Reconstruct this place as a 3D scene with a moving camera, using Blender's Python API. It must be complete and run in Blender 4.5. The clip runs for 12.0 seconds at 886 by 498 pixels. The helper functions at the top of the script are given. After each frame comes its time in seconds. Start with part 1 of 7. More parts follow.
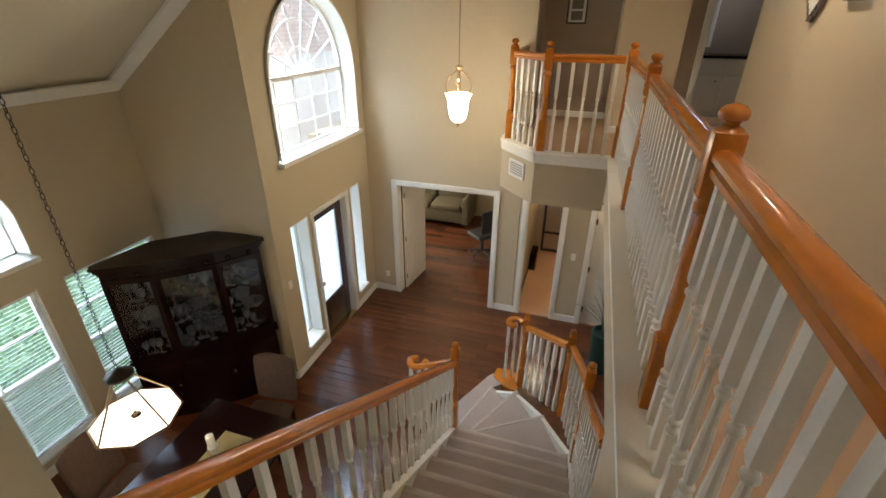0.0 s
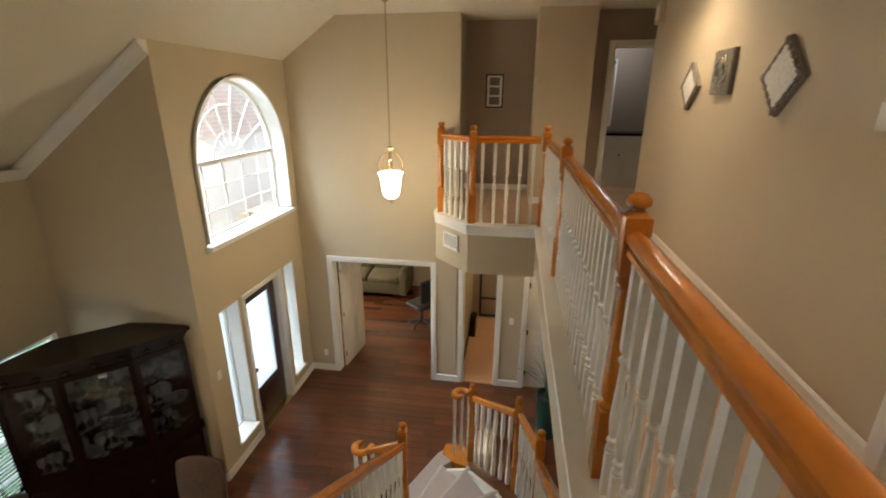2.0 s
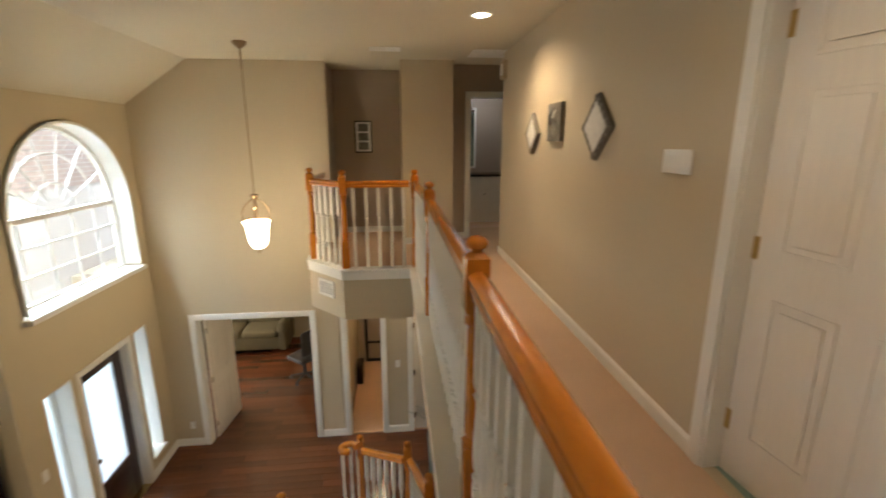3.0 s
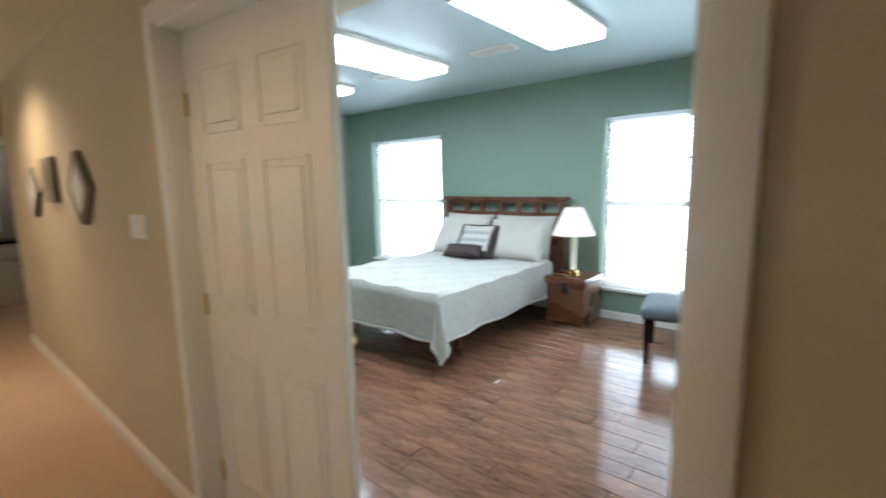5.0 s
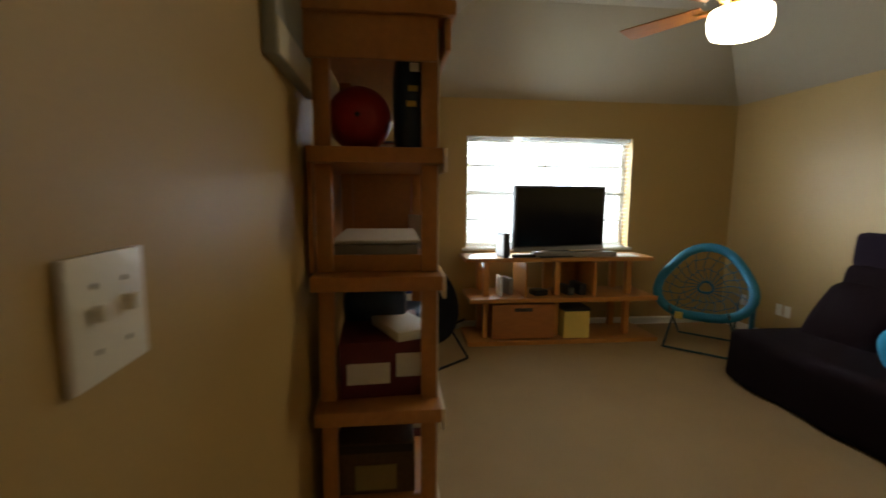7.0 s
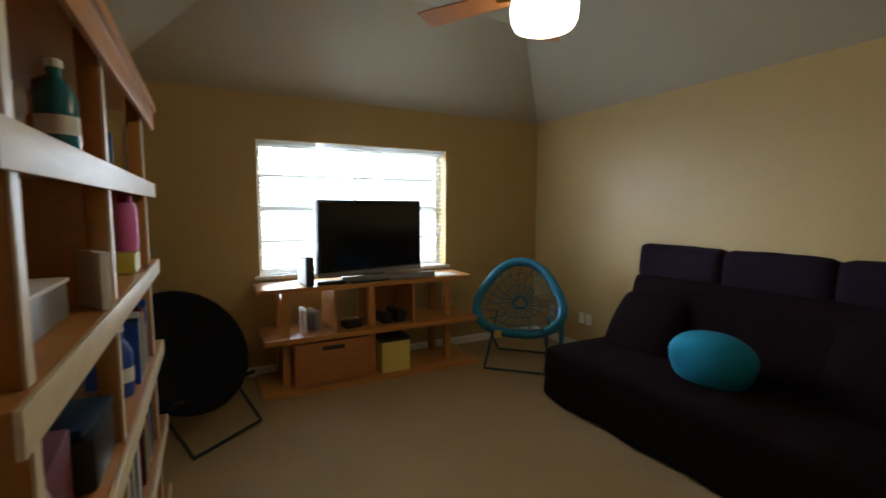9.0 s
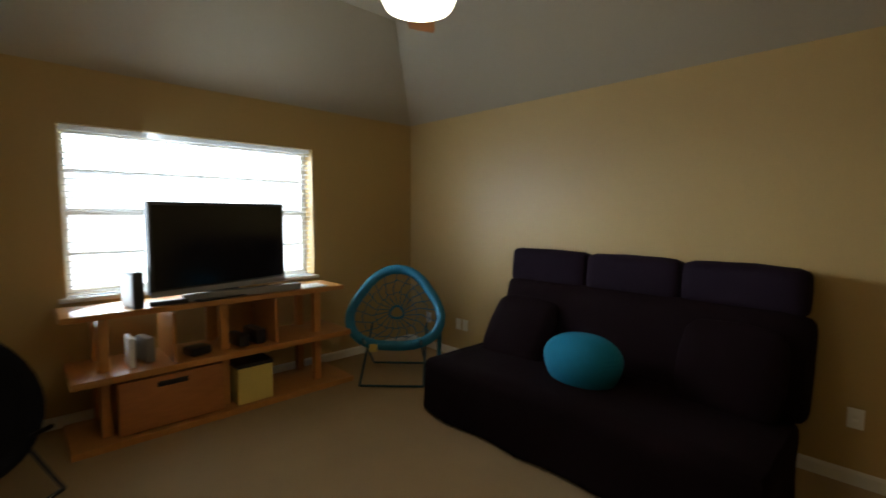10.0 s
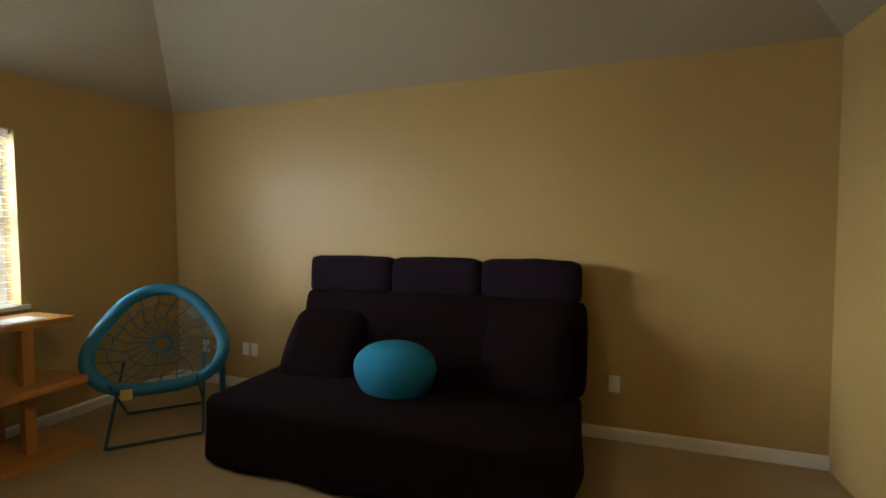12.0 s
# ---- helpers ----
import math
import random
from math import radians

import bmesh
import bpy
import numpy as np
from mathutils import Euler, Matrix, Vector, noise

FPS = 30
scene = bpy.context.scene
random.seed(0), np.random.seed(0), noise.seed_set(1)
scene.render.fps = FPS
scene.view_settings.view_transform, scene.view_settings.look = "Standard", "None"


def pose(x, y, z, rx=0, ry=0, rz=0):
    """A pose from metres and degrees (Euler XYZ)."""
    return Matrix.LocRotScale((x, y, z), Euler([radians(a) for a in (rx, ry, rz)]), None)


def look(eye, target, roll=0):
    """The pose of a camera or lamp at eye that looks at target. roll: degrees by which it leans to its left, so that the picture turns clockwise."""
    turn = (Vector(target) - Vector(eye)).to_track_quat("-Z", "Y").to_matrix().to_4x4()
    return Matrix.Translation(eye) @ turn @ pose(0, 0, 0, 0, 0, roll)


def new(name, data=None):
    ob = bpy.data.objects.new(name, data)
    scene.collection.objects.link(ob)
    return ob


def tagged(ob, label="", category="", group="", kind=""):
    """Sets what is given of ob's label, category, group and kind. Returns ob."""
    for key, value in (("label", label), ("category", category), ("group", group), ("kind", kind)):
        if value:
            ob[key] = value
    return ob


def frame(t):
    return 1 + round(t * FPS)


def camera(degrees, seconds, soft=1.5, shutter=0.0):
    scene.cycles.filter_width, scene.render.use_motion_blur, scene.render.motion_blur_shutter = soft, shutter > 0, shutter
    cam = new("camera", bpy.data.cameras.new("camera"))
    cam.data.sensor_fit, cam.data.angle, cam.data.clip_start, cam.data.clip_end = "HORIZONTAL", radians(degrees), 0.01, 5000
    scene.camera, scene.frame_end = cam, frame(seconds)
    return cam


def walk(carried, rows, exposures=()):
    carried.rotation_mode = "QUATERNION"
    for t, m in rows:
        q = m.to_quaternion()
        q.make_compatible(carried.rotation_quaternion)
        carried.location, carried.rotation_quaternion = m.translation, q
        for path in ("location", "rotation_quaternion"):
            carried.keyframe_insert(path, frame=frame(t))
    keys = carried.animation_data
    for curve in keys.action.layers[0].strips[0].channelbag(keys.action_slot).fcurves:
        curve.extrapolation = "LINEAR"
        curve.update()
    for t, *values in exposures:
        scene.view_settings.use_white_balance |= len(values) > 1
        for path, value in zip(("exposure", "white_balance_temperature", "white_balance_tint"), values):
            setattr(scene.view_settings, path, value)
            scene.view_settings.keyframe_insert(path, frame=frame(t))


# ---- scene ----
cam = camera(89.2, 12.0, soft=1.6, shutter=0.5)
PATH = [
    (0, (-0.013, -0.787, 1.301), (-0.547, 0.909, 0.384), 0.3),
    (0.5, (-0.011, -0.748, 1.294), (-0.544, 0.97, 0.421), 0.2),
    (1, (-0.026, -0.751, 1.3), (-0.528, 1.007, 0.49), 0.2),
    (1.5, (-0.055, -0.823, 1.339), (-0.469, 0.994, 0.612), 0.5),
    (2, (-0.034, -0.812, 1.377), (-0.322, 1.061, 0.737), 0.2),
    (2.5, (-0.004, -0.812, 1.4), (-0.083, 1.112, 0.859), 0.0),
    (2.7, (0.03, -0.795, 1.399), (0.059, 1.142, 0.903), 0.0),
    (4.5, (0.533, -1.057, 1.475), (1.741, 0.506, 1.162), -1.0),
    (5, (0.715, -1.166, 1.48), (2.236, 0.098, 1.187), -1.2),
    (5.5, (0.83, -1.275, 1.478), (2.608, -0.399, 1.209), -1.0),
    (6, (0.905, -1.375, 1.481), (2.831, -0.899, 1.233), -1.1),
    (6.5, (0.997, -1.473, 1.488), (2.98, -1.369, 1.25), -0.9),
    (7, (1.157, -1.547, 1.511), (3.13, -1.766, 1.263), 0.4),
    (9, (1.736, -1.929, 1.524), (3.498, -2.857, 1.341), 0.1),
    (9.5, (1.809, -1.94, 1.52), (3.431, -3.099, 1.355), 0.1),
    (10, (1.96, -2.087, 1.518), (3.4, -3.467, 1.36), 0.3),
    (10.5, (2.019, -2.185, 1.487), (3.238, -3.765, 1.348), 0.1),
    (11, (2.076, -2.232, 1.47), (3.056, -3.971, 1.346), -0.1),
    (11.5, (2.124, -2.292, 1.47), (2.912, -4.126, 1.347), -0.4),
    (12, (2.213, -2.253, 1.434), (2.875, -4.138, 1.342), -0.2),
]
walk(cam, [(t, look(eye, aim, roll)) for t, eye, aim, roll in PATH],
     exposures=[(0.0, 0.38, 5650, 10), (1.5, 0.36, 5800, 10), (2.7, 0.35, 6050, 10), (4.3, 0.45, 5700, 10), (5.0, 0.32, 5850, 10), (6.0, -0.2, 6300, 10), (6.5, 0.0, 7900, 12), (7.0, -0.3, 6600, 10), (9.0, -0.4, 6050, 10), (10.0, -0.55, 6250, 10), (11.0, -0.3, 6600, 10), (12.0, -0.2, 6700, 10)])

# ---------------- world and large lights ----------------
world = bpy.data.worlds.new("sky")
scene.world = world
world.use_nodes = True
wn = world.node_tree
sky = wn.nodes.new("ShaderNodeTexSky")
sky.sky_type = "NISHITA"
sky.sun_disc = False
sky.sun_elevation = radians(50)
sky.sun_rotation = radians(131)
wn.links.new(sky.outputs[0], wn.nodes["Background"].inputs[0])
wn.nodes["Background"].inputs[1].default_value = 0.15

sun = new("sun", bpy.data.lights.new("sun", "SUN"))
sun.data.energy, sun.data.angle, sun.data.color = 3.5, radians(0.6), (1.0, 0.95, 0.87)
sun.matrix_world = look((16, -14, 40), (0, 0, 0))


def area(name, eye, target, w, h, watts, color, spread=180):
    ob = new(name, bpy.data.lights.new(name, "AREA"))
    d = ob.data
    d.shape, d.size, d.size_y, d.energy, d.color, d.spread = "RECTANGLE", w, h, watts, color, radians(spread)
    ob.matrix_world = look(eye, target)
    return ob


def bulb(name, at, watts, color, radius=0.05):
    ob = new(name, bpy.data.lights.new(name, "POINT"))
    ob.data.energy, ob.data.color, ob.data.shadow_soft_size = watts, color, radius
    ob.location = at
    return ob


DAY = (0.80, 0.92, 1.0)
WARM = (1.0, 0.77, 0.48)
area("daylight_arch_window", (-4.25, 4.4, 2.75), (-0.8, 2.8, -0.2), 1.6, 1.2, 450, DAY)
area("daylight_front_door", (-3.72, 4.4, -2.0), (0, 4.4, -2.2), 2.1, 2.1, 20, DAY)
area("daylight_dining", (-6.1, 1.5, -0.2), (-3.6, 1.2, -2.7), 2.8, 1.4, 170, DAY)
area("daylight_bed_window_far", (5.85, 3.45, 1.2), (0, 3.0, 0.6), 2.2, 2.6, 105, DAY)
area("daylight_bed_window_near", (5.85, -0.15, 1.2), (0, 0.5, 0.6), 2.2, 2.6, 105, DAY)
area("daylight_game_window", (6.45, -3.27, 1.5), (4.4, -5.0, 1.3), 2.4, 1.5, 75, DAY, 150)
area("daylight_game_sky", (8.6, -2.4, 2.6), (5.0, -4.4, 1.2), 3.0, 1.2, 380, DAY, 120)
bulb("glow_pendant", (-1.49, 4.47, 0.36), 24, WARM, 0.07)
bulb("glow_chandelier", (-2.98, 0.86, -1.54), 18, WARM, 0.10)
bulb("glow_fan", (3.28, -3.22, 2.32), 6, (1.0, 0.76, 0.45), 0.09)
spot = new("glow_recessed", bpy.data.lights.new("glow_recessed", "SPOT"))
spot.data.energy, spot.data.color, spot.data.spot_size, spot.data.spot_blend, spot.data.shadow_soft_size = 105, (1.0, 0.75, 0.48), radians(150), 0.8, 0.05
spot.matrix_world = look((0.84, 3.2, 2.40), (0.84, 3.2001, 0))
head_spot = new("glow_stair_head", spot.data.copy())
head_spot.data.energy = 38
head_spot.data.color = (1.0, 0.70, 0.42)
head_spot.matrix_world = look((0.60, 0.15, 2.40), (0.60, 0.1501, 0))

# ---------------- materials ----------------


def mat(name, color, rough=0.6, metal=0.0, vary=0.08, scale=6.0, grain=0.06, grain_scale=120.0, bump=0.1, bump_scale=180.0,
        dist=0.002, spec=0.5, coat=0.0, stretch=(1, 1, 1), rnd=0.0):
    m = bpy.data.materials.new(name)
    m.use_nodes = True
    nt = m.node_tree
    b = nt.nodes["Principled BSDF"]
    tc = nt.nodes.new("ShaderNodeTexCoord")
    mp = nt.nodes.new("ShaderNodeMapping")
    mp.inputs["Scale"].default_value = stretch
    nt.links.new(tc.outputs["Object"], mp.inputs["Vector"])

    def noise_node(sc, det):
        n = nt.nodes.new("ShaderNodeTexNoise")
        n.inputs["Scale"].default_value, n.inputs["Detail"].default_value = sc, det
        nt.links.new(mp.outputs[0], n.inputs["Vector"])
        return n

    big, fine = noise_node(scale, 4.0), noise_node(grain_scale, 2.0)

    def maths(op, a, c):
        n = nt.nodes.new("ShaderNodeMath")
        n.operation = op
        for i, v in enumerate((a, c)):
            if isinstance(v, (int, float)):
                n.inputs[i].default_value = v
            else:
                nt.links.new(v, n.inputs[i])
        return n.outputs[0]

    k = maths("ADD", maths("MULTIPLY", maths("SUBTRACT", big.outputs["Fac"], 0.5), vary * 2),
              maths("MULTIPLY", maths("SUBTRACT", fine.outputs["Fac"], 0.5), grain * 2))
    if rnd:
        info = nt.nodes.new("ShaderNodeObjectInfo")
        geo = nt.nodes.new("ShaderNodeNewGeometry")
        both = maths("FRACT", maths("ADD", info.outputs["Random"], geo.outputs["Random Per Island"]), 0.0)
        k = maths("ADD", k, maths("MULTIPLY", maths("SUBTRACT", both, 0.5), rnd * 2))
    hsv = nt.nodes.new("ShaderNodeHueSaturation")
    hsv.inputs["Color"].default_value = (*color, 1)
    nt.links.new(maths("ADD", k, 1.0), hsv.inputs["Value"])
    nt.links.new(hsv.outputs[0], b.inputs["Base Color"])
    r = maths("ADD", maths("MULTIPLY", maths("SUBTRACT", big.outputs["Fac"], 0.5), 0.12), rough)
    nt.links.new(r, b.inputs["Roughness"])
    b.inputs["Metallic"].default_value = metal
    b.inputs["Specular IOR Level"].default_value = spec
    b.inputs["Coat Weight"].default_value = coat
    b.inputs["Coat Roughness"].default_value = 0.15
    if bump:
        bn, bp = noise_node(bump_scale, 3.0), nt.nodes.new("ShaderNodeBump")
        bp.inputs["Strength"].default_value, bp.inputs["Distance"].default_value = bump, dist
        nt.links.new(bn.outputs["Fac"], bp.inputs["Height"])
        nt.links.new(bp.outputs[0], b.inputs["Normal"])
    return m


def glow(name, color, strength, base=(0.9, 0.88, 0.82)):
    m = mat(name, base, 0.5, vary=0.02, bump=0)
    b = m.node_tree.nodes["Principled BSDF"]
    b.inputs["Emission Color"].default_value = (*color, 1)
    b.inputs["Emission Strength"].default_value = strength
    return m


def glass_mat(name, color=(1, 1, 1), rough=0.0):
    m = bpy.data.materials.new(name)
    m.use_nodes = True
    b = m.node_tree.nodes["Principled BSDF"]
    b.inputs["Base Color"].default_value = (*color, 1)
    b.inputs["Roughness"].default_value = rough
    b.inputs["Transmission Weight"].default_value = 1.0
    b.inputs["IOR"].default_value = 1.45
    return m


M_wall = mat("tan wall paint", (0.50, 0.415, 0.275), 0.62, vary=0.04, scale=1.3, grain=0.03, grain_scale=90, bump=0.16, bump_scale=130)
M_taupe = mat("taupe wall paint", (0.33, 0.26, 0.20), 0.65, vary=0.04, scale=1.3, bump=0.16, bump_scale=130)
M_ceil = mat("cream ceiling paint", (0.60, 0.54, 0.40), 0.8, vary=0.03, scale=1.5, bump=0.2, bump_scale=110)
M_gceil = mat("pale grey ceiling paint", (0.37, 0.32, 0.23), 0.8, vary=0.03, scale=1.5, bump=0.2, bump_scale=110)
M_gwall = mat("ochre wall paint", (0.45, 0.31, 0.115), 0.5, vary=0.04, scale=1.2, bump=0.16, bump_scale=130)
M_green = mat("sage green wall paint", (0.235, 0.315, 0.255), 0.6, vary=0.04, scale=1.2, bump=0.15, bump_scale=130)
M_bceil = mat("pale blue grey ceiling", (0.46, 0.55, 0.57), 0.5, vary=0.03, scale=1.0, bump=0.15, bump_scale=110)
M_trim = mat("white trim paint", (0.76, 0.74, 0.68), 0.35, vary=0.03, scale=5, bump=0.05, bump_scale=60)
M_balu = mat("cream white baluster paint", (0.74, 0.71, 0.62), 0.32, vary=0.04, scale=8, bump=0.05, bump_scale=60)
M_door = mat("white door paint", (0.80, 0.75, 0.66), 0.4, vary=0.03, scale=3, grain=0.05, grain_scale=60, bump=0.12, bump_scale=40, stretch=(1, 1, 0.12))
M_oak = mat("honey oak varnish", (0.47, 0.158, 0.013), 0.17, vary=0.22, scale=7, grain=0.16, grain_scale=50, bump=0.05, bump_scale=40, stretch=(1, 0.35, 1), coat=0.3, spec=0.45)
M_plank = mat("dark hardwood plank", (0.10, 0.033, 0.012), 0.19, vary=0.35, scale=3, grain=0.2, grain_scale=40, bump=0.08, bump_scale=40, stretch=(0.2, 1, 1), rnd=0.25)
M_lam = mat("brown laminate plank", (0.205, 0.10, 0.06), 0.15, vary=1.0, scale=11, grain=0.4, grain_scale=45, bump=0.05, bump_scale=40, stretch=(1, 0.35, 1), rnd=0.12)
M_joint = mat("dark floor underlay", (0.09, 0.042, 0.024), 0.6, bump=0)
M_carpet = mat("pinkish beige carpet", (0.56, 0.39, 0.26), 0.95, vary=0.08, scale=3, grain=0.2, grain_scale=240, bump=0.8, bump_scale=260, dist=0.006, spec=0.1)
M_gcarpet = mat("beige room carpet", (0.40, 0.288, 0.155), 0.95, vary=0.12, scale=2.2, grain=0.2, grain_scale=240, bump=0.8, bump_scale=260, dist=0.006, spec=0.1)
M_scarpet = mat("grey beige stair carpet", (0.40, 0.325, 0.275), 0.95, vary=0.12, scale=4, grain=0.2, grain_scale=240, bump=0.8, bump_scale=260, dist=0.006, spec=0.1)
M_tile = mat("peach floor tile", (0.55, 0.33, 0.19), 0.4, vary=0.1, scale=4, bump=0.05)
M_pine = mat("golden pine wood", (0.46, 0.20, 0.048), 0.36, vary=0.18, scale=5, grain=0.16, grain_scale=40, bump=0.06, bump_scale=40, stretch=(0.25, 1, 1), coat=0.25)
# lighter pine for shelf fronts, with the daylight glare in its colour
M_pineglare = mat("pine edge paled for glare", (0.72, 0.60, 0.42), 0.4, vary=0.12, scale=6, grain=0.14, grain_scale=40, bump=0.06, stretch=(0.25, 1, 1))
M_cherry = mat("cherry wood", (0.12, 0.043, 0.019), 0.28, vary=0.2, scale=5, grain=0.15, grain_scale=40, bump=0.05, stretch=(1, 0.3, 1), coat=0.4)
M_darkwood = mat("near black mahogany", (0.010, 0.0035, 0.003), 0.17, vary=0.25, scale=5, grain=0.15, bump=0.05, stretch=(1, 1, 0.3), coat=0.1, spec=0.25)
M_doorwood = mat("dark espresso door wood", (0.03, 0.012, 0.009), 0.3, vary=0.25, scale=4, grain=0.15, bump=0.05, stretch=(1, 1, 0.2), coat=0.4)
M_black = mat("black plastic", (0.012, 0.012, 0.014), 0.35, vary=0.1, bump=0.03)
M_screen = mat("black television screen", (0.006, 0.006, 0.009), 0.16, vary=0.02, bump=0)
M_grey = mat("grey plastic", (0.22, 0.21, 0.2), 0.4, bump=0.03)
M_blackcloth = mat("black fabric", (0.009, 0.009, 0.012), 0.95, vary=0.15, grain=0.2, grain_scale=300, bump=0.4, bump_scale=300, spec=0.15)
M_futon = mat("dark plum corduroy fabric", (0.0075, 0.0032, 0.004), 0.95, vary=0.2, scale=4, grain=0.25, grain_scale=260, bump=0.5, bump_scale=240, dist=0.004, spec=0.06)
M_futontop = mat("dark purple fabric", (0.013, 0.0075, 0.013), 0.95, vary=0.2, scale=4, grain=0.25, grain_scale=260, bump=0.5, bump_scale=240, dist=0.004, spec=0.06)
M_teal = mat("teal plush fabric", (0.008, 0.15, 0.24), 0.85, vary=0.12, scale=8, grain=0.2, grain_scale=200, bump=0.5, bump_scale=200, spec=0.2)
M_tealring = mat("turquoise nylon cover", (0.008, 0.17, 0.29), 0.6, vary=0.15, scale=12, bump=0.3, bump_scale=60)
M_tealmetal = mat("dark teal painted steel", (0.02, 0.07, 0.09), 0.35, metal=0.4, bump=0.02)
M_steel = mat("black steel tube", (0.02, 0.02, 0.022), 0.35, metal=0.6, bump=0.02)
M_white = mat("white plastic", (0.78, 0.76, 0.7), 0.4, vary=0.02, bump=0.02)
M_brass = mat("polished brass", (0.68, 0.50, 0.22), 0.2, metal=1.0, vary=0.05, bump=0)
M_bronze = mat("antique bronze", (0.30, 0.20, 0.11), 0.4, metal=0.9, vary=0.2, scale=30, bump=0.1)
M_darkbronze = mat("dark bronze chain", (0.045, 0.035, 0.025), 0.4, metal=0.8, bump=0)
M_quilt = mat("white quilted cotton", (0.46, 0.45, 0.42), 0.9, vary=0.06, scale=9, grain=0.08, grain_scale=70, bump=0.6, bump_scale=14, dist=0.018, spec=0.2)
M_pillow = mat("cream pillow cotton", (0.50, 0.48, 0.44), 0.9, vary=0.06, bump=0.3, bump_scale=60, spec=0.2)
M_brownpillow = mat("dark brown satin", (0.035, 0.022, 0.018), 0.6, vary=0.15, bump=0.3, bump_scale=60)
M_shade = glow("cream lamp shade", (1.0, 0.93, 0.8), 0.12, (0.85, 0.80, 0.68))
M_blind = mat("white vinyl blind", (0.85, 0.86, 0.86), 0.5, vary=0.02, bump=0)
M_yellow = mat("pale yellow fabric box", (0.72, 0.55, 0.14), 0.9, vary=0.06, bump=0.3, bump_scale=200)
M_red = mat("red plastic", (0.36, 0.02, 0.015), 0.45, vary=0.1, bump=0.05)
M_maroon = mat("maroon box card", (0.12, 0.012, 0.02), 0.55, vary=0.15, bump=0.05)
M_navy = mat("dark navy jar", (0.012, 0.035, 0.075), 0.35, vary=0.2, bump=0.05)
M_blue = mat("blue plastic", (0.02, 0.07, 0.38), 0.4, bump=0.03)
M_pink = mat("pink plastic", (0.70, 0.17, 0.47), 0.4, bump=0.03)
M_lime = mat("lime yellow plastic", (0.60, 0.55, 0.08), 0.4, bump=0.03)
M_greenbk = mat("green book cloth", (0.03, 0.22, 0.10), 0.6, bump=0.05)
M_paper = mat("white paper", (0.75, 0.74, 0.72), 0.8, vary=0.05, scale=20, bump=0.05)
M_leaf = mat("dark green leaf", (0.02, 0.075, 0.03), 0.45, vary=0.3, scale=12, bump=0.1)
M_candle = mat("ivory candle wax", (0.75, 0.70, 0.58), 0.5, bump=0.05)
M_runner = mat("olive table runner", (0.26, 0.20, 0.08), 0.9, vary=0.15, bump=0.3)
M_patch = mat("brown patterned upholstery", (0.075, 0.042, 0.025), 0.9, vary=0.5, scale=26, grain=0.2, bump=0.3)
M_sofa = mat("olive brown sofa fabric", (0.10, 0.076, 0.032), 0.95, vary=0.2, bump=0.4, bump_scale=120)
M_art = mat("distressed white wood", (0.60, 0.57, 0.50), 0.8, vary=0.25, scale=30, grain=0.2, bump=0.5, bump_scale=40, dist=0.004)
M_artgrey = mat("weathered grey metal", (0.24, 0.22, 0.18), 0.5, metal=0.5, vary=0.5, scale=40, bump=0.7, bump_scale=50, dist=0.006)
M_artedge = mat("dark weathered edge", (0.20, 0.17, 0.13), 0.7, vary=0.4, scale=30, bump=0.3)
M_photo = mat("grey photograph", (0.16, 0.15, 0.14), 0.5, vary=0.6, scale=40, bump=0)
M_blacktrim = mat("black picture frame", (0.015, 0.013, 0.012), 0.4, bump=0.03)
M_brick = mat("pale brick outside", (0.66, 0.55, 0.50), 0.9, vary=0.2, scale=20, bump=0.3)
M_mortar = mat("grey mortar", (0.74, 0.71, 0.68), 0.9, bump=0.2)
M_bush = mat("garden shrub leaf", (0.16, 0.26, 0.14), 0.6, vary=0.3, bump=0.2)
M_grass = mat("lawn", (0.07, 0.13, 0.04), 0.9, vary=0.3, bump=0.5)
# paler than the treads: the light caught on each nosing is put into the colour
M_nose = mat("stair carpet edge paled for highlight", (0.52, 0.44, 0.375), 0.95, vary=0.15, scale=5, grain=0.2, grain_scale=240, bump=0.8, bump_scale=260, dist=0.006, spec=0.1)
_bt = M_blind.node_tree
_tr, _mx = _bt.nodes.new("ShaderNodeBsdfTranslucent"), _bt.nodes.new("ShaderNodeMixShader")
_tr.inputs[0].default_value = (0.85, 0.88, 0.9, 1)
_mx.inputs[0].default_value = 0.45
_bt.links.new(_bt.nodes["Principled BSDF"].outputs[0], _mx.inputs[1])
_bt.links.new(_tr.outputs[0], _mx.inputs[2])
_bt.links.new(_mx.outputs[0], _bt.nodes["Material Output"].inputs[0])
M_mirror = mat("mirror silver", (0.85, 0.87, 0.88), 0.03, metal=1.0, vary=0.0, grain=0.0, bump=0)
M_crystal = glass_mat("cut crystal glass", (0.95, 0.98, 1.0), 0.05)
M_pane = glass_mat("window glass", (1, 1, 1), 0.0)
M_frost = glass_mat("frosted door glass", (0.9, 0.95, 1.0), 0.45)
M_lampglass = glow("lit frosted lamp glass", (1.0, 0.83, 0.55), 9.0)
M_bowl = glow("lit alabaster bowl glass", (1.0, 0.86, 0.62), 2.4)
M_fanglass = glow("lit fan globe", (1.0, 0.88, 0.62), 12.0)
M_tube = glow("lit fluorescent diffuser", (0.88, 0.96, 1.0), 7.0, (0.9, 0.9, 0.9))
M_can = glow("lit recessed lens", (1.0, 0.85, 0.6), 10.0)
# emissive sheet that stands in for bright outdoors behind the windows
M_backglow = glow("glowing garden backdrop", (0.90, 0.97, 1.0), 4.0, (0.2, 0.2, 0.2))

# ---------------- mesh helpers ----------------


def B():
    return bmesh.new()


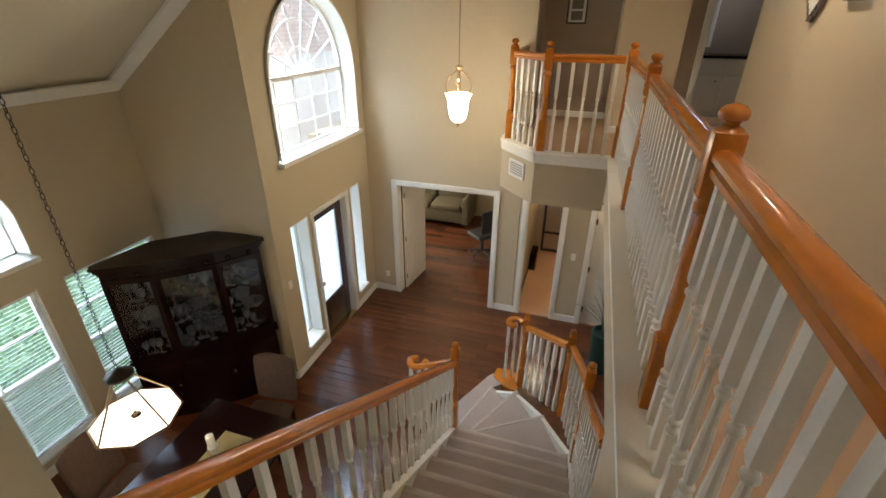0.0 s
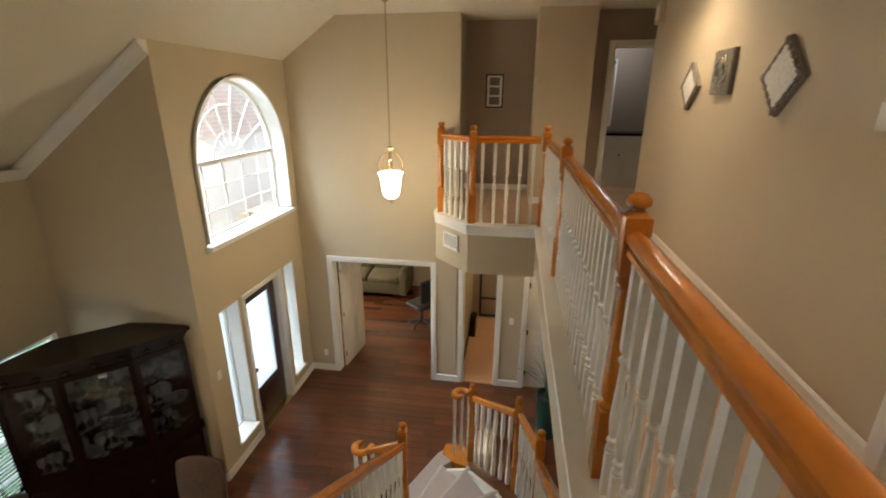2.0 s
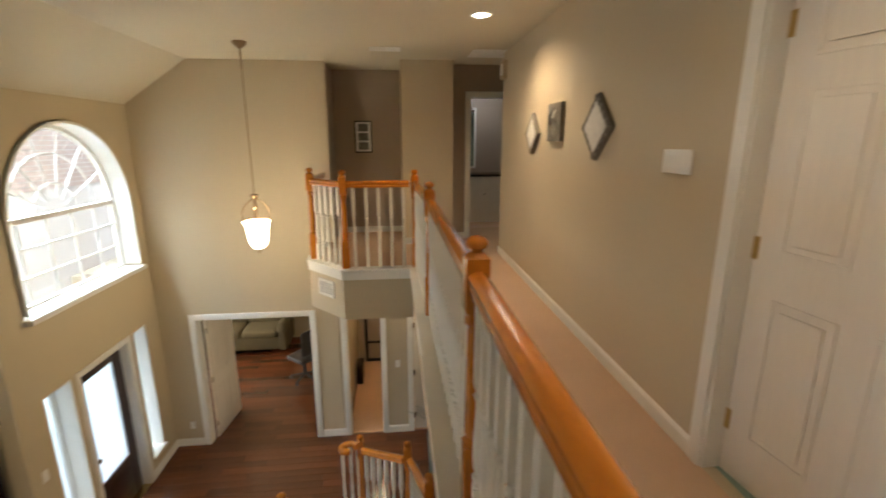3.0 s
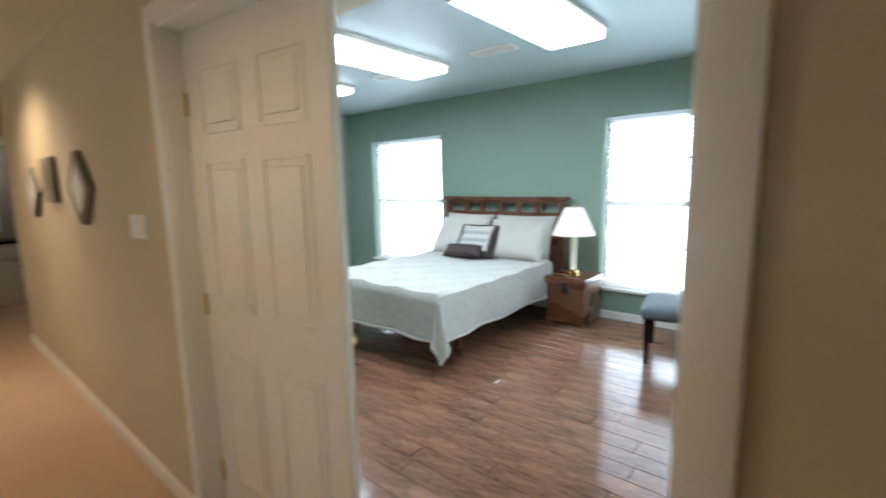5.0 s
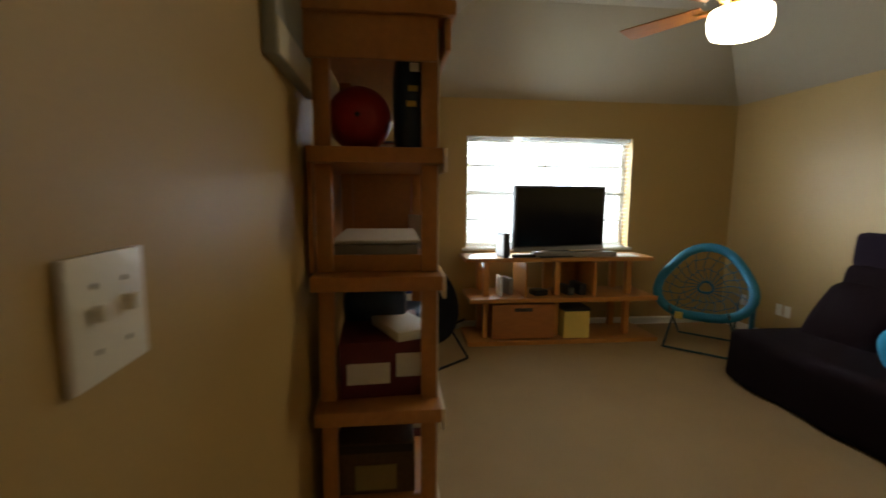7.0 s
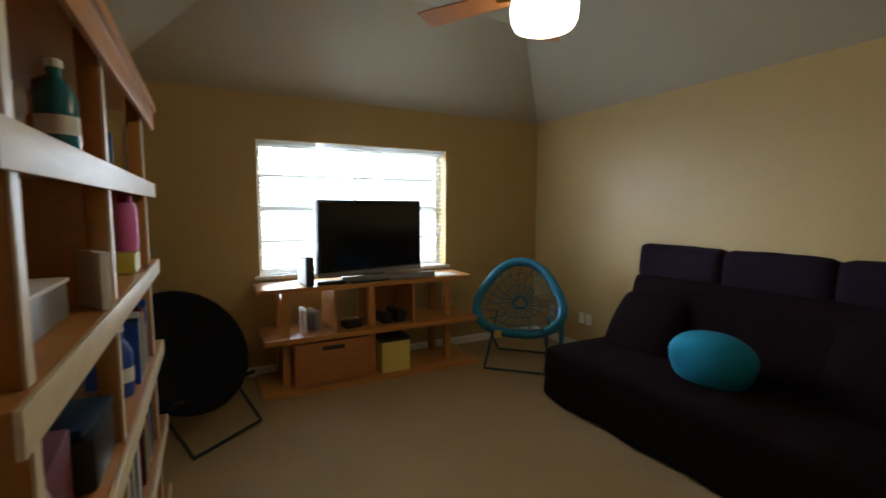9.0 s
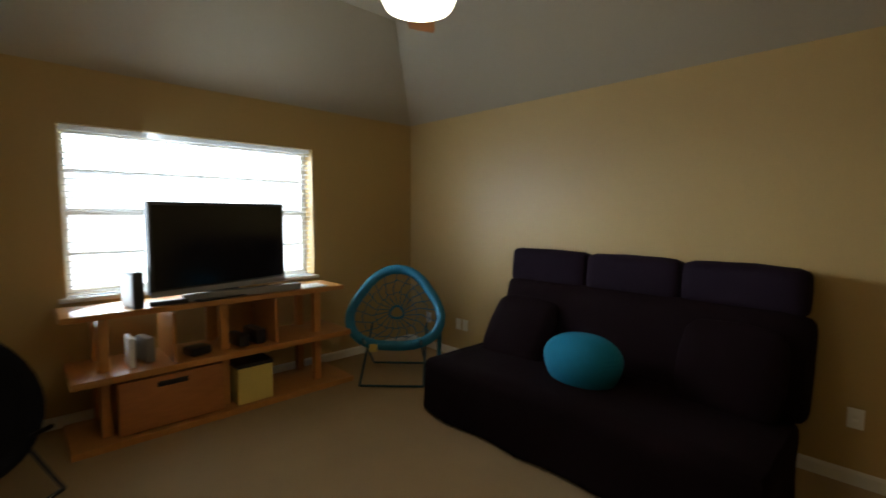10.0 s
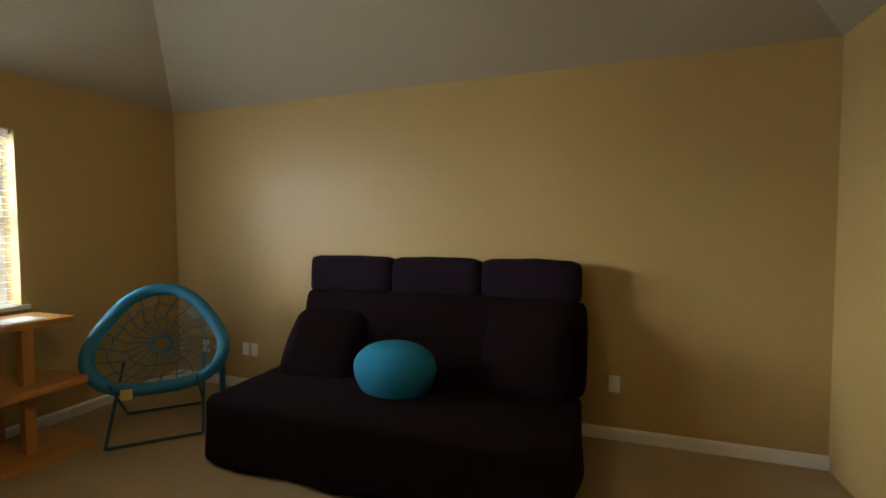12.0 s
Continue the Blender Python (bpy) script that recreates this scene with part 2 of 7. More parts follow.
def box(bm, x0, x1, y0, y1, z0, z1, m=None, bevel=0.0):
    lo, hi = Vector((min(x0, x1), min(y0, y1), min(z0, z1))), Vector((max(x0, x1), max(y0, y1), max(z0, z1)))
    c, d = (lo + hi) / 2, hi - lo
    r = bmesh.ops.create_cube(bm, size=1.0, matrix=Matrix.Translation(c) @ Matrix.Diagonal((*d, 1)))
    vs = r["verts"]
    if bevel:
        es = list({e for v in vs for e in v.link_edges})
        out = bmesh.ops.bevel(bm, geom=es, offset=bevel, segments=2, affect="EDGES", profile=0.6)
        vs = list({v for f in out["faces"] for v in f.verts} | {v for v in vs if v.is_valid})
    if m is not None:
        bmesh.ops.transform(bm, matrix=m, verts=vs)
    return bm


def lathe(bm, profile, seg=12, at=(0, 0, 0), m=None):
    rings = []
    base = Matrix.Translation(at) if m is None else m
    for r, z in profile:
        rings.append([bm.verts.new(base @ Vector((r * math.cos(2 * math.pi * i / seg), r * math.sin(2 * math.pi * i / seg), z))) for i in range(seg)])
    for a, b in zip(rings, rings[1:]):
        for i in range(seg):
            bm.faces.new((a[i], a[(i + 1) % seg], b[(i + 1) % seg], b[i]))
    bm.faces.new(list(reversed(rings[0])))
    bm.faces.new(rings[-1])
    return bm


def tube(bm, pts, r, seg=8, closed=False):
    pts = [Vector(p) for p in pts]
    n = len(pts)
    rings = []
    for i, p in enumerate(pts):
        a = pts[(i - 1) % n] if (closed or i > 0) else p
        b = pts[(i + 1) % n] if (closed or i < n - 1) else p
        d = (b - a).normalized()
        u = d.cross(Vector((0, 0, 1)))
        u = d.cross(Vector((1, 0, 0))) if u.length < 1e-3 else u
        u.normalize()
        v = d.cross(u).normalized()
        rings.append([bm.verts.new(p + r * (math.cos(2 * math.pi * k / seg) * u + math.sin(2 * math.pi * k / seg) * v)) for k in range(seg)])
    pairs = list(zip(rings, rings[1:])) + ([(rings[-1], rings[0])] if closed else [])
    for a, b in pairs:
        off = 0
        if closed and a is rings[-1]:
            off = min(range(seg), key=lambda k: (a[0].co - b[k].co).length)
        for k in range(seg):
            bm.faces.new((a[k], a[(k + 1) % seg], b[(k + 1 + off) % seg], b[(k + off) % seg]))
    if not closed:
        bm.faces.new(list(reversed(rings[0])))
        bm.faces.new(rings[-1])
    return bm


def prism(bm, poly, z0, z1):
    lo = [bm.verts.new((x, y, z0)) for x, y in poly]
    hi = [bm.verts.new((x, y, z1)) for x, y in poly]
    n = len(poly)
    bm.faces.new(list(reversed(lo)))
    bm.faces.new(hi)
    for i in range(n):
        bm.faces.new((lo[i], lo[(i + 1) % n], hi[(i + 1) % n], hi[i]))
    return bm


def sweep(bm, profile, a, b, up=Vector((0, 0, 1))):
    """A moulding profile (across, up) drawn from a to b with plumb ends."""
    a, b = Vector(a), Vector(b)
    side = (b - a).cross(up).normalized()
    r0 = [bm.verts.new(a + side * s + up * h) for s, h in profile]
    r1 = [bm.verts.new(b + side * s + up * h) for s, h in profile]
    n = len(profile)
    for i in range(n):
        bm.faces.new((r0[i], r0[(i + 1) % n], r1[(i + 1) % n], r1[i]))
    bm.faces.new(list(reversed(r0)))
    bm.faces.new(r1)
    return bm


def mesh_of(name, bm, material, smooth=True):
    bmesh.ops.recalc_face_normals(bm, faces=bm.faces)
    me = bpy.data.meshes.new(name)
    bm.to_mesh(me)
    bm.free()
    me.materials.append(material)
    if smooth:
        me.shade_smooth()
        me.set_sharp_from_angle(angle=radians(35))
    return me


def part(name, bm, material, parent, label="", m=None, smooth=True):
    ob = new(name, mesh_of(name, bm, material, smooth))
    ob.parent = parent
    if m is not None:
        ob.matrix_basis = m
    return tagged(ob, label)


def piece(name, me, parent, m):
    ob = new(name, me)
    ob.parent = parent
    ob.matrix_basis = m
    return ob


def thing(name, label, category, m=None, group="", kind=""):
    ob = new(name)
    ob.empty_display_size = 0.1
    if m is not None:
        ob.matrix_basis = m
    return tagged(ob, label, category, group, kind)


def solid(name, bm, material, label, category="", kind="structure", smooth=False):
    return tagged(new(name, mesh_of(name, bm, material, smooth)), label, category, "", kind)


def soft_box(bm, x0, x1, y0, y1, z0, z1, r=0.06, cuts=3, puff=0.0, m=None, seed=0):
    """A cushion: rounded and slightly swollen block."""
    tmp = bmesh.new()
    box(tmp, -0.5, 0.5, -0.5, 0.5, -0.5, 0.5)
    bmesh.ops.subdivide_edges(tmp, edges=tmp.edges[:], cuts=cuts * 2 + 1, use_grid_fill=True)
    c = Vector(((x0 + x1) / 2, (y0 + y1) / 2, (z0 + z1) / 2))
    h = Vector((abs(x1 - x0) / 2, abs(y1 - y0) / 2, abs(z1 - z0) / 2))
    for v in tmp.verts:
        q = Vector((v.co.x * 2 * h.x, v.co.y * 2 * h.y, v.co.z * 2 * h.z))
        inner = Vector([max(-(h[i] - r), min(h[i] - r, q[i])) for i in range(3)])
        d = q - inner
        q = inner + (d.normalized() * r if d.length > 1e-6 else d)
        u = v.co * 2
        k = puff * (1 - u.x * u.x) * (1 - u.y * u.y) + puff * (1 - u.x * u.x) * (1 - u.z * u.z) + puff * (1 - u.z * u.z) * (1 - u.y * u.y)
        q += q.normalized() * k
        q += Vector((0, 0, 1)) * 0.008 * noise.noise(q * 5 + Vector((seed, 0, 0)))
        v.co = c + q
    if m is not None:
        bmesh.ops.transform(tmp, matrix=m, verts=tmp.verts[:])
    me = bpy.data.meshes.new("tmp")
    tmp.to_mesh(me)
    tmp.free()
    bm.from_mesh(me)
    bpy.data.meshes.remove(me)
    return bm


def wall_x(name, x0, x1, y0, y1, z0, z1, holes, material, label):
    """A wall that runs along y between two x faces, with rectangular holes (ya, yb, za, zb)."""
    bm = B()
    ys = sorted({y0, y1, *[v for h in holes for v in h[:2]]})
    for a, b in zip(ys, ys[1:]):
        cuts = sorted([(h[2], h[3]) for h in holes if h[0] <= a + 1e-6 and h[1] >= b - 1e-6])
        z = z0
        for c, d in cuts:
            if c > z + 1e-4:
                box(bm, x0, x1, a, b, z, c)
            z = d
        if z < z1 - 1e-4:
            box(bm, x0, x1, a, b, z, z1)
    return solid(name, bm, material, label, "wall")


def wall_y(name, y0, y1, x0, x1, z0, z1, holes, material, label):
    bm = B()
    xs = sorted({x0, x1, *[v for h in holes for v in h[:2]]})
    for a, b in zip(xs, xs[1:]):
        cuts = sorted([(h[2], h[3]) for h in holes if h[0] <= a + 1e-6 and h[1] >= b - 1e-6])
        z = z0
        for c, d in cuts:
            if c > z + 1e-4:
                box(bm, a, b, y0, y1, z, c)
            z = d
        if z < z1 - 1e-4:
            box(bm, a, b, y0, y1, z, z1)
    return solid(name, bm, material, label, "wall")


GF = -3.145          # ground floor level
HX = 0.265
WX = 1.41            # hall face of the picture wall
FX = -3.31           # foyer face of the front wall
DY = 5.59            # foyer face of the study wall
CEIL = 2.42

# ---------------- structure: ground floor ----------------
solid("floor_ground", box(B(), -5.2, 1.6, -2.8, 9.6, GF - 0.2, GF - 0.016), M_joint, "dark underlay below the hardwood planks", "floor")
solid("floor_tile", box(B(), -0.72, 0.9, 5.62, 8.2, GF - 0.012, GF + 0.004), M_tile, "peach tiled floor of the back room", "floor")


def ceil_z(x):
    return CEIL if x > -2.5 else CEIL - 0.69 * (-2.5 - x)


def arch_wall(name, x0, x1, y0, y1, z0, z1, ya, yb, sill, spring, rise, holes, material, label):
    bm = B()
    low = [h for h in holes]
    ys = sorted({y0, ya, yb, y1, *[v for h in low for v in h[:2]]})
    for a, b in zip(ys, ys[1:]):
        cuts = sorted([(h[2], h[3]) for h in low if h[0] <= a + 1e-6 and h[1] >= b - 1e-6])
        z = z0
        for c, d in cuts:
            if c > z + 1e-4:
                box(bm, x0, x1, a, b, z, c)
            z = d
        inside = a >= ya - 1e-6 and b <= yb + 1e-6
        box(bm, x0, x1, a, b, z, sill if inside else z1)
    n, c, r = 28, (ya + yb) / 2, (yb - ya) / 2
    for i in range(n):
        p, q = ya + (yb - ya) * i / n, ya + (yb - ya) * (i + 1) / n
        zp, zq = [spring + rise * math.sqrt(max(0, 1 - ((v - c) / r) ** 2)) for v in (p, q)]
        vs = [bm.verts.new(v) for x in (x0, x1) for v in ((x, p, zp), (x, q, zq), (x, q, z1), (x, p, z1))]
        bm.faces.new(vs[:4]), bm.faces.new(vs[4:][::-1])
        for k in range(4):
            bm.faces.new((vs[k], vs[(k + 1) % 4], vs[4 + (k + 1) % 4], vs[4 + k]))
    return solid(name, bm, material, label, "wall")


arch_wall("wall_front", FX - 0.26, FX, 3.1, DY + 0.15, GF, 2.0, 3.43, 5.34, -0.2, 0.66, 0.95,
          [(3.42, 3.80, -2.83, -1.0), (3.93, 4.82, GF, -1.05), (4.95, 5.24, -2.83, -1.0)], M_wall, "tan painted front wall with an arched window and entry door")
wall_y("wall_jog", 3.1, 3.25, -5.15, FX - 0.26, GF, 2.0, [], M_wall, "tan painted side wall beside the china cabinet")
arch_wall("wall_dining", -5.15, -5.0, -0.2, 3.1, GF, 0.9, 0.45, 1.63, -0.75, -0.35, 0.55,
          [(0.45, 1.60, -2.9, -1.13), (1.86, 2.95, -2.9, -1.13)], M_wall, "tan painted dining wall with three windows")
wall_y("wall_dining_end", -0.24, -0.09, -5.15, -2.0, GF, 2.42, [], M_wall, "tan painted end wall of the dining area")
wall_x("wall_stair_side", -2.15, -2.0, -2.75, -0.24, GF, 2.42, [], M_wall, "tan painted wall beside the stair head")
wall_y("wall_study", DY, DY + 0.15, FX, -0.79, GF, 2.42, [(-2.82, -1.20, GF, -1.1), (-0.80, -0.79, GF, -0.9)], M_wall, "tan painted wall with the wide cased study opening")
wall_y("wall_back_low", DY, DY + 0.15, -0.79, 1.6, GF, -0.40, [(-0.69, -0.17, GF, -1.03), (0.30, 0.95, GF, -1.03)], M_wall, "tan painted wall under the landing with two cased openings")
wall_x("wall_under_hall", 0.27, 0.39, -2.75, 0.85, GF, -0.40, [], M_wall, "tan painted wall under the upper hall")
wall_x("wall_passage", 1.05, 1.2, 0.85, DY, GF, -0.40, [], M_wall, "tan painted passage wall under the hall")
wall_y("wall_passage_end", 0.80, 0.92, 0.39, 1.05, GF, -0.40, [], M_wall, "tan painted passage end wall")
# study beyond the wide opening
# the opening is out of view, added to let the study lamp in
wall_x("wall_study_west", -4.35, -4.2, DY, 9.6, GF, -0.4, [(7.0, 8.6, -2.3, -0.9)], M_wall, "tan painted study wall with an unseen opening for the fill lamp")
wall_y("wall_study_far", 9.45, 9.6, -4.2, -0.75, GF, -0.4, [], M_wall, "tan painted far wall of the study")
wall_x("wall_study_east", -0.90, -0.75, DY + 0.15, 9.6, GF, -0.4, [], M_wall, "tan painted study side wall")
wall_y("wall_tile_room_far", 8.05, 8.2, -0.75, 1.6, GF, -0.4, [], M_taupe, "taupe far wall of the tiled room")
wall_x("wall_tile_room_side", 0.25, 0.30, DY + 0.15, 8.05, GF, -0.4, [], M_wall, "tan side wall of the tiled room")
solid("ceiling_ground", box(B(), -4.35, 1.6, DY + 0.15, 9.6, -0.45, -0.401), M_ceil, "cream ceiling of the ground floor rooms", "ceiling")
# warm-tinted fill lamp outside the unseen opening, added to brighten the study
area("fill_study", (-4.42, 7.8, -1.6), (0, 7.8, -2.2), 1.5, 1.3, 60, (1.0, 0.86, 0.68))
# bulbs without fixtures, out of view, added to light the tiled room and passage
bulb("fill_tile_room", (-0.3, 7.0, -0.6), 22, WARM, 0.1)
bulb("fill_passage", (0.75, 5.0, -0.7), 9, WARM, 0.1)

# ---------------- structure: upper floor ----------------
hall_floor = prism(B(), [(HX, -1.2), (HX, 4.06), (-0.50, 4.06), (-0.95, 4.55), (-0.95, DY - 0.002), (-0.79, DY - 0.002), (-0.79, 6.45), (2.3, 6.45), (2.3, 4.75), (WX, 4.75), (WX, -1.20)], -0.40, -0.012)
solid("floor_hall_slab", hall_floor, M_wall, "painted slab of the upper hall and landing", "floor")
solid("floor_hall", prism(B(), [(HX + 0.10, -1.2), (HX + 0.10, 4.16), (-0.46, 4.16), (-0.85, 4.59), (-0.85, DY), (-0.79, DY), (-0.79, 6.45), (2.3, 6.45), (2.3, 4.75), (WX, 4.75), (WX, -1.20)], -0.012, 0.0), M_carpet,
      "pinkish beige cut-pile carpet of the upper hall", "carpet")
solid("floor_landing", prism(B(), [(-2.0, -2.6), (-2.0, -1.2), (0.93, -1.2), (WX + 0.0, -1.2), (WX, -1.275), (0.93, -1.275), (0.93, -2.6)], -0.40, -0.0005), M_carpet, "beige carpet at the stair head", "carpet")
solid("wall_bay_box", prism(B(), [(HX, 4.06), (-0.50, 4.06), (-0.95, 4.55), (-0.95, DY - 0.003), (HX, DY - 0.003)], -0.57, -0.401), M_wall, "tan boxed underside of the landing bay", "wall")
wall_x("wall_hall", WX, WX + 0.06, -1.275, 4.75, -0.4, CEIL, [(-1.04, 0.78, 0.0, 2.08)], M_wall, "tan painted hall wall hung with art, with a double door opening")
wall_x("wall_bedroom_west", WX + 0.06, WX + 0.12, -1.215, 4.75, -0.4, 2.56, [(-1.04, 0.78, 0.0, 2.08)], M_green, "sage green bedroom wall beside the double door")
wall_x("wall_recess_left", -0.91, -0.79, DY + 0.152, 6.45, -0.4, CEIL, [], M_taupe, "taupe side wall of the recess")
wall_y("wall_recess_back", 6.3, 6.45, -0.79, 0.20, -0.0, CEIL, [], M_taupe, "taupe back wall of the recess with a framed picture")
wall_y("wall_pier", 5.37, 6.3, 0.20, 0.89, 0.0, CEIL, [], M_wall, "tan painted pier between recess and bathroom passage")
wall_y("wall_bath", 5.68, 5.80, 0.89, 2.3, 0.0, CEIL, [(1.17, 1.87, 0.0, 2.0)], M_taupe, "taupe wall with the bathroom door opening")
wall_x("wall_hall_end", 2.3, 2.42, 4.75, 7.6, 0.0, CEIL, [], M_wall, "tan end wall of the side passage")
wall_y("wall_bath_far", 7.5, 7.65, 0.7, 2.4, 0.0, CEIL, [], M_taupe, "grey taupe bathroom wall")
wall_x("wall_bath_side", 0.75, 0.89, 6.3, 7.6, 0.0, CEIL, [], M_taupe, "grey taupe bathroom side wall")
solid("floor_bath", box(B(), 0.75, 2.42, 6.451, 7.6, -0.1, -0.004), M_tile, "tiled bathroom floor", "floor")
wall_y("wall_landing_south", -2.72, -2.60, -2.15, 0.78, -0.4, CEIL, [], M_wall, "tan wall behind the stair head")

cb = box(B(), -2.5, 2.42, -2.75, 7.65, CEIL, CEIL + 0.12)
for xe, ya, yb in ((-5.2, -2.75, 3.26), (FX - 0.27, 3.26, 5.76)):
    prof = [(xe, ceil_z(xe)), (-2.5, CEIL), (-2.5, CEIL + 0.12), (xe, ceil_z(xe) + 0.12)]
    a = [cb.verts.new((x, ya, z)) for x, z in prof]
    b = [cb.verts.new((x, yb, z)) for x, z in prof]
    cb.faces.new(a), cb.faces.new(b[::-1])
    for i in range(4):
        cb.faces.new((a[i], a[(i + 1) % 4], b[(i + 1) % 4], b[i]))
solid("ceiling_hall", cb, M_ceil, "cream ceiling, flat over the hall and sloping over the dining side", "ceiling")

# bedroom
solid("floor_bedroom", box(B(), WX, 5.6, -1.215, 4.85, -0.2, -0.016), M_joint, "dark underlay below the laminate planks", "floor")
BW = [(-0.82, 0.575, 0.33, 2.11), (2.77, 4.13, 0.33, 2.11)]
wall_x("wall_bedroom_east", 5.44, 5.62, -1.2145, 4.85, -0.2, 2.7, BW, M_green, "sage green bedroom wall with two tall windows")
wall_y("wall_bedroom_north", 4.70, 4.85, WX + 0.12, 5.44, -0.2, 2.7, [(4.78, 5.22, 0.75, 2.08)], M_green, "sage green bedroom wall with a narrow window")
wall_y("wall_bedroom_south", -1.215, -1.155, WX + 0.12, 5.44, -0.2, 2.7, [], M_green, "sage green bedroom wall shared with the game room")
solid("ceiling_bedroom", box(B(), WX + 0.061, 5.62, -1.2145, 4.85, 2.561, 2.7), M_bceil, "pale blue grey bedroom ceiling", "ceiling")

# game room
solid("floor_game_room", box(B(), 0.93, 6.1, -5.5, -1.275, -0.2, 0.0005), M_gcarpet, "beige cut-pile carpet of the game room", "carpet")
wall_y("wall_game_north", -1.275, -1.216, WX + 0.06, 6.25, -0.2, 2.6, [], M_gwall, "ochre painted game room wall behind the bookshelf")
GW = (-4.215, -2.335, 0.905, 2.125)
wall_x("wall_game_east", 6.02, 6.25, -5.60, -1.275, -0.2, 2.6, [GW], M_gwall, "ochre painted wall with the wide blind-covered window")
wall_y("wall_game_south", -5.60, -5.45, 0.78, 6.02, -0.2, 2.6, [], M_gwall, "ochre painted wall behind the futon")
wall_x("wall_game_west", 0.78, 0.93, -5.45, -2.60, -0.2, 2.6, [], M_gwall, "ochre painted end wall of the game room")
wall_x("wall_game_header", 0.78, 0.93, -2.60, -1.275, CEIL + 0.121, 2.6, [], M_gwall, "ochre painted header over the wide opening")
gc = B()
o = [(0.87, -5.51), (6.08, -5.51), (6.08, -1.22), (0.87, -1.22)]
rise, inset = 0.65, 1.02
for dz, flip in ((0.0, False), (0.12, True)):
    lo = [gc.verts.new((x, y, 2.475 + dz)) for x, y in o]
    hi = [gc.verts.new((x + (inset if x < 3 else -inset), y + (inset if y < -3 else -inset), 3.12 + dz)) for x, y in o]
    for i in range(4):
        f = (lo[i], lo[(i + 1) % 4], hi[(i + 1) % 4], hi[i])
        gc.faces.new(f if flip else f[::-1])
    gc.faces.new(hi if flip else hi[::-1])
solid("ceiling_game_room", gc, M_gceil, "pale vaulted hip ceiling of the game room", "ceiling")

# ---------------- trim ----------------


def casing_x(name, x, side, y0, y1, z0, z1, w=0.07, t=0.018, label="white painted door casing"):
    """Casing round an opening in a wall that runs along y; side: +1 or -1, the way it stands proud."""
    top = tagged(new(name), label, "casing", "", "structure")
    for nm, a in (("jamb_casing", (y0 - w, y0, z0, z1 + w)), ("jamb_casing", (y1, y1 + w, z0, z1 + w)), ("head_casing", (y0, y1, z1, z1 + w))):
        part(nm, box(B(), x, x + side * t, a[0], a[1], a[2], a[3], bevel=0.005), M_trim, top)
    return top


def casing_y(name, y, side, x0, x1, z0, z1, w=0.07, t=0.018, label="white painted door casing"):
    top = tagged(new(name), label, "casing", "", "structure")
    for nm, a in (("jamb_casing", (x0 - w, x0, z0, z1 + w)), ("jamb_casing", (x1, x1 + w, z0, z1 + w)), ("head_casing", (x0, x1, z1, z1 + w))):
        part(nm, box(B(), a[0], a[1], y, y + side * t, a[2], a[3], bevel=0.005), M_trim, top)
    return top


def reveal_x(name, x0, x1, y0, y1, z1, z0=0.0):
    bm = B()
    box(bm, x0, x1, y0, y0 + 0.012, z0, z1), box(bm, x0, x1, y1 - 0.012, y1, z0, z1), box(bm, x0, x1, y0 + 0.012, y1 - 0.012, z1 - 0.012, z1)
    return solid(name, bm, M_trim, "white painted door jamb", "jamb")


def reveal_y(name, y0, y1, x0, x1, z1, z0=GF):
    bm = B()
    box(bm, x0, x0 + 0.012, y0, y1, z0, z1), box(bm, x1 - 0.012, x1, y0, y1, z0, z1), box(bm, x0 + 0.012, x1 - 0.012, y0, y1, z1 - 0.012, z1)
    return solid(name, bm, M_trim, "white painted door jamb", "jamb")


casing_x("trim_bedroom_door", WX - 0.002, -1, -1.04, 0.78, 0.0, 2.08)
reveal_x("trim_bedroom_jamb", WX - 0.004, WX + 0.124, -1.04, 0.78, 2.08)
casing_y("trim_study_opening", DY - 0.002, -1, -2.82, -1.20, GF, -1.1, 0.08)
reveal_y("trim_study_jamb", DY - 0.004, DY + 0.154, -2.82, -1.20, -1.1)
casing_y("trim_tile_opening", DY - 0.002, -1, -0.69, -0.17, GF, -1.03, 0.075)
reveal_y("trim_tile_jamb", DY - 0.004, DY + 0.154, -0.69, -0.17, -1.03)
casing_y("trim_side_opening", DY - 0.002, -1, 0.30, 0.95, GF, -1.03, 0.075)
reveal_y("trim_side_jamb", DY - 0.004, DY + 0.154, 0.30, 0.95, -1.03)
casing_y("trim_bath_door", 5.678, -1, 1.17, 1.87, 0.0, 2.0)
reveal_y("trim_bath_jamb", 5.676, 5.804, 1.17, 1.87, 2.0, 0.0)


def baseboard(name, pts, h, face, z, label="white painted baseboard"):
    """Runs of board; each run (x0, y0, x1, y1) has its wall on the left when face is +1."""
    bm = B()
    for x0, y0, x1, y1 in pts:
        prof = [(0.001 * face, 0), (0.014 * face, 0), (0.014 * face, h - 0.018), (0.006 * face, h), (0.001 * face, h)]
        sweep(bm, prof, (x0, y0, z), (x1, y1, z))
    return solid(name, bm, M_trim, label, "baseboard")


baseboard("baseboard_hall", [(WX, 0.85, WX, 4.75), (WX, -1.275, WX, -1.11)], 0.085, -1, 0)
baseboard("baseboard_hall_far", [(0.20, 5.37, 0.89, 5.37), (-0.79, 6.3, 0.2, 6.3), (0.89, 5.68, 1.10, 5.68)], 0.085, 1, 0)
baseboard("baseboard_game", [(0.93, -5.45, 6.02, -5.45), (6.02, -5.45, 6.02, -1.275)], 0.085, -1, 0)
baseboard("baseboard_game_north", [(WX, -1.275, 6.02, -1.275), (0.93, -2.6, 0.93, -5.45)], 0.085, 1, 0)
baseboard("baseboard_bedroom", [(1.53, 4.70, 5.44, 4.70), ], 0.085, 1, 0)
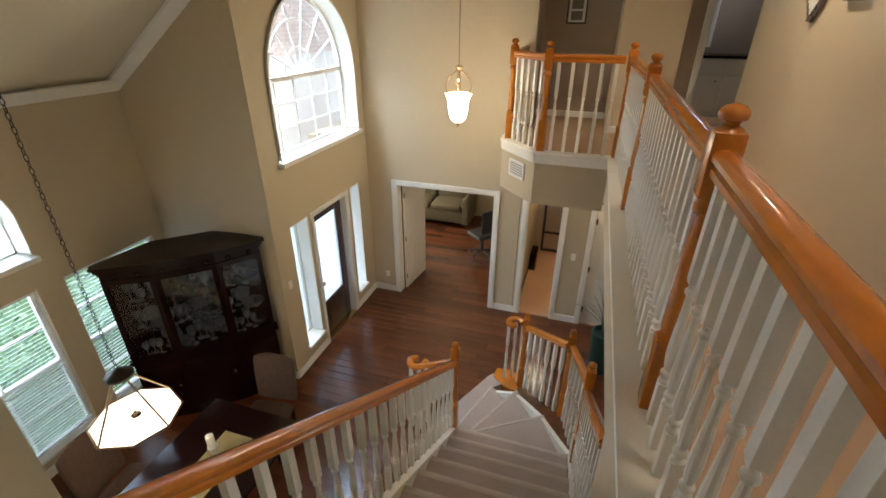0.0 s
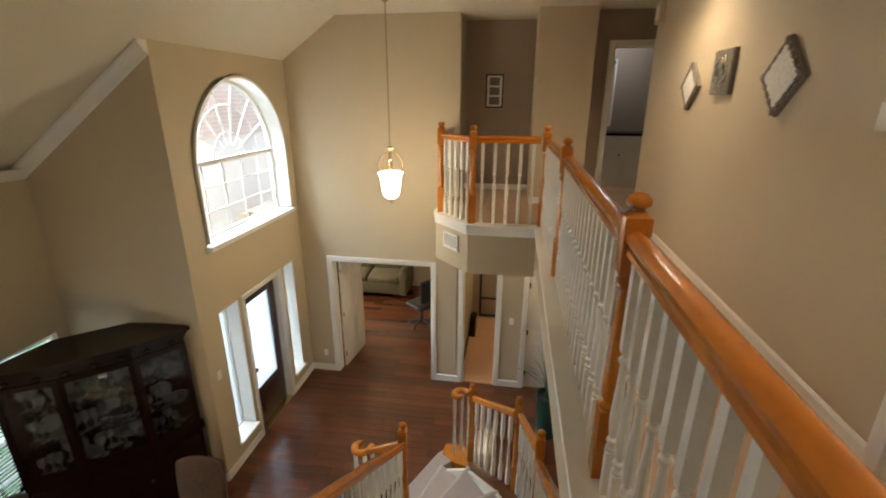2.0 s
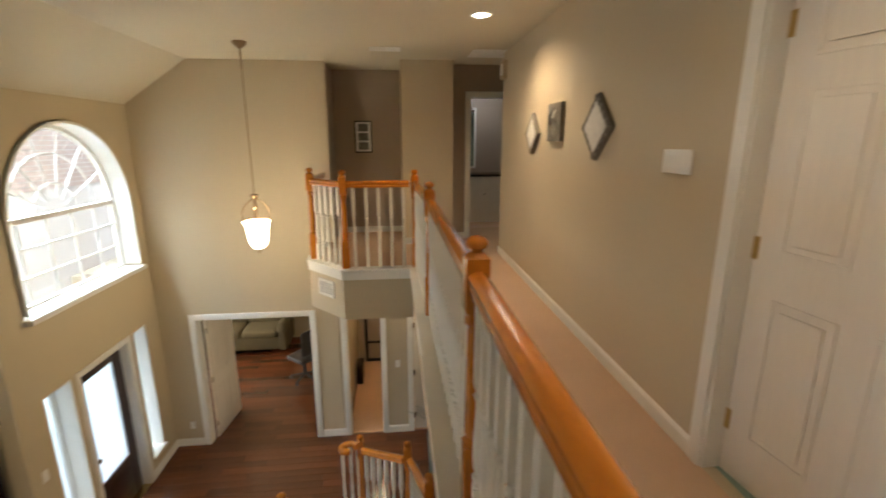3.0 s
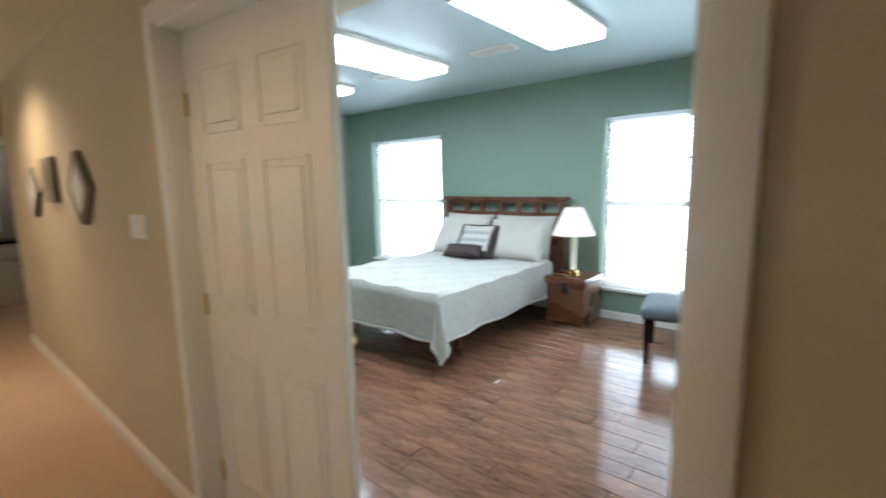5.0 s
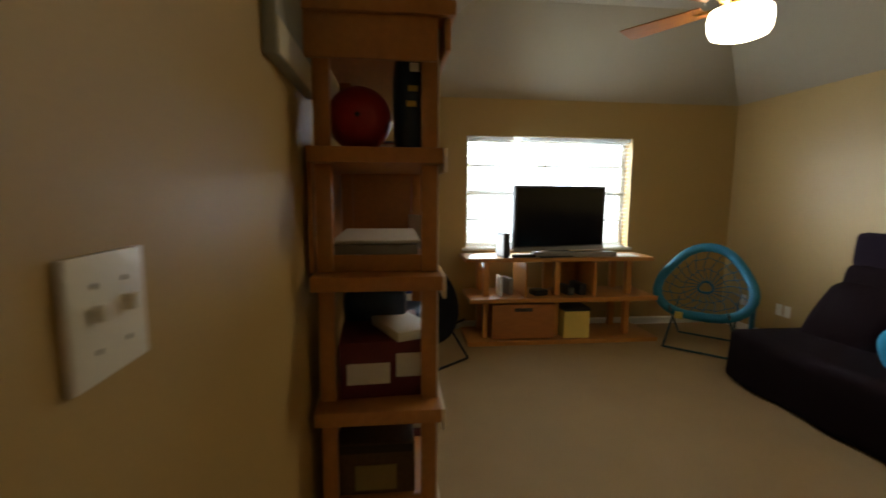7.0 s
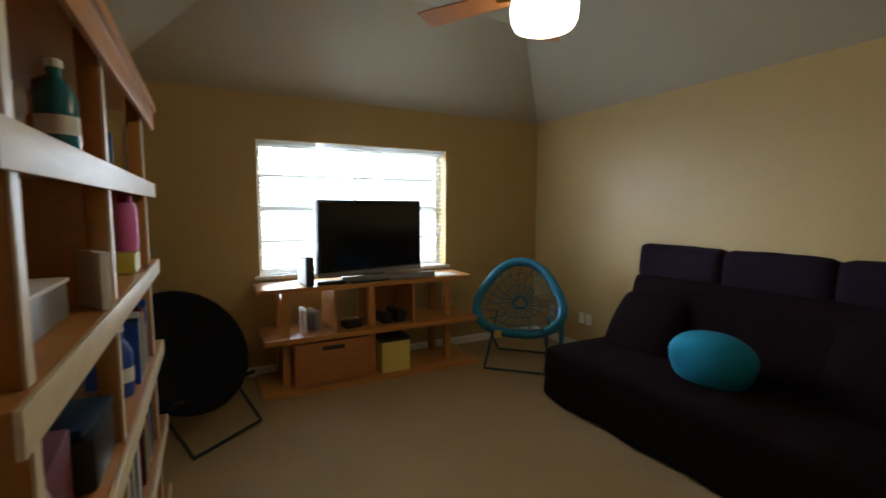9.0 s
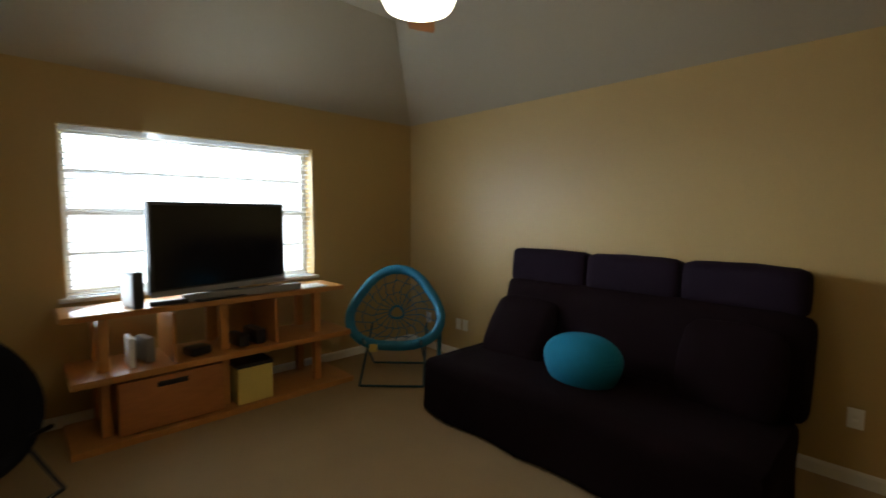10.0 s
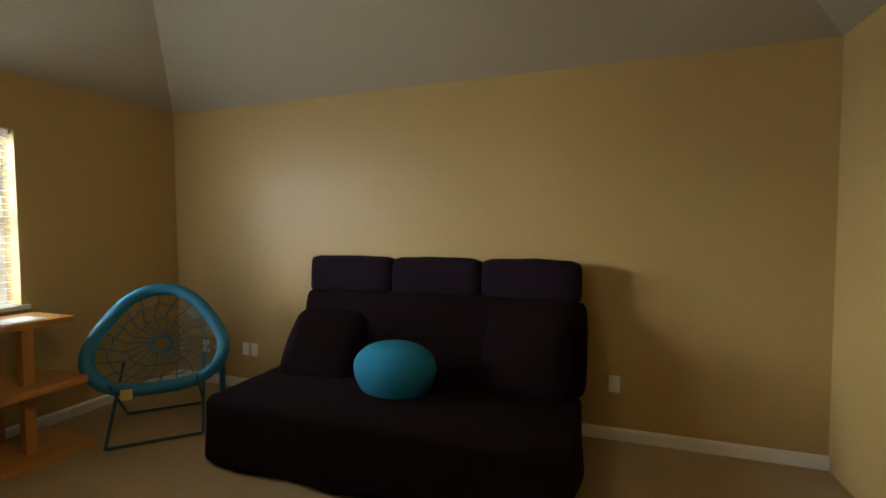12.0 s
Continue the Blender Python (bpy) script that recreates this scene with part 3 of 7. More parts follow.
baseboard("baseboard_bedroom_east", [(5.44, -1.155, 5.44, 4.70)], 0.085, -1, 0)
baseboard("baseboard_foyer", [(FX, DY, -2.90, DY), (-1.12, DY, -0.765, DY), (-0.095, DY, 0.225, DY)], 0.12, 1, GF)
baseboard("baseboard_front", [(FX, 3.1, FX, 3.93), (FX, 4.82, FX, DY), (-5.0, -0.09, -5.0, 3.1)], 0.12, 1, GF)
baseboard("baseboard_jog", [(-5.0, 3.1, FX, 3.1)], 0.12, 1, GF)
baseboard("baseboard_passage", [(1.05, 0.92, 1.05, DY)], 0.12, -1, GF)

# crown moulding on the dining side
cm = B()
prof = [(0.0, 0.0), (0.0, -0.12), (0.035, -0.10), (0.10, -0.03), (0.11, 0.0)]
sweep(cm, [(s, h) for s, h in prof], (-5.0, -0.09, ceil_z(-5.0) - 0.01), (-5.0, 3.1, ceil_z(-5.0) - 0.01))
sweep(cm, [(s, h) for s, h in prof], (-5.0, 3.1, ceil_z(-5.0) - 0.01), (FX, 3.1, ceil_z(FX) - 0.01))
solid("trim_crown", cm, M_trim, "white painted crown moulding", "crown moulding")

# landing edge trim
lt = B()
edge = [(HX, -1.2), (HX, 4.06), (-0.50, 4.06), (-0.95, 4.55), (-0.95, DY)]
for (x0, y0), (x1, y1) in zip(edge, edge[1:]):
    sweep(lt, [(0.0, -0.10), (-0.014, -0.10), (-0.022, -0.02), (-0.03, 0.0), (-0.03, 0.022), (0.105, 0.022), (0.105, 0.0), (0.0, 0.0)], (x0, y0, 0), (x1, y1, 0))
solid("trim_landing_edge", lt, M_trim, "white painted fascia and curb along the landing edge", "trim")

# ---------------- windows ----------------


def slat_mesh(length, material):
    bm = B()
    xs = [-0.012, 0.0, 0.012]
    top = [[bm.verts.new((x, y, 0.0025 - 20 * x * x * 0.9)) for y in (-length / 2, length / 2)] for x in xs]
    bot = [[bm.verts.new((x, y, 0.0012 - 20 * x * x * 0.9)) for y in (-length / 2, length / 2)] for x in xs]
    for r in (top, bot):
        for i in range(2):
            bm.faces.new((r[i][0], r[i + 1][0], r[i + 1][1], r[i][1]))
    for i, j in ((0, 0), (2, 2)):
        bm.faces.new((top[i][0], top[i][1], bot[j][1], bot[j][0]))
    return mesh_of("slat", bm, material, True)


def window_x(name, x_in, x_out, y0, y1, z0, z1, rows, cols, label, blind=None, tilt=35, step=0.042, sill=True, out=1):
    """A sash window in a wall along y. out: +1 if outdoors lies towards +x. blind: (lowest z, top z) or None."""
    top = thing(name, label, "window", kind="structure")
    xm = x_out - out * 0.05
    fr = B()
    w = 0.045
    for a in ((y0, y0 + w, z0, z1), (y1 - w, y1, z0, z1), (y0 + w, y1 - w, z0, z0 + w), (y0 + w, y1 - w, z1 - w, z1)):
        box(fr, xm - 0.025, xm + 0.025, *a)
    part("window_frame", fr, M_trim, top, smooth=False)
    mid = (z0 + z1) / 2
    if rows > 1:
        part("meeting_rail", box(B(), xm - 0.03, xm + 0.02, y0 + w, y1 - w, mid - 0.025, mid + 0.025), M_trim, top, smooth=False)
    mu = B()
    for i in range(1, cols):
        y = y0 + (y1 - y0) * i / cols
        box(mu, xm - 0.012, xm + 0.012, y - 0.01, y + 0.01, z0 + w, z1 - w)
    for i in range(1, rows * 2):
        z = z0 + (z1 - z0) * i / (rows * 2)
        if rows > 1 and abs(z - mid) < 0.05:
            continue
        box(mu, xm - 0.011, xm + 0.011, y0 + w, y1 - w, z - 0.01, z + 0.01)
    part("muntins", mu, M_trim, top, smooth=False)
    g = part("pane", box(B(), xm - 0.003, xm + 0.003, y0 + w, y1 - w, z0 + w, z1 - w), M_pane, top, smooth=False)
    g.visible_shadow = False
    if sill:
        part("window_sill", box(B(), x_in - out * 0.035, x_in + out * 0.10, y0 - 0.04, y1 + 0.04, z0 - 0.025, z0 + 0.006, bevel=0.006), M_trim, top)
    if blind:
        xb = x_in + out * 0.055
        part("head_rail", box(B(), xb - 0.02, xb + 0.02, y0 + 0.012, y1 - 0.012, z1 - 0.04, z1 - 0.004), M_blind, top, smooth=False)
        me = slat_mesh(y1 - y0 - 0.03, M_blind)
        z = z1 - 0.06
        while z > blind:
            piece("slat", me, top, Matrix.Translation((xb, (y0 + y1) / 2, z)) @ Matrix.Rotation(radians(tilt), 4, "Y"))
            z -= step
        part("bottom_rail", box(B(), xb - 0.012, xb + 0.012, y0 + 0.015, y1 - 0.015, z + 0.005, z + 0.025), M_blind, top, smooth=False)
    return top


window_x("window_game", 6.02, 6.25, *GW, 2, 2, "wide window with white horizontal blinds, bright with daylight", GW[2] + 0.03, 18, 0.045)
window_x("window_bedroom", 5.44, 5.62, *BW[0], 2, 1, "tall bedroom window with white blinds, bright with daylight", BW[0][2] + 0.03, 25)
window_x("window_bedroom", 5.44, 5.62, *BW[1], 2, 1, "tall bedroom window with white blinds, bright with daylight", BW[1][2] + 0.03, 25)
window_x("window_dining", -5.0, -5.15, 0.45, 1.60, -2.9, -1.13, 2, 2, "dining window with white blinds lowered, its lower slats closed", -2.85, -25, out=-1)
wd = bpy.data.objects["window_dining"]
for k in range(24):
    piece("slat", slat_mesh(1.10, M_blind), wd, Matrix.Translation((-5.05, 1.025, -2.02 - k * 0.036)) @ Matrix.Rotation(radians(-62), 4, "Y"))
window_x("window_dining", -5.0, -5.15, 1.86, 2.95, -2.9, -1.13, 2, 2, "dining window with white blinds fully lowered", -2.85, -58, out=-1)
# lower half blind of the first dining window
hb = thing("window_blind", "white horizontal blind over the lower half of the dining window", "blind")
me = slat_mesh(1.10, M_blind)
z = -2.05
while z > -2.88:
    piece("slat", me, hb, Matrix.Translation((-5.055, 1.025, z)) @ Matrix.Rotation(radians(-30), 4, "Y"))
    z -= 0.042
wn3 = thing("window_bedroom_narrow", "narrow window with a white blind on the green wall", "window", kind="structure")
fr = B()
for q in ((4.78, 4.82, 0.75, 2.08), (5.18, 5.22, 0.75, 2.08), (4.82, 5.18, 0.75, 0.79), (4.82, 5.18, 2.04, 2.08)):
    box(fr, q[0], q[1], 4.72, 4.79, q[2], q[3])
part("window_frame", fr, M_trim, wn3, smooth=False)
part("window_blind", box(B(), 4.82, 5.18, 4.745, 4.75, 0.79, 2.04), M_blind, wn3, smooth=False)


def arch_window(name, x, ya, yb, sill, spring, rise, label):
    top = thing(name, label, "window", kind="structure")
    c, r, n = (ya + yb) / 2, (yb - ya) / 2, 28
    arc = [(c - r * math.cos(math.pi * i / n), spring + rise * math.sin(math.pi * i / n)) for i in range(n + 1)]
    loop = [(ya, sill + 0.01)] + arc + [(yb, sill + 0.01)]

    def shrink(p, k):
        return (c + (p[0] - c) * k, sill + (p[1] - sill) * k + (0.02 if p[1] < sill + 0.05 else 0))

    fr = B()
    for p, q in zip(loop, loop[1:] + loop[:1]):
        a1, a2 = shrink(p, 0.96), shrink(q, 0.96)
        vs = [fr.verts.new(v) for v in [(x - 0.03, *p), (x - 0.03, *q), (x - 0.03, *a2), (x - 0.03, *a1), (x + 0.03, *p), (x + 0.03, *q), (x + 0.03, *a2), (x + 0.03, *a1)]]
        for f in ((0, 1, 2, 3), (7, 6, 5, 4), (3, 2, 6, 7), (0, 4, 5, 1)):
            fr.faces.new([vs[i] for i in f])
    part("window_frame", fr, M_trim, top, smooth=False)
    part("transom_bar", box(B(), x - 0.03, x + 0.03, ya + 0.03, yb - 0.03, spring - 0.03, spring + 0.02), M_trim, top, smooth=False)
    mu = B()
    for i in range(1, 5):
        y = ya + (yb - ya) * i / 5
        box(mu, x - 0.011, x + 0.011, y - 0.009, y + 0.009, sill + 0.03, spring)
    for i in range(1, 3):
        z = sill + (spring - sill) * i / 3
        box(mu, x - 0.010, x + 0.010, ya + 0.03, yb - 0.03, z - 0.009, z + 0.009)
    for i in range(1, 7):
        t = math.pi * i / 7
        tube(mu, [(x, c - 0.17 * r * math.cos(t), spring + 0.17 * rise * math.sin(t)), (x, c - r * 0.97 * math.cos(t), spring + 0.97 * rise * math.sin(t))], 0.009, 6)
    for k in (0.33, 0.66):
        tube(mu, [(x, c - k * r * math.cos(math.pi * i / 16), spring + k * rise * math.sin(math.pi * i / 16)) for i in range(17)], 0.009, 6)
    part("muntins", mu, M_trim, top)
    g = B()
    vs = [g.verts.new((x - 0.012, *p)) for p in loop]
    ws = [g.verts.new((x - 0.017, *p)) for p in loop]
    g.faces.new(vs), g.faces.new(ws[::-1])
    for i in range(len(vs)):
        g.faces.new((vs[i], vs[(i + 1) % len(vs)], ws[(i + 1) % len(vs)], ws[i]))
    pane = part("pane", g, M_pane, top, smooth=False)
    pane.visible_shadow = False
    part("window_sill", box(B(), x + 0.03, x + 0.235 + 0.05, ya - 0.03, yb + 0.03, sill - 0.045, sill + 0.008, bevel=0.006), M_trim, top)
    # painted reveal lining
    lin = B()
    for p, q in zip(loop, loop[1:]):
        a1, a2 = shrink(p, 0.985), shrink(q, 0.985)
        vs = [lin.verts.new(v) for v in [(x + 0.03, *p), (x + 0.03, *q), (x + 0.03, *a2), (x + 0.03, *a1), (x + 0.238, *p), (x + 0.238, *q), (x + 0.238, *a2), (x + 0.238, *a1)]]
        for f in ((3, 2, 6, 7), (4, 5, 6, 7)):
            lin.faces.new([vs[i] for i in f])
    part("reveal_lining", lin, M_trim, top, smooth=False)
    return top


arch_window("window_arch", FX - 0.20, 3.43, 5.34, -0.2, 0.66, 0.95, "large white arched window with sunburst muntins over the front door")
arch_window("window_dining_arch", -5.10, 0.45, 1.63, -0.75, -0.35, 0.55, "small white arched window above the dining windows")

# ---------------- front door ----------------
fd = thing("door_front", "dark espresso front door with a frosted glass panel", "door", kind="structure")
xd = FX - 0.12
part("stile", box(B(), xd - 0.022, xd + 0.022, 3.955, 4.10, GF + 0.01, -1.07, bevel=0.004), M_doorwood, fd)
part("stile", box(B(), xd - 0.022, xd + 0.022, 4.65, 4.795, GF + 0.01, -1.07, bevel=0.004), M_doorwood, fd)
part("top_rail", box(B(), xd - 0.022, xd + 0.022, 4.10, 4.65, -1.22, -1.07, bevel=0.004), M_doorwood, fd)
part("bottom_panel", box(B(), xd - 0.022, xd + 0.022, 4.10, 4.65, GF + 0.01, -2.55, bevel=0.004), M_doorwood, fd)
part("raised_panel", box(B(), xd + 0.018, xd + 0.03, 4.18, 4.57, GF + 0.16, -2.65, bevel=0.008), M_doorwood, fd)
part("glass_panel", box(B(), xd - 0.006, xd + 0.006, 4.10, 4.65, -2.55, -1.22), M_frost, fd, "frosted glass panel", smooth=False).visible_shadow = False
hd = part("door_handle", lathe(B(), [(0.012, 0), (0.03, 0.01), (0.03, 0.02), (0.012, 0.03), (0.012, 0.05), (0.028, 0.06), (0.03, 0.075), (0.015, 0.09)], 12), M_bronze, fd, "bronze door knob",
          m=Matrix.Translation((xd + 0.02, 4.02, GF + 0.98)) @ Matrix.Rotation(radians(90), 4, "Y"))
casing_x("trim_front_door", FX - 0.002, 1, 3.93, 4.82, GF, -1.05, 0.06)
reveal_x("trim_front_door_jamb", FX - 0.258, FX + 0.002, 3.932, 4.818, -1.052, GF)
part("threshold", box(B(), FX - 0.25, FX + 0.01, 3.95, 4.80, GF, GF + 0.012, bevel=0.003), M_brass, fd, "brass threshold strip")
for (ya, yb) in ((3.42, 3.80), (4.95, 5.24)):
    sl = thing("sidelight", "tall narrow sidelight window beside the front door", "window", kind="structure")
    fr = B()
    for q in ((ya, ya + 0.03, -2.83, -1.0), (yb - 0.03, yb, -2.83, -1.0), (ya + 0.03, yb - 0.03, -2.83, -2.80), (ya + 0.03, yb - 0.03, -1.03, -1.0)):
        box(fr, FX - 0.24, FX - 0.18, *q)
    part("window_frame", fr, M_trim, sl, smooth=False)
    lin = B()
    box(lin, FX - 0.18, FX + 0.004, ya, ya + 0.01, -2.83, -1.0), box(lin, FX - 0.18, FX + 0.004, yb - 0.01, yb, -2.83, -1.0), box(lin, FX - 0.18, FX + 0.004, ya + 0.01, yb - 0.01, -1.01, -1.0)
    part("reveal_lining", lin, M_trim, sl, smooth=False)
    part("pane", box(B(), FX - 0.215, FX - 0.205, ya + 0.03, yb - 0.03, -2.80, -1.03), M_frost, sl, smooth=False).visible_shadow = False
    part("window_sill", box(B(), FX - 0.18, FX + 0.05, ya - 0.02, yb + 0.02, -2.86, -2.825, bevel=0.005), M_trim, sl)

# ---------------- stairs ----------------
RISE, RUN, SX0, SX1, Y0 = 0.185, 0.27, -0.84, 0.26, -1.2
stairs = thing("stairs", "grey beige carpeted staircase with winder steps at the foot", "stairs", kind="structure")


def step_prism(poly, z1):
    bm = prism(B(), poly, GF, z1)
    es = [e for e in bm.edges if all(abs(v.co.z - z1) < 1e-5 for v in e.verts)]
    bmesh.ops.bevel(bm, geom=es, offset=0.018, segments=3, affect="EDGES", profile=0.5)
    return bm


for k in range(1, 14):
    ya, yb = Y0 + RUN * (k - 1), Y0 + RUN * k + 0.02
    part("step", step_prism([(SX0, ya), (SX1, ya), (SX1, yb), (SX0, yb)], -RISE * k), M_scarpet, stairs, smooth=False)
    # nosing strip carries a painted highlight along the step edge
    part("nosing", box(B(), SX0 + 0.002, SX1 - 0.002, yb - 0.03, yb + 0.022, -RISE * k - 0.036, -RISE * k + 0.004, bevel=0.016), M_nose, stairs, "carpet nosing with its highlight in the colour")
P = (-0.86, 2.40)
R0, R1, R2, R3, R4 = (SX1, 2.30), (-0.02, 2.95), (-0.38, 3.42), (-0.72, 3.58), (-1.00, 3.62)
part("winder_step", step_prism([(P[0], 2.28), R0, (0.22, 2.52), R1, P], -RISE * 14), M_scarpet, stairs, smooth=False)
part("winder_step", step_prism([P, R1, R2, (P[0] - 0.02, 2.44)], -RISE * 15), M_scarpet, stairs, smooth=False)
part("winder_step", step_prism([(P[0] - 0.02, 2.44), R2, R3, (P[0] - 0.24, 2.46)], -RISE * 16), M_scarpet, stairs, smooth=False)
# winder nosings in the same lightened carpet, for the highlight
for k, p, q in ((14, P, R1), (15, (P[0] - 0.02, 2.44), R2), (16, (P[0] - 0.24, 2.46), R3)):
    part("nosing", sweep(B(), [(-0.012, -0.03), (-0.012, -0.008), (0.0, 0.003), (0.02, 0.004), (0.034, -0.006), (0.034, -0.03)], (p[0], p[1], -RISE * k), (q[0], q[1], -RISE * k)), M_nose, stairs, "carpet nosing with its highlight in the colour")
part("bottom_step", prism(B(), [(P[0] - 0.22, 2.45), R3, (-0.50, 3.80), (-0.52, 3.92), (-0.66, 3.95), (-0.80, 3.80), (-1.30, 2.72), (-1.40, 2.5)], GF, GF + 0.15), M_scarpet, stairs, "pale carpeted bottom step", smooth=False)
part("bullnose", prism(B(), [(-0.40, 3.62), (-0.36, 3.86), (-0.52, 3.99), (-0.72, 3.97), (-0.74, 3.80), (-0.56, 3.66)], GF, GF + 0.158), M_oak, stairs, "oak bullnose under the volute")
# closed stringers
for nm, x0, x1, ks in (("stringer", SX0 - 0.06, SX0, (0, 13)), ("stringer", SX1, SX1 + 0.06, (0, 13))):
    bm = B()
    ya, yb = Y0, Y0 + RUN * 13 + 0.10
    za, zb = 0.06, -RISE * 13 - 0.05
    lo0 = [(ya, GF), (yb, GF), (yb, zb), (ya, za)]
    v0 = [bm.verts.new((x0, y, z)) for y, z in lo0]
    v1 = [bm.verts.new((x1, y, z)) for y, z in lo0]
    bm.faces.new(v0), bm.faces.new(v1[::-1])
    for i in range(4):
        bm.faces.new((v0[i], v0[(i + 1) % 4], v1[(i + 1) % 4], v1[i]))
    part(nm, bm, M_balu, stairs, "cream painted stair stringer", smooth=False)
bm = B()
for (p, za), (q, zb) in zip([((SX1 + 0.03, 2.40), -2.33), (R1, -2.50), (R2, -2.70)], [(R1, -2.50), (R2, -2.70), (R3, -2.92)]):
    sweep(bm, [(-0.05, -0.6), (-0.005, -0.6), (-0.005, -0.10), (-0.05, -0.10)], (*p, za), (*q, zb))
part("curved_stringer", bm, M_balu, stairs, "cream painted curb round the winders", smooth=False)
solid("wall_stair_left", prism(B(), [(SX0 - 0.058, Y0), (SX0 - 0.002, Y0), (SX0 - 0.002, 2.3), (SX0 - 0.058, 2.3)], GF, GF + 0.3), M_wall, "tan base wall beside the stairs", "wall")

# ---------------- balustrades ----------------


def baluster_mesh(h):
    """Square foot, turned vase between beads, and a stout square head that tapers a little to the rail."""
    bm = B()
    box(bm, -0.0175, 0.0175, -0.0175, 0.0175, 0, 0.19, bevel=0.0015)
    lathe(bm, [(0.011, 0.189), (0.020, 0.194), (0.021, 0.203), (0.013, 0.212), (0.013, 0.220), (0.020, 0.226), (0.020, 0.238), (0.012, 0.248), (0.016, 0.27), (0.0195, 0.31),
               (0.019, 0.35), (0.0155, 0.42), (0.012, 0.49), (0.0105, 0.535), (0.018, 0.545), (0.018, 0.557), (0.011, 0.566), (0.012, 0.576), (0.0185, 0.583)], 10)
    rings = [[bm.verts.new((sx * r, sy * r, z)) for sx, sy in ((-1, -1), (1, -1), (1, 1), (-1, 1))] for z, r in ((0.580, 0.0145), (0.590, 0.0175), (h * 0.92, 0.0165), (h, 0.016))]
    for p, q in zip(rings, rings[1:]):
        for k in range(4):
            bm.faces.new((p[k], p[(k + 1) % 4], q[(k + 1) % 4], q[k]))
    bm.faces.new(rings[0][::-1]), bm.faces.new(rings[-1])
    return mesh_of("baluster", bm, M_balu)


BAL = baluster_mesh(0.90)
RAILP = [(-0.036, 0.0), (-0.036, 0.02), (-0.028, 0.028), (-0.042, 0.042), (-0.042, 0.056), (-0.030, 0.068), (-0.012, 0.073), (0.012, 0.073), (0.030, 0.068), (0.042, 0.056), (0.042, 0.042), (0.028, 0.028), (0.036, 0.02), (0.036, 0.0)]


RAILP = [(x * 0.80, z) for x, z in RAILP]


def newel(parent, x, y, z, h=1.0, low=0.30, fat=1.0):
    """An oak newel post: square foot, turned shaft, square head and a ball cap."""
    n = part("newel_post", box(B(), -0.036, 0.036, -0.036, 0.036, 0, low, bevel=0.005), M_oak, parent, m=Matrix.Translation((x, y, z)) @ Matrix.Diagonal((fat, fat, 1, 1)))
    sh = lathe(B(), [(0.034, low - 0.002), (0.036, low + 0.012), (0.024, low + 0.03), (0.03, low + 0.045), (0.031, low + 0.08), (0.024, h - 0.26), (0.022, h - 0.24), (0.034, h - 0.225), (0.034, h - 0.205), (0.024, h - 0.19), (0.03, h - 0.178)], 14)
    part("turned_shaft", sh, M_oak, n)
    part("newel_head", box(B(), -0.037, 0.037, -0.037, 0.037, h - 0.18, h + 0.01, bevel=0.006), M_oak, n)
    cap = lathe(B(), [(0.036, h + 0.009), (0.030, h + 0.018), (0.018, h + 0.026), (0.020, h + 0.034), (0.031, h + 0.041), (0.035, h + 0.052), (0.033, h + 0.064), (0.023, h + 0.076), (0.004, h + 0.082)], 16)
    part("ball_cap", cap, M_oak, n)
    return n


def run_rail(parent, a, b, z0, z1, spacing=0.105, h=0.90, skip=0.05):
    """Handrail and balusters between two plan points; z0 and z1: the level of the base at either end."""
    a, b = Vector(a), Vector(b)
    L = (b - a).length
    rb = sweep(B(), RAILP, (a.x, a.y, z0 + h - 0.005), (b.x, b.y, z1 + h - 0.005))
    part("handrail", rb, M_oak, parent, "varnished honey oak handrail")
    n = max(1, int(round((L - skip) / spacing)))
    ang = math.atan2((b - a).y, (b - a).x)
    for i in range(n):
        t = (i + 0.5) / n
        p = a.lerp(b, t)
        piece("baluster", BAL, parent, Matrix.Translation((p.x, p.y, z0 + (z1 - z0) * t)) @ Matrix.Rotation(ang, 4, "Z") @ Matrix.Diagonal((1, 1, h / 0.90, 1)))


RX = 0.356
hall_rail = thing("railing_hall", "oak railing with turned white balusters along the upper hall", "railing")
for y in (-0.74, 0.62, 2.645, 4.15):
    newel(hall_rail, RX if y < 4 else 0.31, y, 0.022, fat=1.12)
run_rail(hall_rail, (RX, -0.70), (RX, 0.58), 0.02, 0.02)
run_rail(hall_rail, (RX, 0.66), (RX, 2.605), 0.02, 0.02)
run_rail(hall_rail, (RX, 2.685), (0.315, 4.11), 0.02, 0.02)
bay_rail = thing("railing_bay", "oak railing with turned white balusters round the landing bay", "railing")
newel(bay_rail, -0.465, 4.13, 0.022, fat=1.15), newel(bay_rail, -0.89, 4.60, 0.022, fat=1.15)
run_rail(bay_rail, (-0.43, 4.135), (0.25, 4.145), 0.02, 0.02, 0.12)
run_rail(bay_rail, (-0.865, 4.57), (-0.49, 4.16), 0.02, 0.02, 0.11)
run_rail(bay_rail, (-0.89, 4.64), (-0.885, DY - 0.01), 0.02, 0.02, 0.12)


def stair_z(y):
    return -RISE * (y - Y0) / RUN + 0.09


def scroll(parent, x, y, z, turn, mirror=1):
    """The volute at the foot of a rail, on three balusters."""
    pts = []
    for i in range(18):
        t = i / 17
        a = turn + mirror * t * 1.6 * math.pi
        r = 0.11 * (1 - 0.62 * t)
        pts.append((x + r * math.cos(a), y + r * math.sin(a), z + 0.93))
    v = part("volute", tube(B(), pts, 0.036, 10), M_oak, parent, "curled oak rail end")
    for i in (0, 4, 8):
        piece("baluster", BAL, parent, Matrix.Translation((pts[i][0], pts[i][1], z)))
    return v


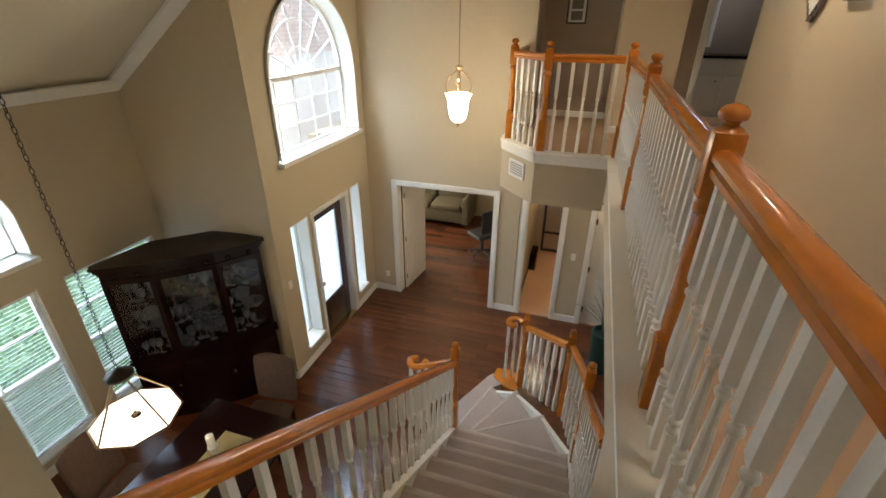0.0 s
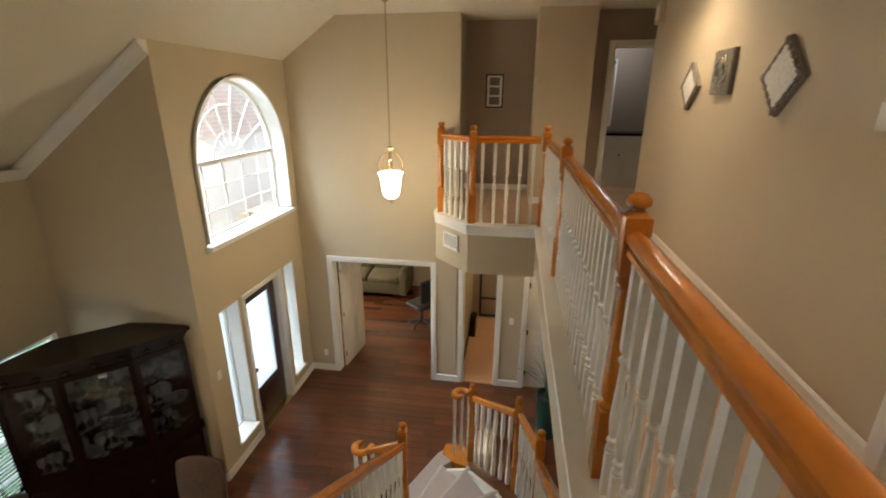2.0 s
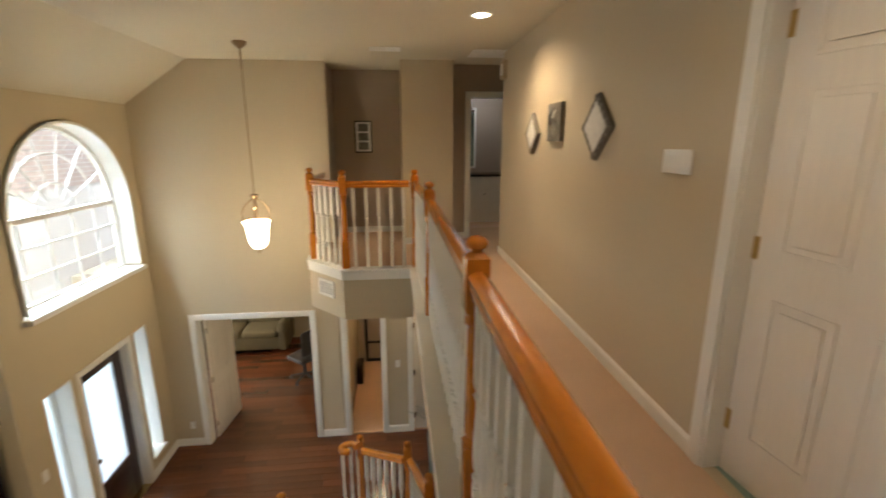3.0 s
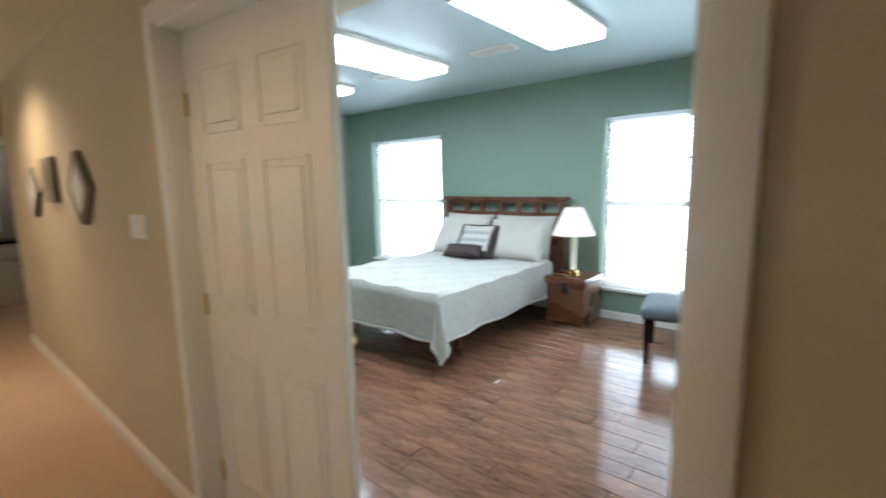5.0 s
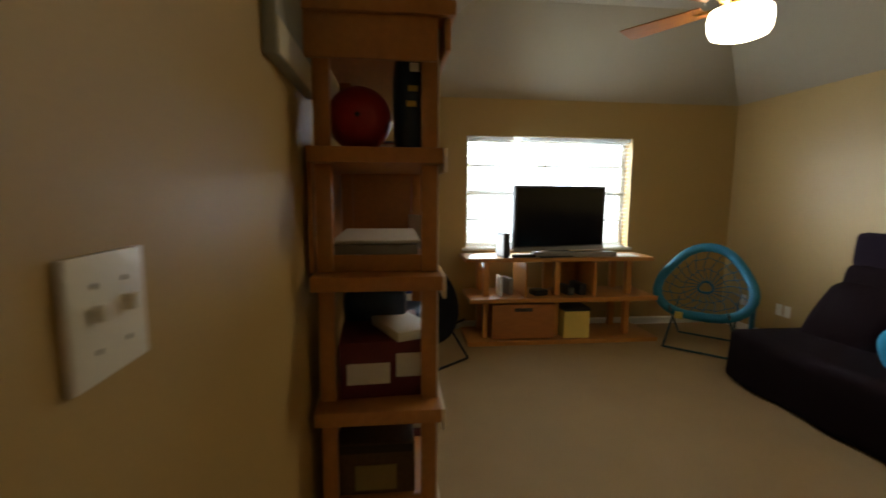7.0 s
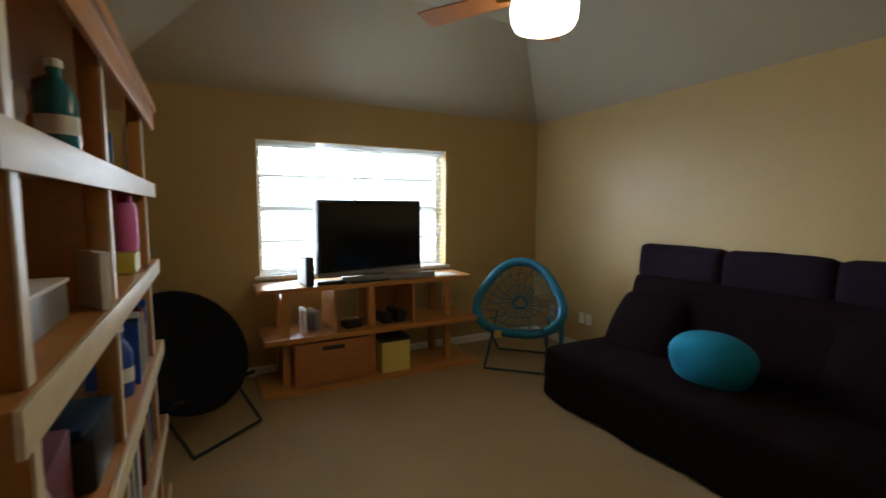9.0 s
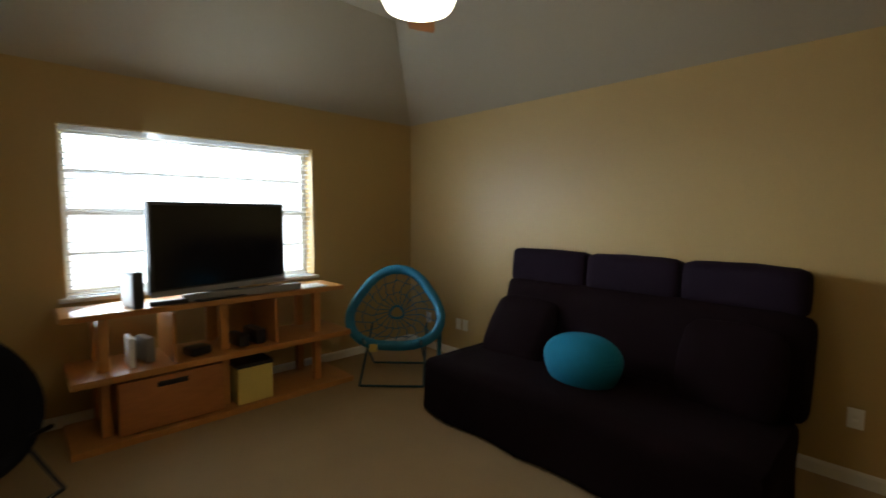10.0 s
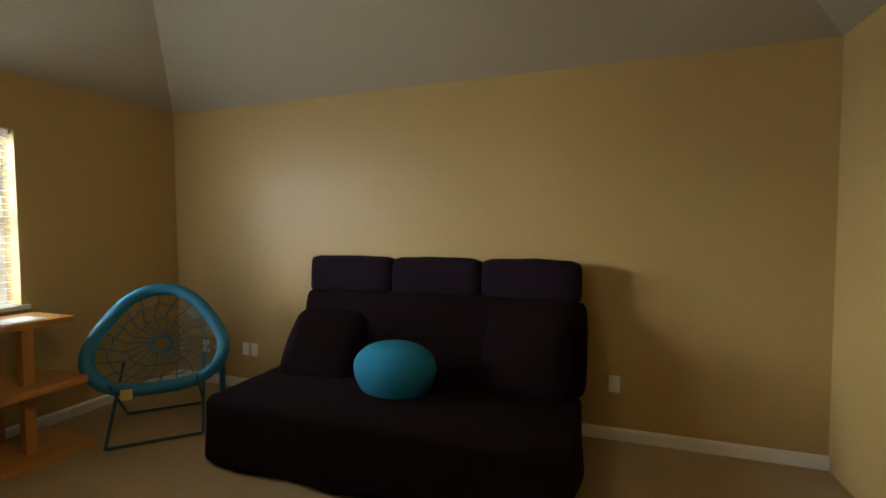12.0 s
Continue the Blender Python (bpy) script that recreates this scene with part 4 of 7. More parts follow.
left_rail = thing("railing_stair_open_side", "oak stair railing with white balusters on the open side", "railing")
XL = SX0 - 0.03
run_rail(left_rail, (XL, -1.10), (XL, 2.28), stair_z(-1.10), stair_z(2.28), 0.125, 0.75)
newel(left_rail, XL, 2.33, stair_z(2.33) - 0.04, 0.97)
newel(left_rail, XL, -1.16, 0.0, 1.06)
part("handrail", sweep(B(), RAILP, (XL - 0.03, 2.36, stair_z(2.33) + 0.72), (-1.36, 2.72, GF + 1.05)), M_oak, left_rail, "varnished honey oak handrail")
scroll(left_rail, -1.44, 2.78, GF + 0.15, 0.3, -1)
right_rail = thing("railing_stair_wall_side", "oak stair railing with white balusters round the winder steps", "railing")
XR = SX1 + 0.03
newel(right_rail, XR + 0.01, 2.18, stair_z(2.18) - 0.03, 1.06)
newel(right_rail, 0.15, 2.94, -2.52, 1.06)
newel(right_rail, -0.37, 3.70, -2.95, 1.05)
run_rail(right_rail, (XR, 0.86), (XR, 2.14), stair_z(0.86), stair_z(2.14), 0.125, 0.78)
run_rail(right_rail, (XR, 2.22), (0.17, 2.90), stair_z(2.22) - 0.02, -2.50, 0.12)
run_rail(right_rail, (0.12, 2.98), (-0.34, 3.66), -2.54, -2.92, 0.12)
scroll(right_rail, -0.52, 3.74, -2.95, 0.2, 1)

# ---------------- outdoors ----------------
solid("ground", box(B(), -60, 60, -60, 60, GF - 0.6, GF - 0.3), M_grass, "green lawn round the house", "ground")

# ---------------- hall things ----------------


def lozenge(name, y, z, s, label, square=False):
    top = thing(name, label, "wall art", Matrix.Translation((WX, y, z)) @ Matrix.Rotation(radians(-90), 4, "Z") @ Matrix.Rotation(radians(0 if square else 45), 4, "Y"), "hall wall art")
    h = s / 2
    part("back_board", box(B(), -h, h, -0.028, -0.002, -h, h, bevel=0.004), M_artedge, top)
    if square:
        bm = B()
        box(bm, -h * 0.97, h * 0.97, -0.036, -0.028, -h * 0.97, h * 0.97, bevel=0.003)
        part("embossed_plate", bm, M_artgrey, top)
        for i in range(7):
            a = i * 2.4
            pts = [(0.07 * k / 8 * h * 12 * math.cos(a + k * 0.35) * 0.9, -0.038, 0.07 * k / 8 * h * 12 * math.sin(a + k * 0.35) * 0.9) for k in range(2, 9)]
            part("relief_scroll", tube(B(), pts, 0.006, 6), M_artgrey, top)
    else:
        part("panel", box(B(), -h * 0.88, h * 0.88, -0.036, -0.028, -h * 0.88, h * 0.88, bevel=0.003), M_art, top)
        rim = B()
        for k in range(14):
            t = -h + s * (k + 0.5) / 14
            for q in (-1, 1):
                r = 0.012 + 0.006 * math.sin(k * 2.3 + q)
                lathe(rim, [(r, 0), (r * 0.8, 0.006), (0.002, 0.009)], 8, m=Matrix.Translation((t, -0.036, q * h * 0.86)) @ Matrix.Rotation(radians(90), 4, "X"))
                lathe(rim, [(r, 0), (r * 0.8, 0.006), (0.002, 0.009)], 8, m=Matrix.Translation((q * h * 0.86, -0.036, t)) @ Matrix.Rotation(radians(90), 4, "X"))
        part("beaded_rim", rim, M_artedge, top)
    return top


lozenge("wall_art", 3.42, 1.47, 0.27, "small diamond-shaped distressed white wall plaque")
lozenge("wall_art", 2.83, 1.55, 0.30, "square embossed weathered grey wall plaque", True)
lozenge("wall_art", 2.05, 1.49, 0.30, "large diamond-shaped distressed white wall plaque with dark rim")


def switch_plate(m, gangs, label):
    w = 0.07 + 0.046 * (gangs - 1)
    top = thing("light_switch", label, "light switch", m)
    part("plate", box(B(), -w / 2, w / 2, -0.007, 0.0, -0.058, 0.058, bevel=0.003), M_white, top)
    for g in range(gangs):
        x = (g - (gangs - 1) / 2) * 0.046
        part("toggle", box(B(), x - 0.005, x + 0.005, -0.018, -0.006, -0.002, 0.014, bevel=0.002), M_white, top)
        for zz in (-0.03, 0.03):
            part("screw", lathe(B(), [(0.003, 0), (0.003, 0.001), (0.001, 0.0015)], 8, m=Matrix.Translation((x, -0.007, zz)) @ Matrix.Rotation(radians(90), 4, "X")), M_grey, top)
    return top


def rot_to(face):
    return {"-x": Matrix.Rotation(radians(-90), 4, "Z"), "-y": Matrix.Identity(4), "+y": Matrix.Rotation(radians(180), 4, "Z"), "+x": Matrix.Rotation(radians(90), 4, "Z")}[face]


th = thing("wall_panel", "white square control panel on the hall wall", "wall panel", Matrix.Translation((WX, 1.20, 1.31)) @ rot_to("-x"))
part("plate", box(B(), -0.105, 0.105, -0.012, 0, -0.055, 0.055, bevel=0.005), M_white, th)
part("rocker", box(B(), -0.085, 0.085, -0.017, -0.011, -0.032, 0.032, bevel=0.004), M_white, th)
switch_plate(Matrix.Translation((1.60, -1.277, 1.397)) @ rot_to("-y"), 2, "white double light switch plate by the game room opening")
switch_plate(Matrix.Translation((FX, 3.26, -1.72)) @ rot_to("+x"), 1, "white light switch plate beside the front door")
switch_plate(Matrix.Translation((0.07, DY - 0.001, -1.95)) @ rot_to("-y"), 1, "white light switch plate under the landing")


def outlet(m, label, n=1):
    top = thing("wall_outlet", label, "outlet", m)
    part("plate", box(B(), -0.036, 0.036, -0.006, 0, -0.058, 0.058, bevel=0.003), M_white, top)
    for zz in (-0.02, 0.02):
        part("socket", lathe(B(), [(0.016, 0), (0.016, 0.003), (0.013, 0.004)], 12, m=Matrix.Translation((0, -0.005, zz)) @ Matrix.Rotation(radians(90), 4, "X")), M_white, top)
    return top


outlet(Matrix.Translation((5.22, -5.449, 0.354)) @ rot_to("+y"), "white wall outlet behind the futon")
outlet(Matrix.Translation((5.125, -5.449, 0.354)) @ rot_to("+y"), "white wall outlet behind the futon")
outlet(Matrix.Translation((5.69, -5.449, 0.345)) @ rot_to("+y"), "white wall outlet behind the bungee chair")
outlet(Matrix.Translation((2.115, -5.449, 0.383)) @ rot_to("+y"), "white wall outlet beside the futon")
outlet(Matrix.Translation((-3.05, DY - 0.001, -2.80)) @ rot_to("-y"), "white wall outlet beside the study opening")
outlet(Matrix.Translation((4.6, 4.699, 0.35)) @ rot_to("-y"), "white wall outlet on the green wall")

pf = thing("triple_photograph", "black framed triple photograph on the taupe wall", "picture", Matrix.Translation((-0.36, 6.299, 1.465)))
fr = B()
for q in ((-0.13, -0.11, -0.235, 0.235), (0.11, 0.13, -0.235, 0.235), (-0.11, 0.11, -0.235, -0.215), (-0.11, 0.11, 0.215, 0.235)):
    box(fr, q[0], q[1], -0.025, 0, q[2], q[3])
part("frame", fr, M_blacktrim, pf, smooth=False)
part("mat_board", box(B(), -0.11, 0.11, -0.012, -0.004, -0.215, 0.215), M_paper, pf, smooth=False)
for zz in (-0.135, 0.0, 0.135):
    part("photograph", box(B(), -0.075, 0.075, -0.015, -0.0121, zz - 0.055, zz + 0.055), M_photo, pf, smooth=False)

chime = thing("door_chime", "beige door chime box high on the hall wall", "door chime", Matrix.Translation((WX, 4.60, 2.20)) @ rot_to("-x"))
part("cover", box(B(), -0.07, 0.07, -0.06, 0, -0.10, 0.10, bevel=0.008), M_wall, chime)
part("grille", box(B(), -0.05, 0.05, -0.064, -0.059, -0.06, 0.06, bevel=0.002), M_white, chime)


def vent(name, m, w, h, label):
    top = thing(name, label, "vent", m)
    fr = B()
    for q in ((-w / 2, -w / 2 + 0.02, -h / 2, h / 2), (w / 2 - 0.02, w / 2, -h / 2, h / 2), (-w / 2 + 0.02, w / 2 - 0.02, -h / 2, -h / 2 + 0.02), (-w / 2 + 0.02, w / 2 - 0.02, h / 2 - 0.02, h / 2)):
        box(fr, q[0], q[1], -0.012, 0, q[2], q[3])
    part("frame", fr, M_white, top, smooth=False)
    part("backing", box(B(), -w / 2 + 0.02, w / 2 - 0.02, -0.004, -0.001, -h / 2 + 0.02, h / 2 - 0.02), M_grey, top, smooth=False)
    n = max(4, int((h - 0.05) / 0.022))
    for i in range(n):
        z = -h / 2 + 0.03 + (h - 0.06) * i / (n - 1)
        part("slat", box(B(), -w / 2 + 0.02, w / 2 - 0.02, -0.011, -0.005, z - 0.005, z + 0.005), M_white, top, smooth=False)
    return top


bay_n = Vector((-0.49, -0.45, 0)).normalized()
vent("wall_vent", Matrix.Translation(Vector((-0.72, 4.30, -0.26)) + bay_n * 0.002) @ Matrix.Rotation(math.atan2(bay_n.y, bay_n.x) + math.pi / 2, 4, "Z"), 0.30, 0.20, "white louvred air vent on the landing box")
DOWN = Matrix.Rotation(radians(90), 4, "X")
vent("ceiling_vent", Matrix.Translation((0.02, 4.70, CEIL)) @ DOWN, 0.35, 0.20, "white louvred ceiling vent over the hall")
vent("ceiling_vent", Matrix.Translation((1.25, 4.85, CEIL)) @ DOWN, 0.45, 0.45, "white return air grille on the hall ceiling")
vent("ceiling_vent", Matrix.Translation((4.03, 1.00, 2.561)) @ Matrix.Rotation(radians(90), 4, "Z") @ DOWN, 0.40, 0.18, "white louvred ceiling vent over the bed")
vent("ceiling_vent", Matrix.Translation((4.05, 2.25, 2.561)) @ Matrix.Rotation(radians(90), 4, "Z") @ DOWN, 0.40, 0.18, "white louvred ceiling vent over the bed")

for at, words in (((0.84, 3.20, CEIL), "lit recessed ceiling light over the hall"), ((0.60, 0.15, CEIL), "lit recessed ceiling light over the stair head")):
    can = thing("recessed_light", words, "ceiling light", Matrix.Translation(at), "recessed lights")
    part("trim_ring", lathe(B(), [(0.07, -0.006), (0.095, -0.006), (0.095, 0.0), (0.07, 0.0)], 24), M_white, can)
    part("lens", lathe(B(), [(0.001, -0.014), (0.055, -0.012), (0.068, -0.0065)], 24), M_can, can)

# ---------------- doors ----------------


def panel_door(name, m, w, h, label, hinge_left=True):
    """Six-panel door; its hinge edge stands at the origin and the leaf runs along +x."""
    top = thing(name, label, "door", m, kind="structure")
    part("leaf", box(B(), 0, w, -0.017, 0.017, 0.008, h, bevel=0.002), M_door, top)
    s = 0.11
    pw = (w - 3 * s) / 2
    rows = [(0.22, 0.82), (1.00, 1.58), (1.68, 1.92)]
    for side in (-1, 1):
        for c in range(2):
            x0 = s + c * (pw + s)
            for z0, z1 in rows:
                bm = B()
                for q in ((x0, x0 + 0.012, z0, z1), (x0 + pw - 0.012, x0 + pw, z0, z1), (x0 + 0.012, x0 + pw - 0.012, z0, z0 + 0.012), (x0 + 0.012, x0 + pw - 0.012, z1 - 0.012, z1)):
                    box(bm, q[0], q[1], side * 0.017, side * 0.0225, q[2], q[3])
                box(bm, x0 + 0.035, x0 + pw - 0.035, side * 0.0165, side * 0.023, z0 + 0.035, z1 - 0.035, bevel=0.005)
                part("panel", bm, M_door, top, smooth=False)
    k = [(0.008, 0), (0.026, 0.004), (0.026, 0.01), (0.010, 0.016), (0.010, 0.035), (0.024, 0.045), (0.027, 0.058), (0.016, 0.068)]
    for side in (1,):
        part("door_knob", lathe(B(), k, 14, m=Matrix.Translation((w - 0.065, side * 0.017, 0.95)) @ Matrix.Rotation(radians(-90 * side), 4, "X")), M_brass, top, "brass door knob")
    for z in (0.25, 1.0, 1.8):
        part("hinge", box(B(), -0.006, 0.02, -0.02, -0.014, z - 0.045, z + 0.045), M_brass, top, smooth=False)
    return top


panel_door("door_bedroom", Matrix.Translation((1.50, 0.765, 0.0)) @ Matrix.Rotation(radians(-84), 4, "Z"), 0.81, 2.065, "white six-panel bedroom door leaf standing slightly ajar")
panel_door("door_bedroom", Matrix.Translation((1.56, -1.03, 0.0)) @ Matrix.Rotation(radians(-2), 4, "Z"), 0.85, 2.065, "white six-panel bedroom door leaf opened wide against the wall")
panel_door("door_study", Matrix.Translation((-2.77, DY + 0.16, GF)) @ Matrix.Rotation(radians(83), 4, "Z"), 0.76, 2.0, "white panel study door opened wide")
panel_door("door_passage", Matrix.Translation((0.32, DY + 0.06, GF)) @ Matrix.Rotation(radians(0), 4, "Z"), 0.61, 2.05, "white panel door under the landing, closed")

# ---------------- pendant and chandelier ----------------
pd = thing("pendant_lamp", "lit frosted glass pendant with bronze scrolls on a long rod", "pendant lamp", Matrix.Translation((-1.49, 4.47, -0.29)) @ Matrix.Diagonal((1.05, 1.05, 1.217, 1)))
part("ceiling_canopy", lathe(B(), [(0.02, 2.17), (0.06, 2.20), (0.07, 2.222), (0.07, 2.226)], 18), M_bronze, pd)
part("rod", lathe(B(), [(0.006, 0.92), (0.006, 2.18)], 8), M_bronze, pd)
part("crown", lathe(B(), [(0.006, 0.92), (0.05, 0.905), (0.035, 0.885), (0.018, 0.86), (0.018, 0.80), (0.03, 0.79), (0.016, 0.775), (0.016, 0.68)], 16), M_bronze, pd)
for i in range(4):
    a = i * math.pi / 2 + 0.4
    pts = []
    for k in range(13):
        t = k / 12
        r = 0.02 + 0.085 * math.sin(t * math.pi) ** 0.8 + 0.10 * t * t
        pts.append((r * math.cos(a), r * math.sin(a), 0.87 - 0.20 * t))
    part("scroll_arm", tube(B(), pts, 0.007, 6), M_bronze, pd)
part("gallery_ring", tube(B(), [(0.135 * math.cos(2 * math.pi * k / 24), 0.135 * math.sin(2 * math.pi * k / 24), 0.665) for k in range(24)], 0.008, 6, True), M_bronze, pd)
shade = part("glass_shade", lathe(B(), [(0.012, 0.395), (0.05, 0.40), (0.085, 0.43), (0.105, 0.49), (0.112, 0.56), (0.12, 0.62), (0.15, 0.66), (0.147, 0.662), (0.116, 0.625), (0.107, 0.56), (0.10, 0.49), (0.08, 0.435), (0.045, 0.406), (0.012, 0.402)], 24), M_lampglass, pd, "lit frosted bell glass")
shade.visible_shadow = False
part("finial", lathe(B(), [(0.003, 0.345), (0.012, 0.36), (0.008, 0.375), (0.02, 0.385), (0.02, 0.395)], 12), M_bronze, pd)

CH = Vector((-2.98, 0.86, -1.42))
ch = thing("chandelier", "lit octagonal glass bowl chandelier on a bronze chain", "chandelier", Matrix.Translation(CH))
hub_z = 0.40
part("hub", lathe(B(), [(0.02, hub_z - 0.03), (0.09, hub_z), (0.095, hub_z + 0.02), (0.05, hub_z + 0.045), (0.015, hub_z + 0.07)], 18), M_darkbronze, ch)
chain_top = ceil_z(CH.x) - CH.z
lk = B()
z, i = hub_z + 0.07, 0
while z < chain_top - 0.05:
    tube(lk, [((0.011 * math.cos(t) if i % 2 else 0), (0 if i % 2 else 0.011 * math.cos(t)), z + 0.02 + 0.022 * math.sin(t)) for t in [2 * math.pi * k / 8 for k in range(8)]], 0.0032, 5, True)
    z += 0.038
    i += 1
part("chain", lk, M_darkbronze, ch)
part("ceiling_canopy", lathe(B(), [(0.01, chain_top - 0.06), (0.06, chain_top - 0.03), (0.065, chain_top + 0.02)], 16), M_darkbronze, ch)
R = 0.31
for k in range(8):
    a0, a1 = 2 * math.pi * k / 8, 2 * math.pi * (k + 1) / 8
    p = [Vector((R * math.cos(q), R * math.sin(q), 0.0)) for q in (a0, a1)]
    q2 = [Vector((0.14 * math.cos(q), 0.14 * math.sin(q), -0.13)) for q in (a0, a1)]
    bm = B()
    vs = [bm.verts.new(v) for v in (p[0], p[1], q2[1], q2[0])]
    n = (p[1] - p[0]).cross(q2[0] - p[0]).normalized() * 0.006
    ws = [bm.verts.new(v.co + n) for v in vs]
    bm.faces.new(vs), bm.faces.new(ws[::-1])
    for j in range(4):
        bm.faces.new((vs[j], vs[(j + 1) % 4], ws[(j + 1) % 4], ws[j]))
    g = part("glass_panel", bm, M_bowl, ch, "lit alabaster glass panel", smooth=False)
    g.visible_shadow = False
    part("rim_bar", tube(B(), [p[0], p[1]], 0.009, 6), M_bronze, ch)
    part("rib", tube(B(), [p[0], q2[0]], 0.006, 6), M_bronze, ch)
    if k % 2 == 0:
        part("hanger_rod", tube(B(), [p[0], Vector((0.05 * math.cos(a0), 0.05 * math.sin(a0), hub_z))], 0.008, 6), M_bronze, ch)
bm = B()
lathe(bm, [(0.02, -0.155), (0.14, -0.132), (0.14, -0.126)], 8)
part("bottom_glass", bm, M_bowl, ch, smooth=False).visible_shadow = False
lid = part("top_glass", lathe(B(), [(0.29, -0.006), (0.29, 0.0), (0.02, 0.012)], 8), M_bowl, ch, "lit glass disc", smooth=False)
lid.visible_shadow = False
part("centre_knob", lathe(B(), [(0.035, 0.010), (0.038, 0.018), (0.018, 0.026), (0.010, 0.05), (0.004, 0.058)], 12), M_bronze, ch, "bronze centre knob")

# ---------------- china cabinet ----------------
cab = thing("china_cabinet", "near-black mahogany corner china cabinet with glass doors full of crystal", "china cabinet",
            Matrix.Translation((-4.02, 2.47, GF)) @ Matrix.Rotation(radians(44), 4, "Z"))
# local x runs along the front, +y to the corner behind
foot = [(-0.78, 0.0), (-0.30, -0.10), (0.30, -0.10), (0.78, 0.0), (0.78, 0.10), (0.30, 0.50), (-0.30, 0.50), (-0.78, 0.10)]


def grow(poly, k):
    return [(x * k, y * k if y < 0.02 else y) for x, y in poly]


part("base", prism(B(), grow(foot, 1.03), 0.0, 0.10), M_darkwood, cab, smooth=False)
part("lower_body", prism(B(), foot, 0.10, 0.86), M_darkwood, cab, smooth=False)
part("waist_moulding", prism(B(), grow(foot, 1.04), 0.86, 0.91), M_darkwood, cab, smooth=False)
part("top_panel", prism(B(), foot, 2.00, 2.06), M_darkwood, cab, smooth=False)
cr = B()
for k, z0, z1 in ((1.02, 2.06, 2.09), (1.05, 2.09, 2.12), (1.09, 2.12, 2.15)):
    prism(cr, grow(foot, k), z0, z1)
part("cornice", cr, M_darkwood, cab, smooth=False)
part("back_panel", box(B(), -0.30, 0.30, 0.47, 0.49, 0.91, 2.0), M_mirror, cab, "mirrored back panel", smooth=False)
for sx in (-1, 1):
    bm = B()
    vs = [bm.verts.new(v) for v in ((sx * 0.78, 0.10, 0.91), (sx * 0.30, 0.49, 0.91), (sx * 0.30, 0.49, 2.0), (sx * 0.78, 0.10, 2.0))]
    ws = [bm.verts.new(v.co + Vector((-sx * 0.012, -0.012, 0))) for v in vs]
    bm.faces.new(vs), bm.faces.new(ws[::-1])
    for j in range(4):
        bm.faces.new((vs[j], vs[(j + 1) % 4], ws[(j + 1) % 4], ws[j]))
    part("side_panel", bm, M_darkwood, cab, smooth=False)
fpts = [(-0.78, 0.0), (-0.30, -0.10), (0.30, -0.10), (0.78, 0.0)]
for (x0, y0), (x1, y1) in zip(fpts, fpts[1:]):
    L = math.hypot(x1 - x0, y1 - y0)
    mloc = Matrix.Translation((x0, y0, 0)) @ Matrix.Rotation(math.atan2(y1 - y0, x1 - x0), 4, "Z")
    d = part("glass_door", box(B(), 0.045, L - 0.045, 0.004, 0.009, 0.98, 1.94), M_crystal, cab, "clear glass door pane", m=mloc, smooth=False)
    d.visible_shadow = False
    fr = B()
    for q in ((0.0, 0.05, 0.91, 2.0), (L - 0.05, L, 0.91, 2.0), (0.05, L - 0.05, 0.91, 0.98), (0.05, L - 0.05, 1.94, 2.0)):
        box(fr, q[0], q[1], -0.01, 0.022, q[2], q[3])
    part("door_frame", fr, M_darkwood, cab, m=mloc, smooth=False)
    part("lower_door", box(B(), 0.04, L - 0.04, -0.014, 0.0, 0.16, 0.80, bevel=0.008), M_darkwood, cab, m=mloc)
    part("pull", lathe(B(), [(0.006, 0), (0.014, 0.01), (0.016, 0.02), (0.006, 0.026)], 10, m=Matrix.Translation((L - 0.08, -0.014, 0.5)) @ Matrix.Rotation(radians(90), 4, "X")), M_brass, cab, "brass pull", m=mloc)
for z in (1.25, 1.60):
    part("glass_shelf", prism(B(), [(-0.70, 0.06), (-0.28, -0.02), (0.28, -0.02), (0.70, 0.06), (0.28, 0.44), (-0.28, 0.44)], z, z + 0.008), M_crystal, cab, smooth=False)
for k in range(7):
    t = -0.66 + 1.32 * k / 6
    part("carved_rosette", lathe(B(), [(0.03, 0), (0.025, 0.012), (0.008, 0.018)], 10, m=Matrix.Translation((t, -0.10 + 0.11 * max(0, abs(t) - 0.30) / 0.48 - 0.012, 2.035)) @ Matrix.Rotation(radians(90), 4, "X")), M_darkwood, cab)
cabm = cab.matrix_basis.copy()
rr = random.Random(4)
# opaque stand-in for crystal; its glints are mottled into the colour
M_sparkle = mat("opaque crystal with mottled sparkle", (0.085, 0.092, 0.098), 0.08, vary=0.9, scale=55, grain=0.4, bump=1.0, bump_scale=80, dist=0.01)
GOB = mesh_of("goblet", lathe(B(), [(0.032, 0), (0.03, 0.004), (0.005, 0.012), (0.005, 0.07), (0.02, 0.085), (0.036, 0.12), (0.034, 0.165), (0.031, 0.165), (0.032, 0.12), (0.004, 0.09)], 12), M_sparkle)
PLA = mesh_of("plate", lathe(B(), [(0.04, 0), (0.045, 0.004), (0.11, 0.016), (0.11, 0.02), (0.04, 0.008)], 20), mat("cut glass plate", (0.10, 0.11, 0.12), 0.08, vary=0.6, scale=60, bump=0.6, bump_scale=70, dist=0.01))
BOWL = mesh_of("bowl", lathe(B(), [(0.03, 0), (0.035, 0.01), (0.07, 0.04), (0.09, 0.08), (0.086, 0.08), (0.065, 0.043), (0.01, 0.014)], 16), M_sparkle)
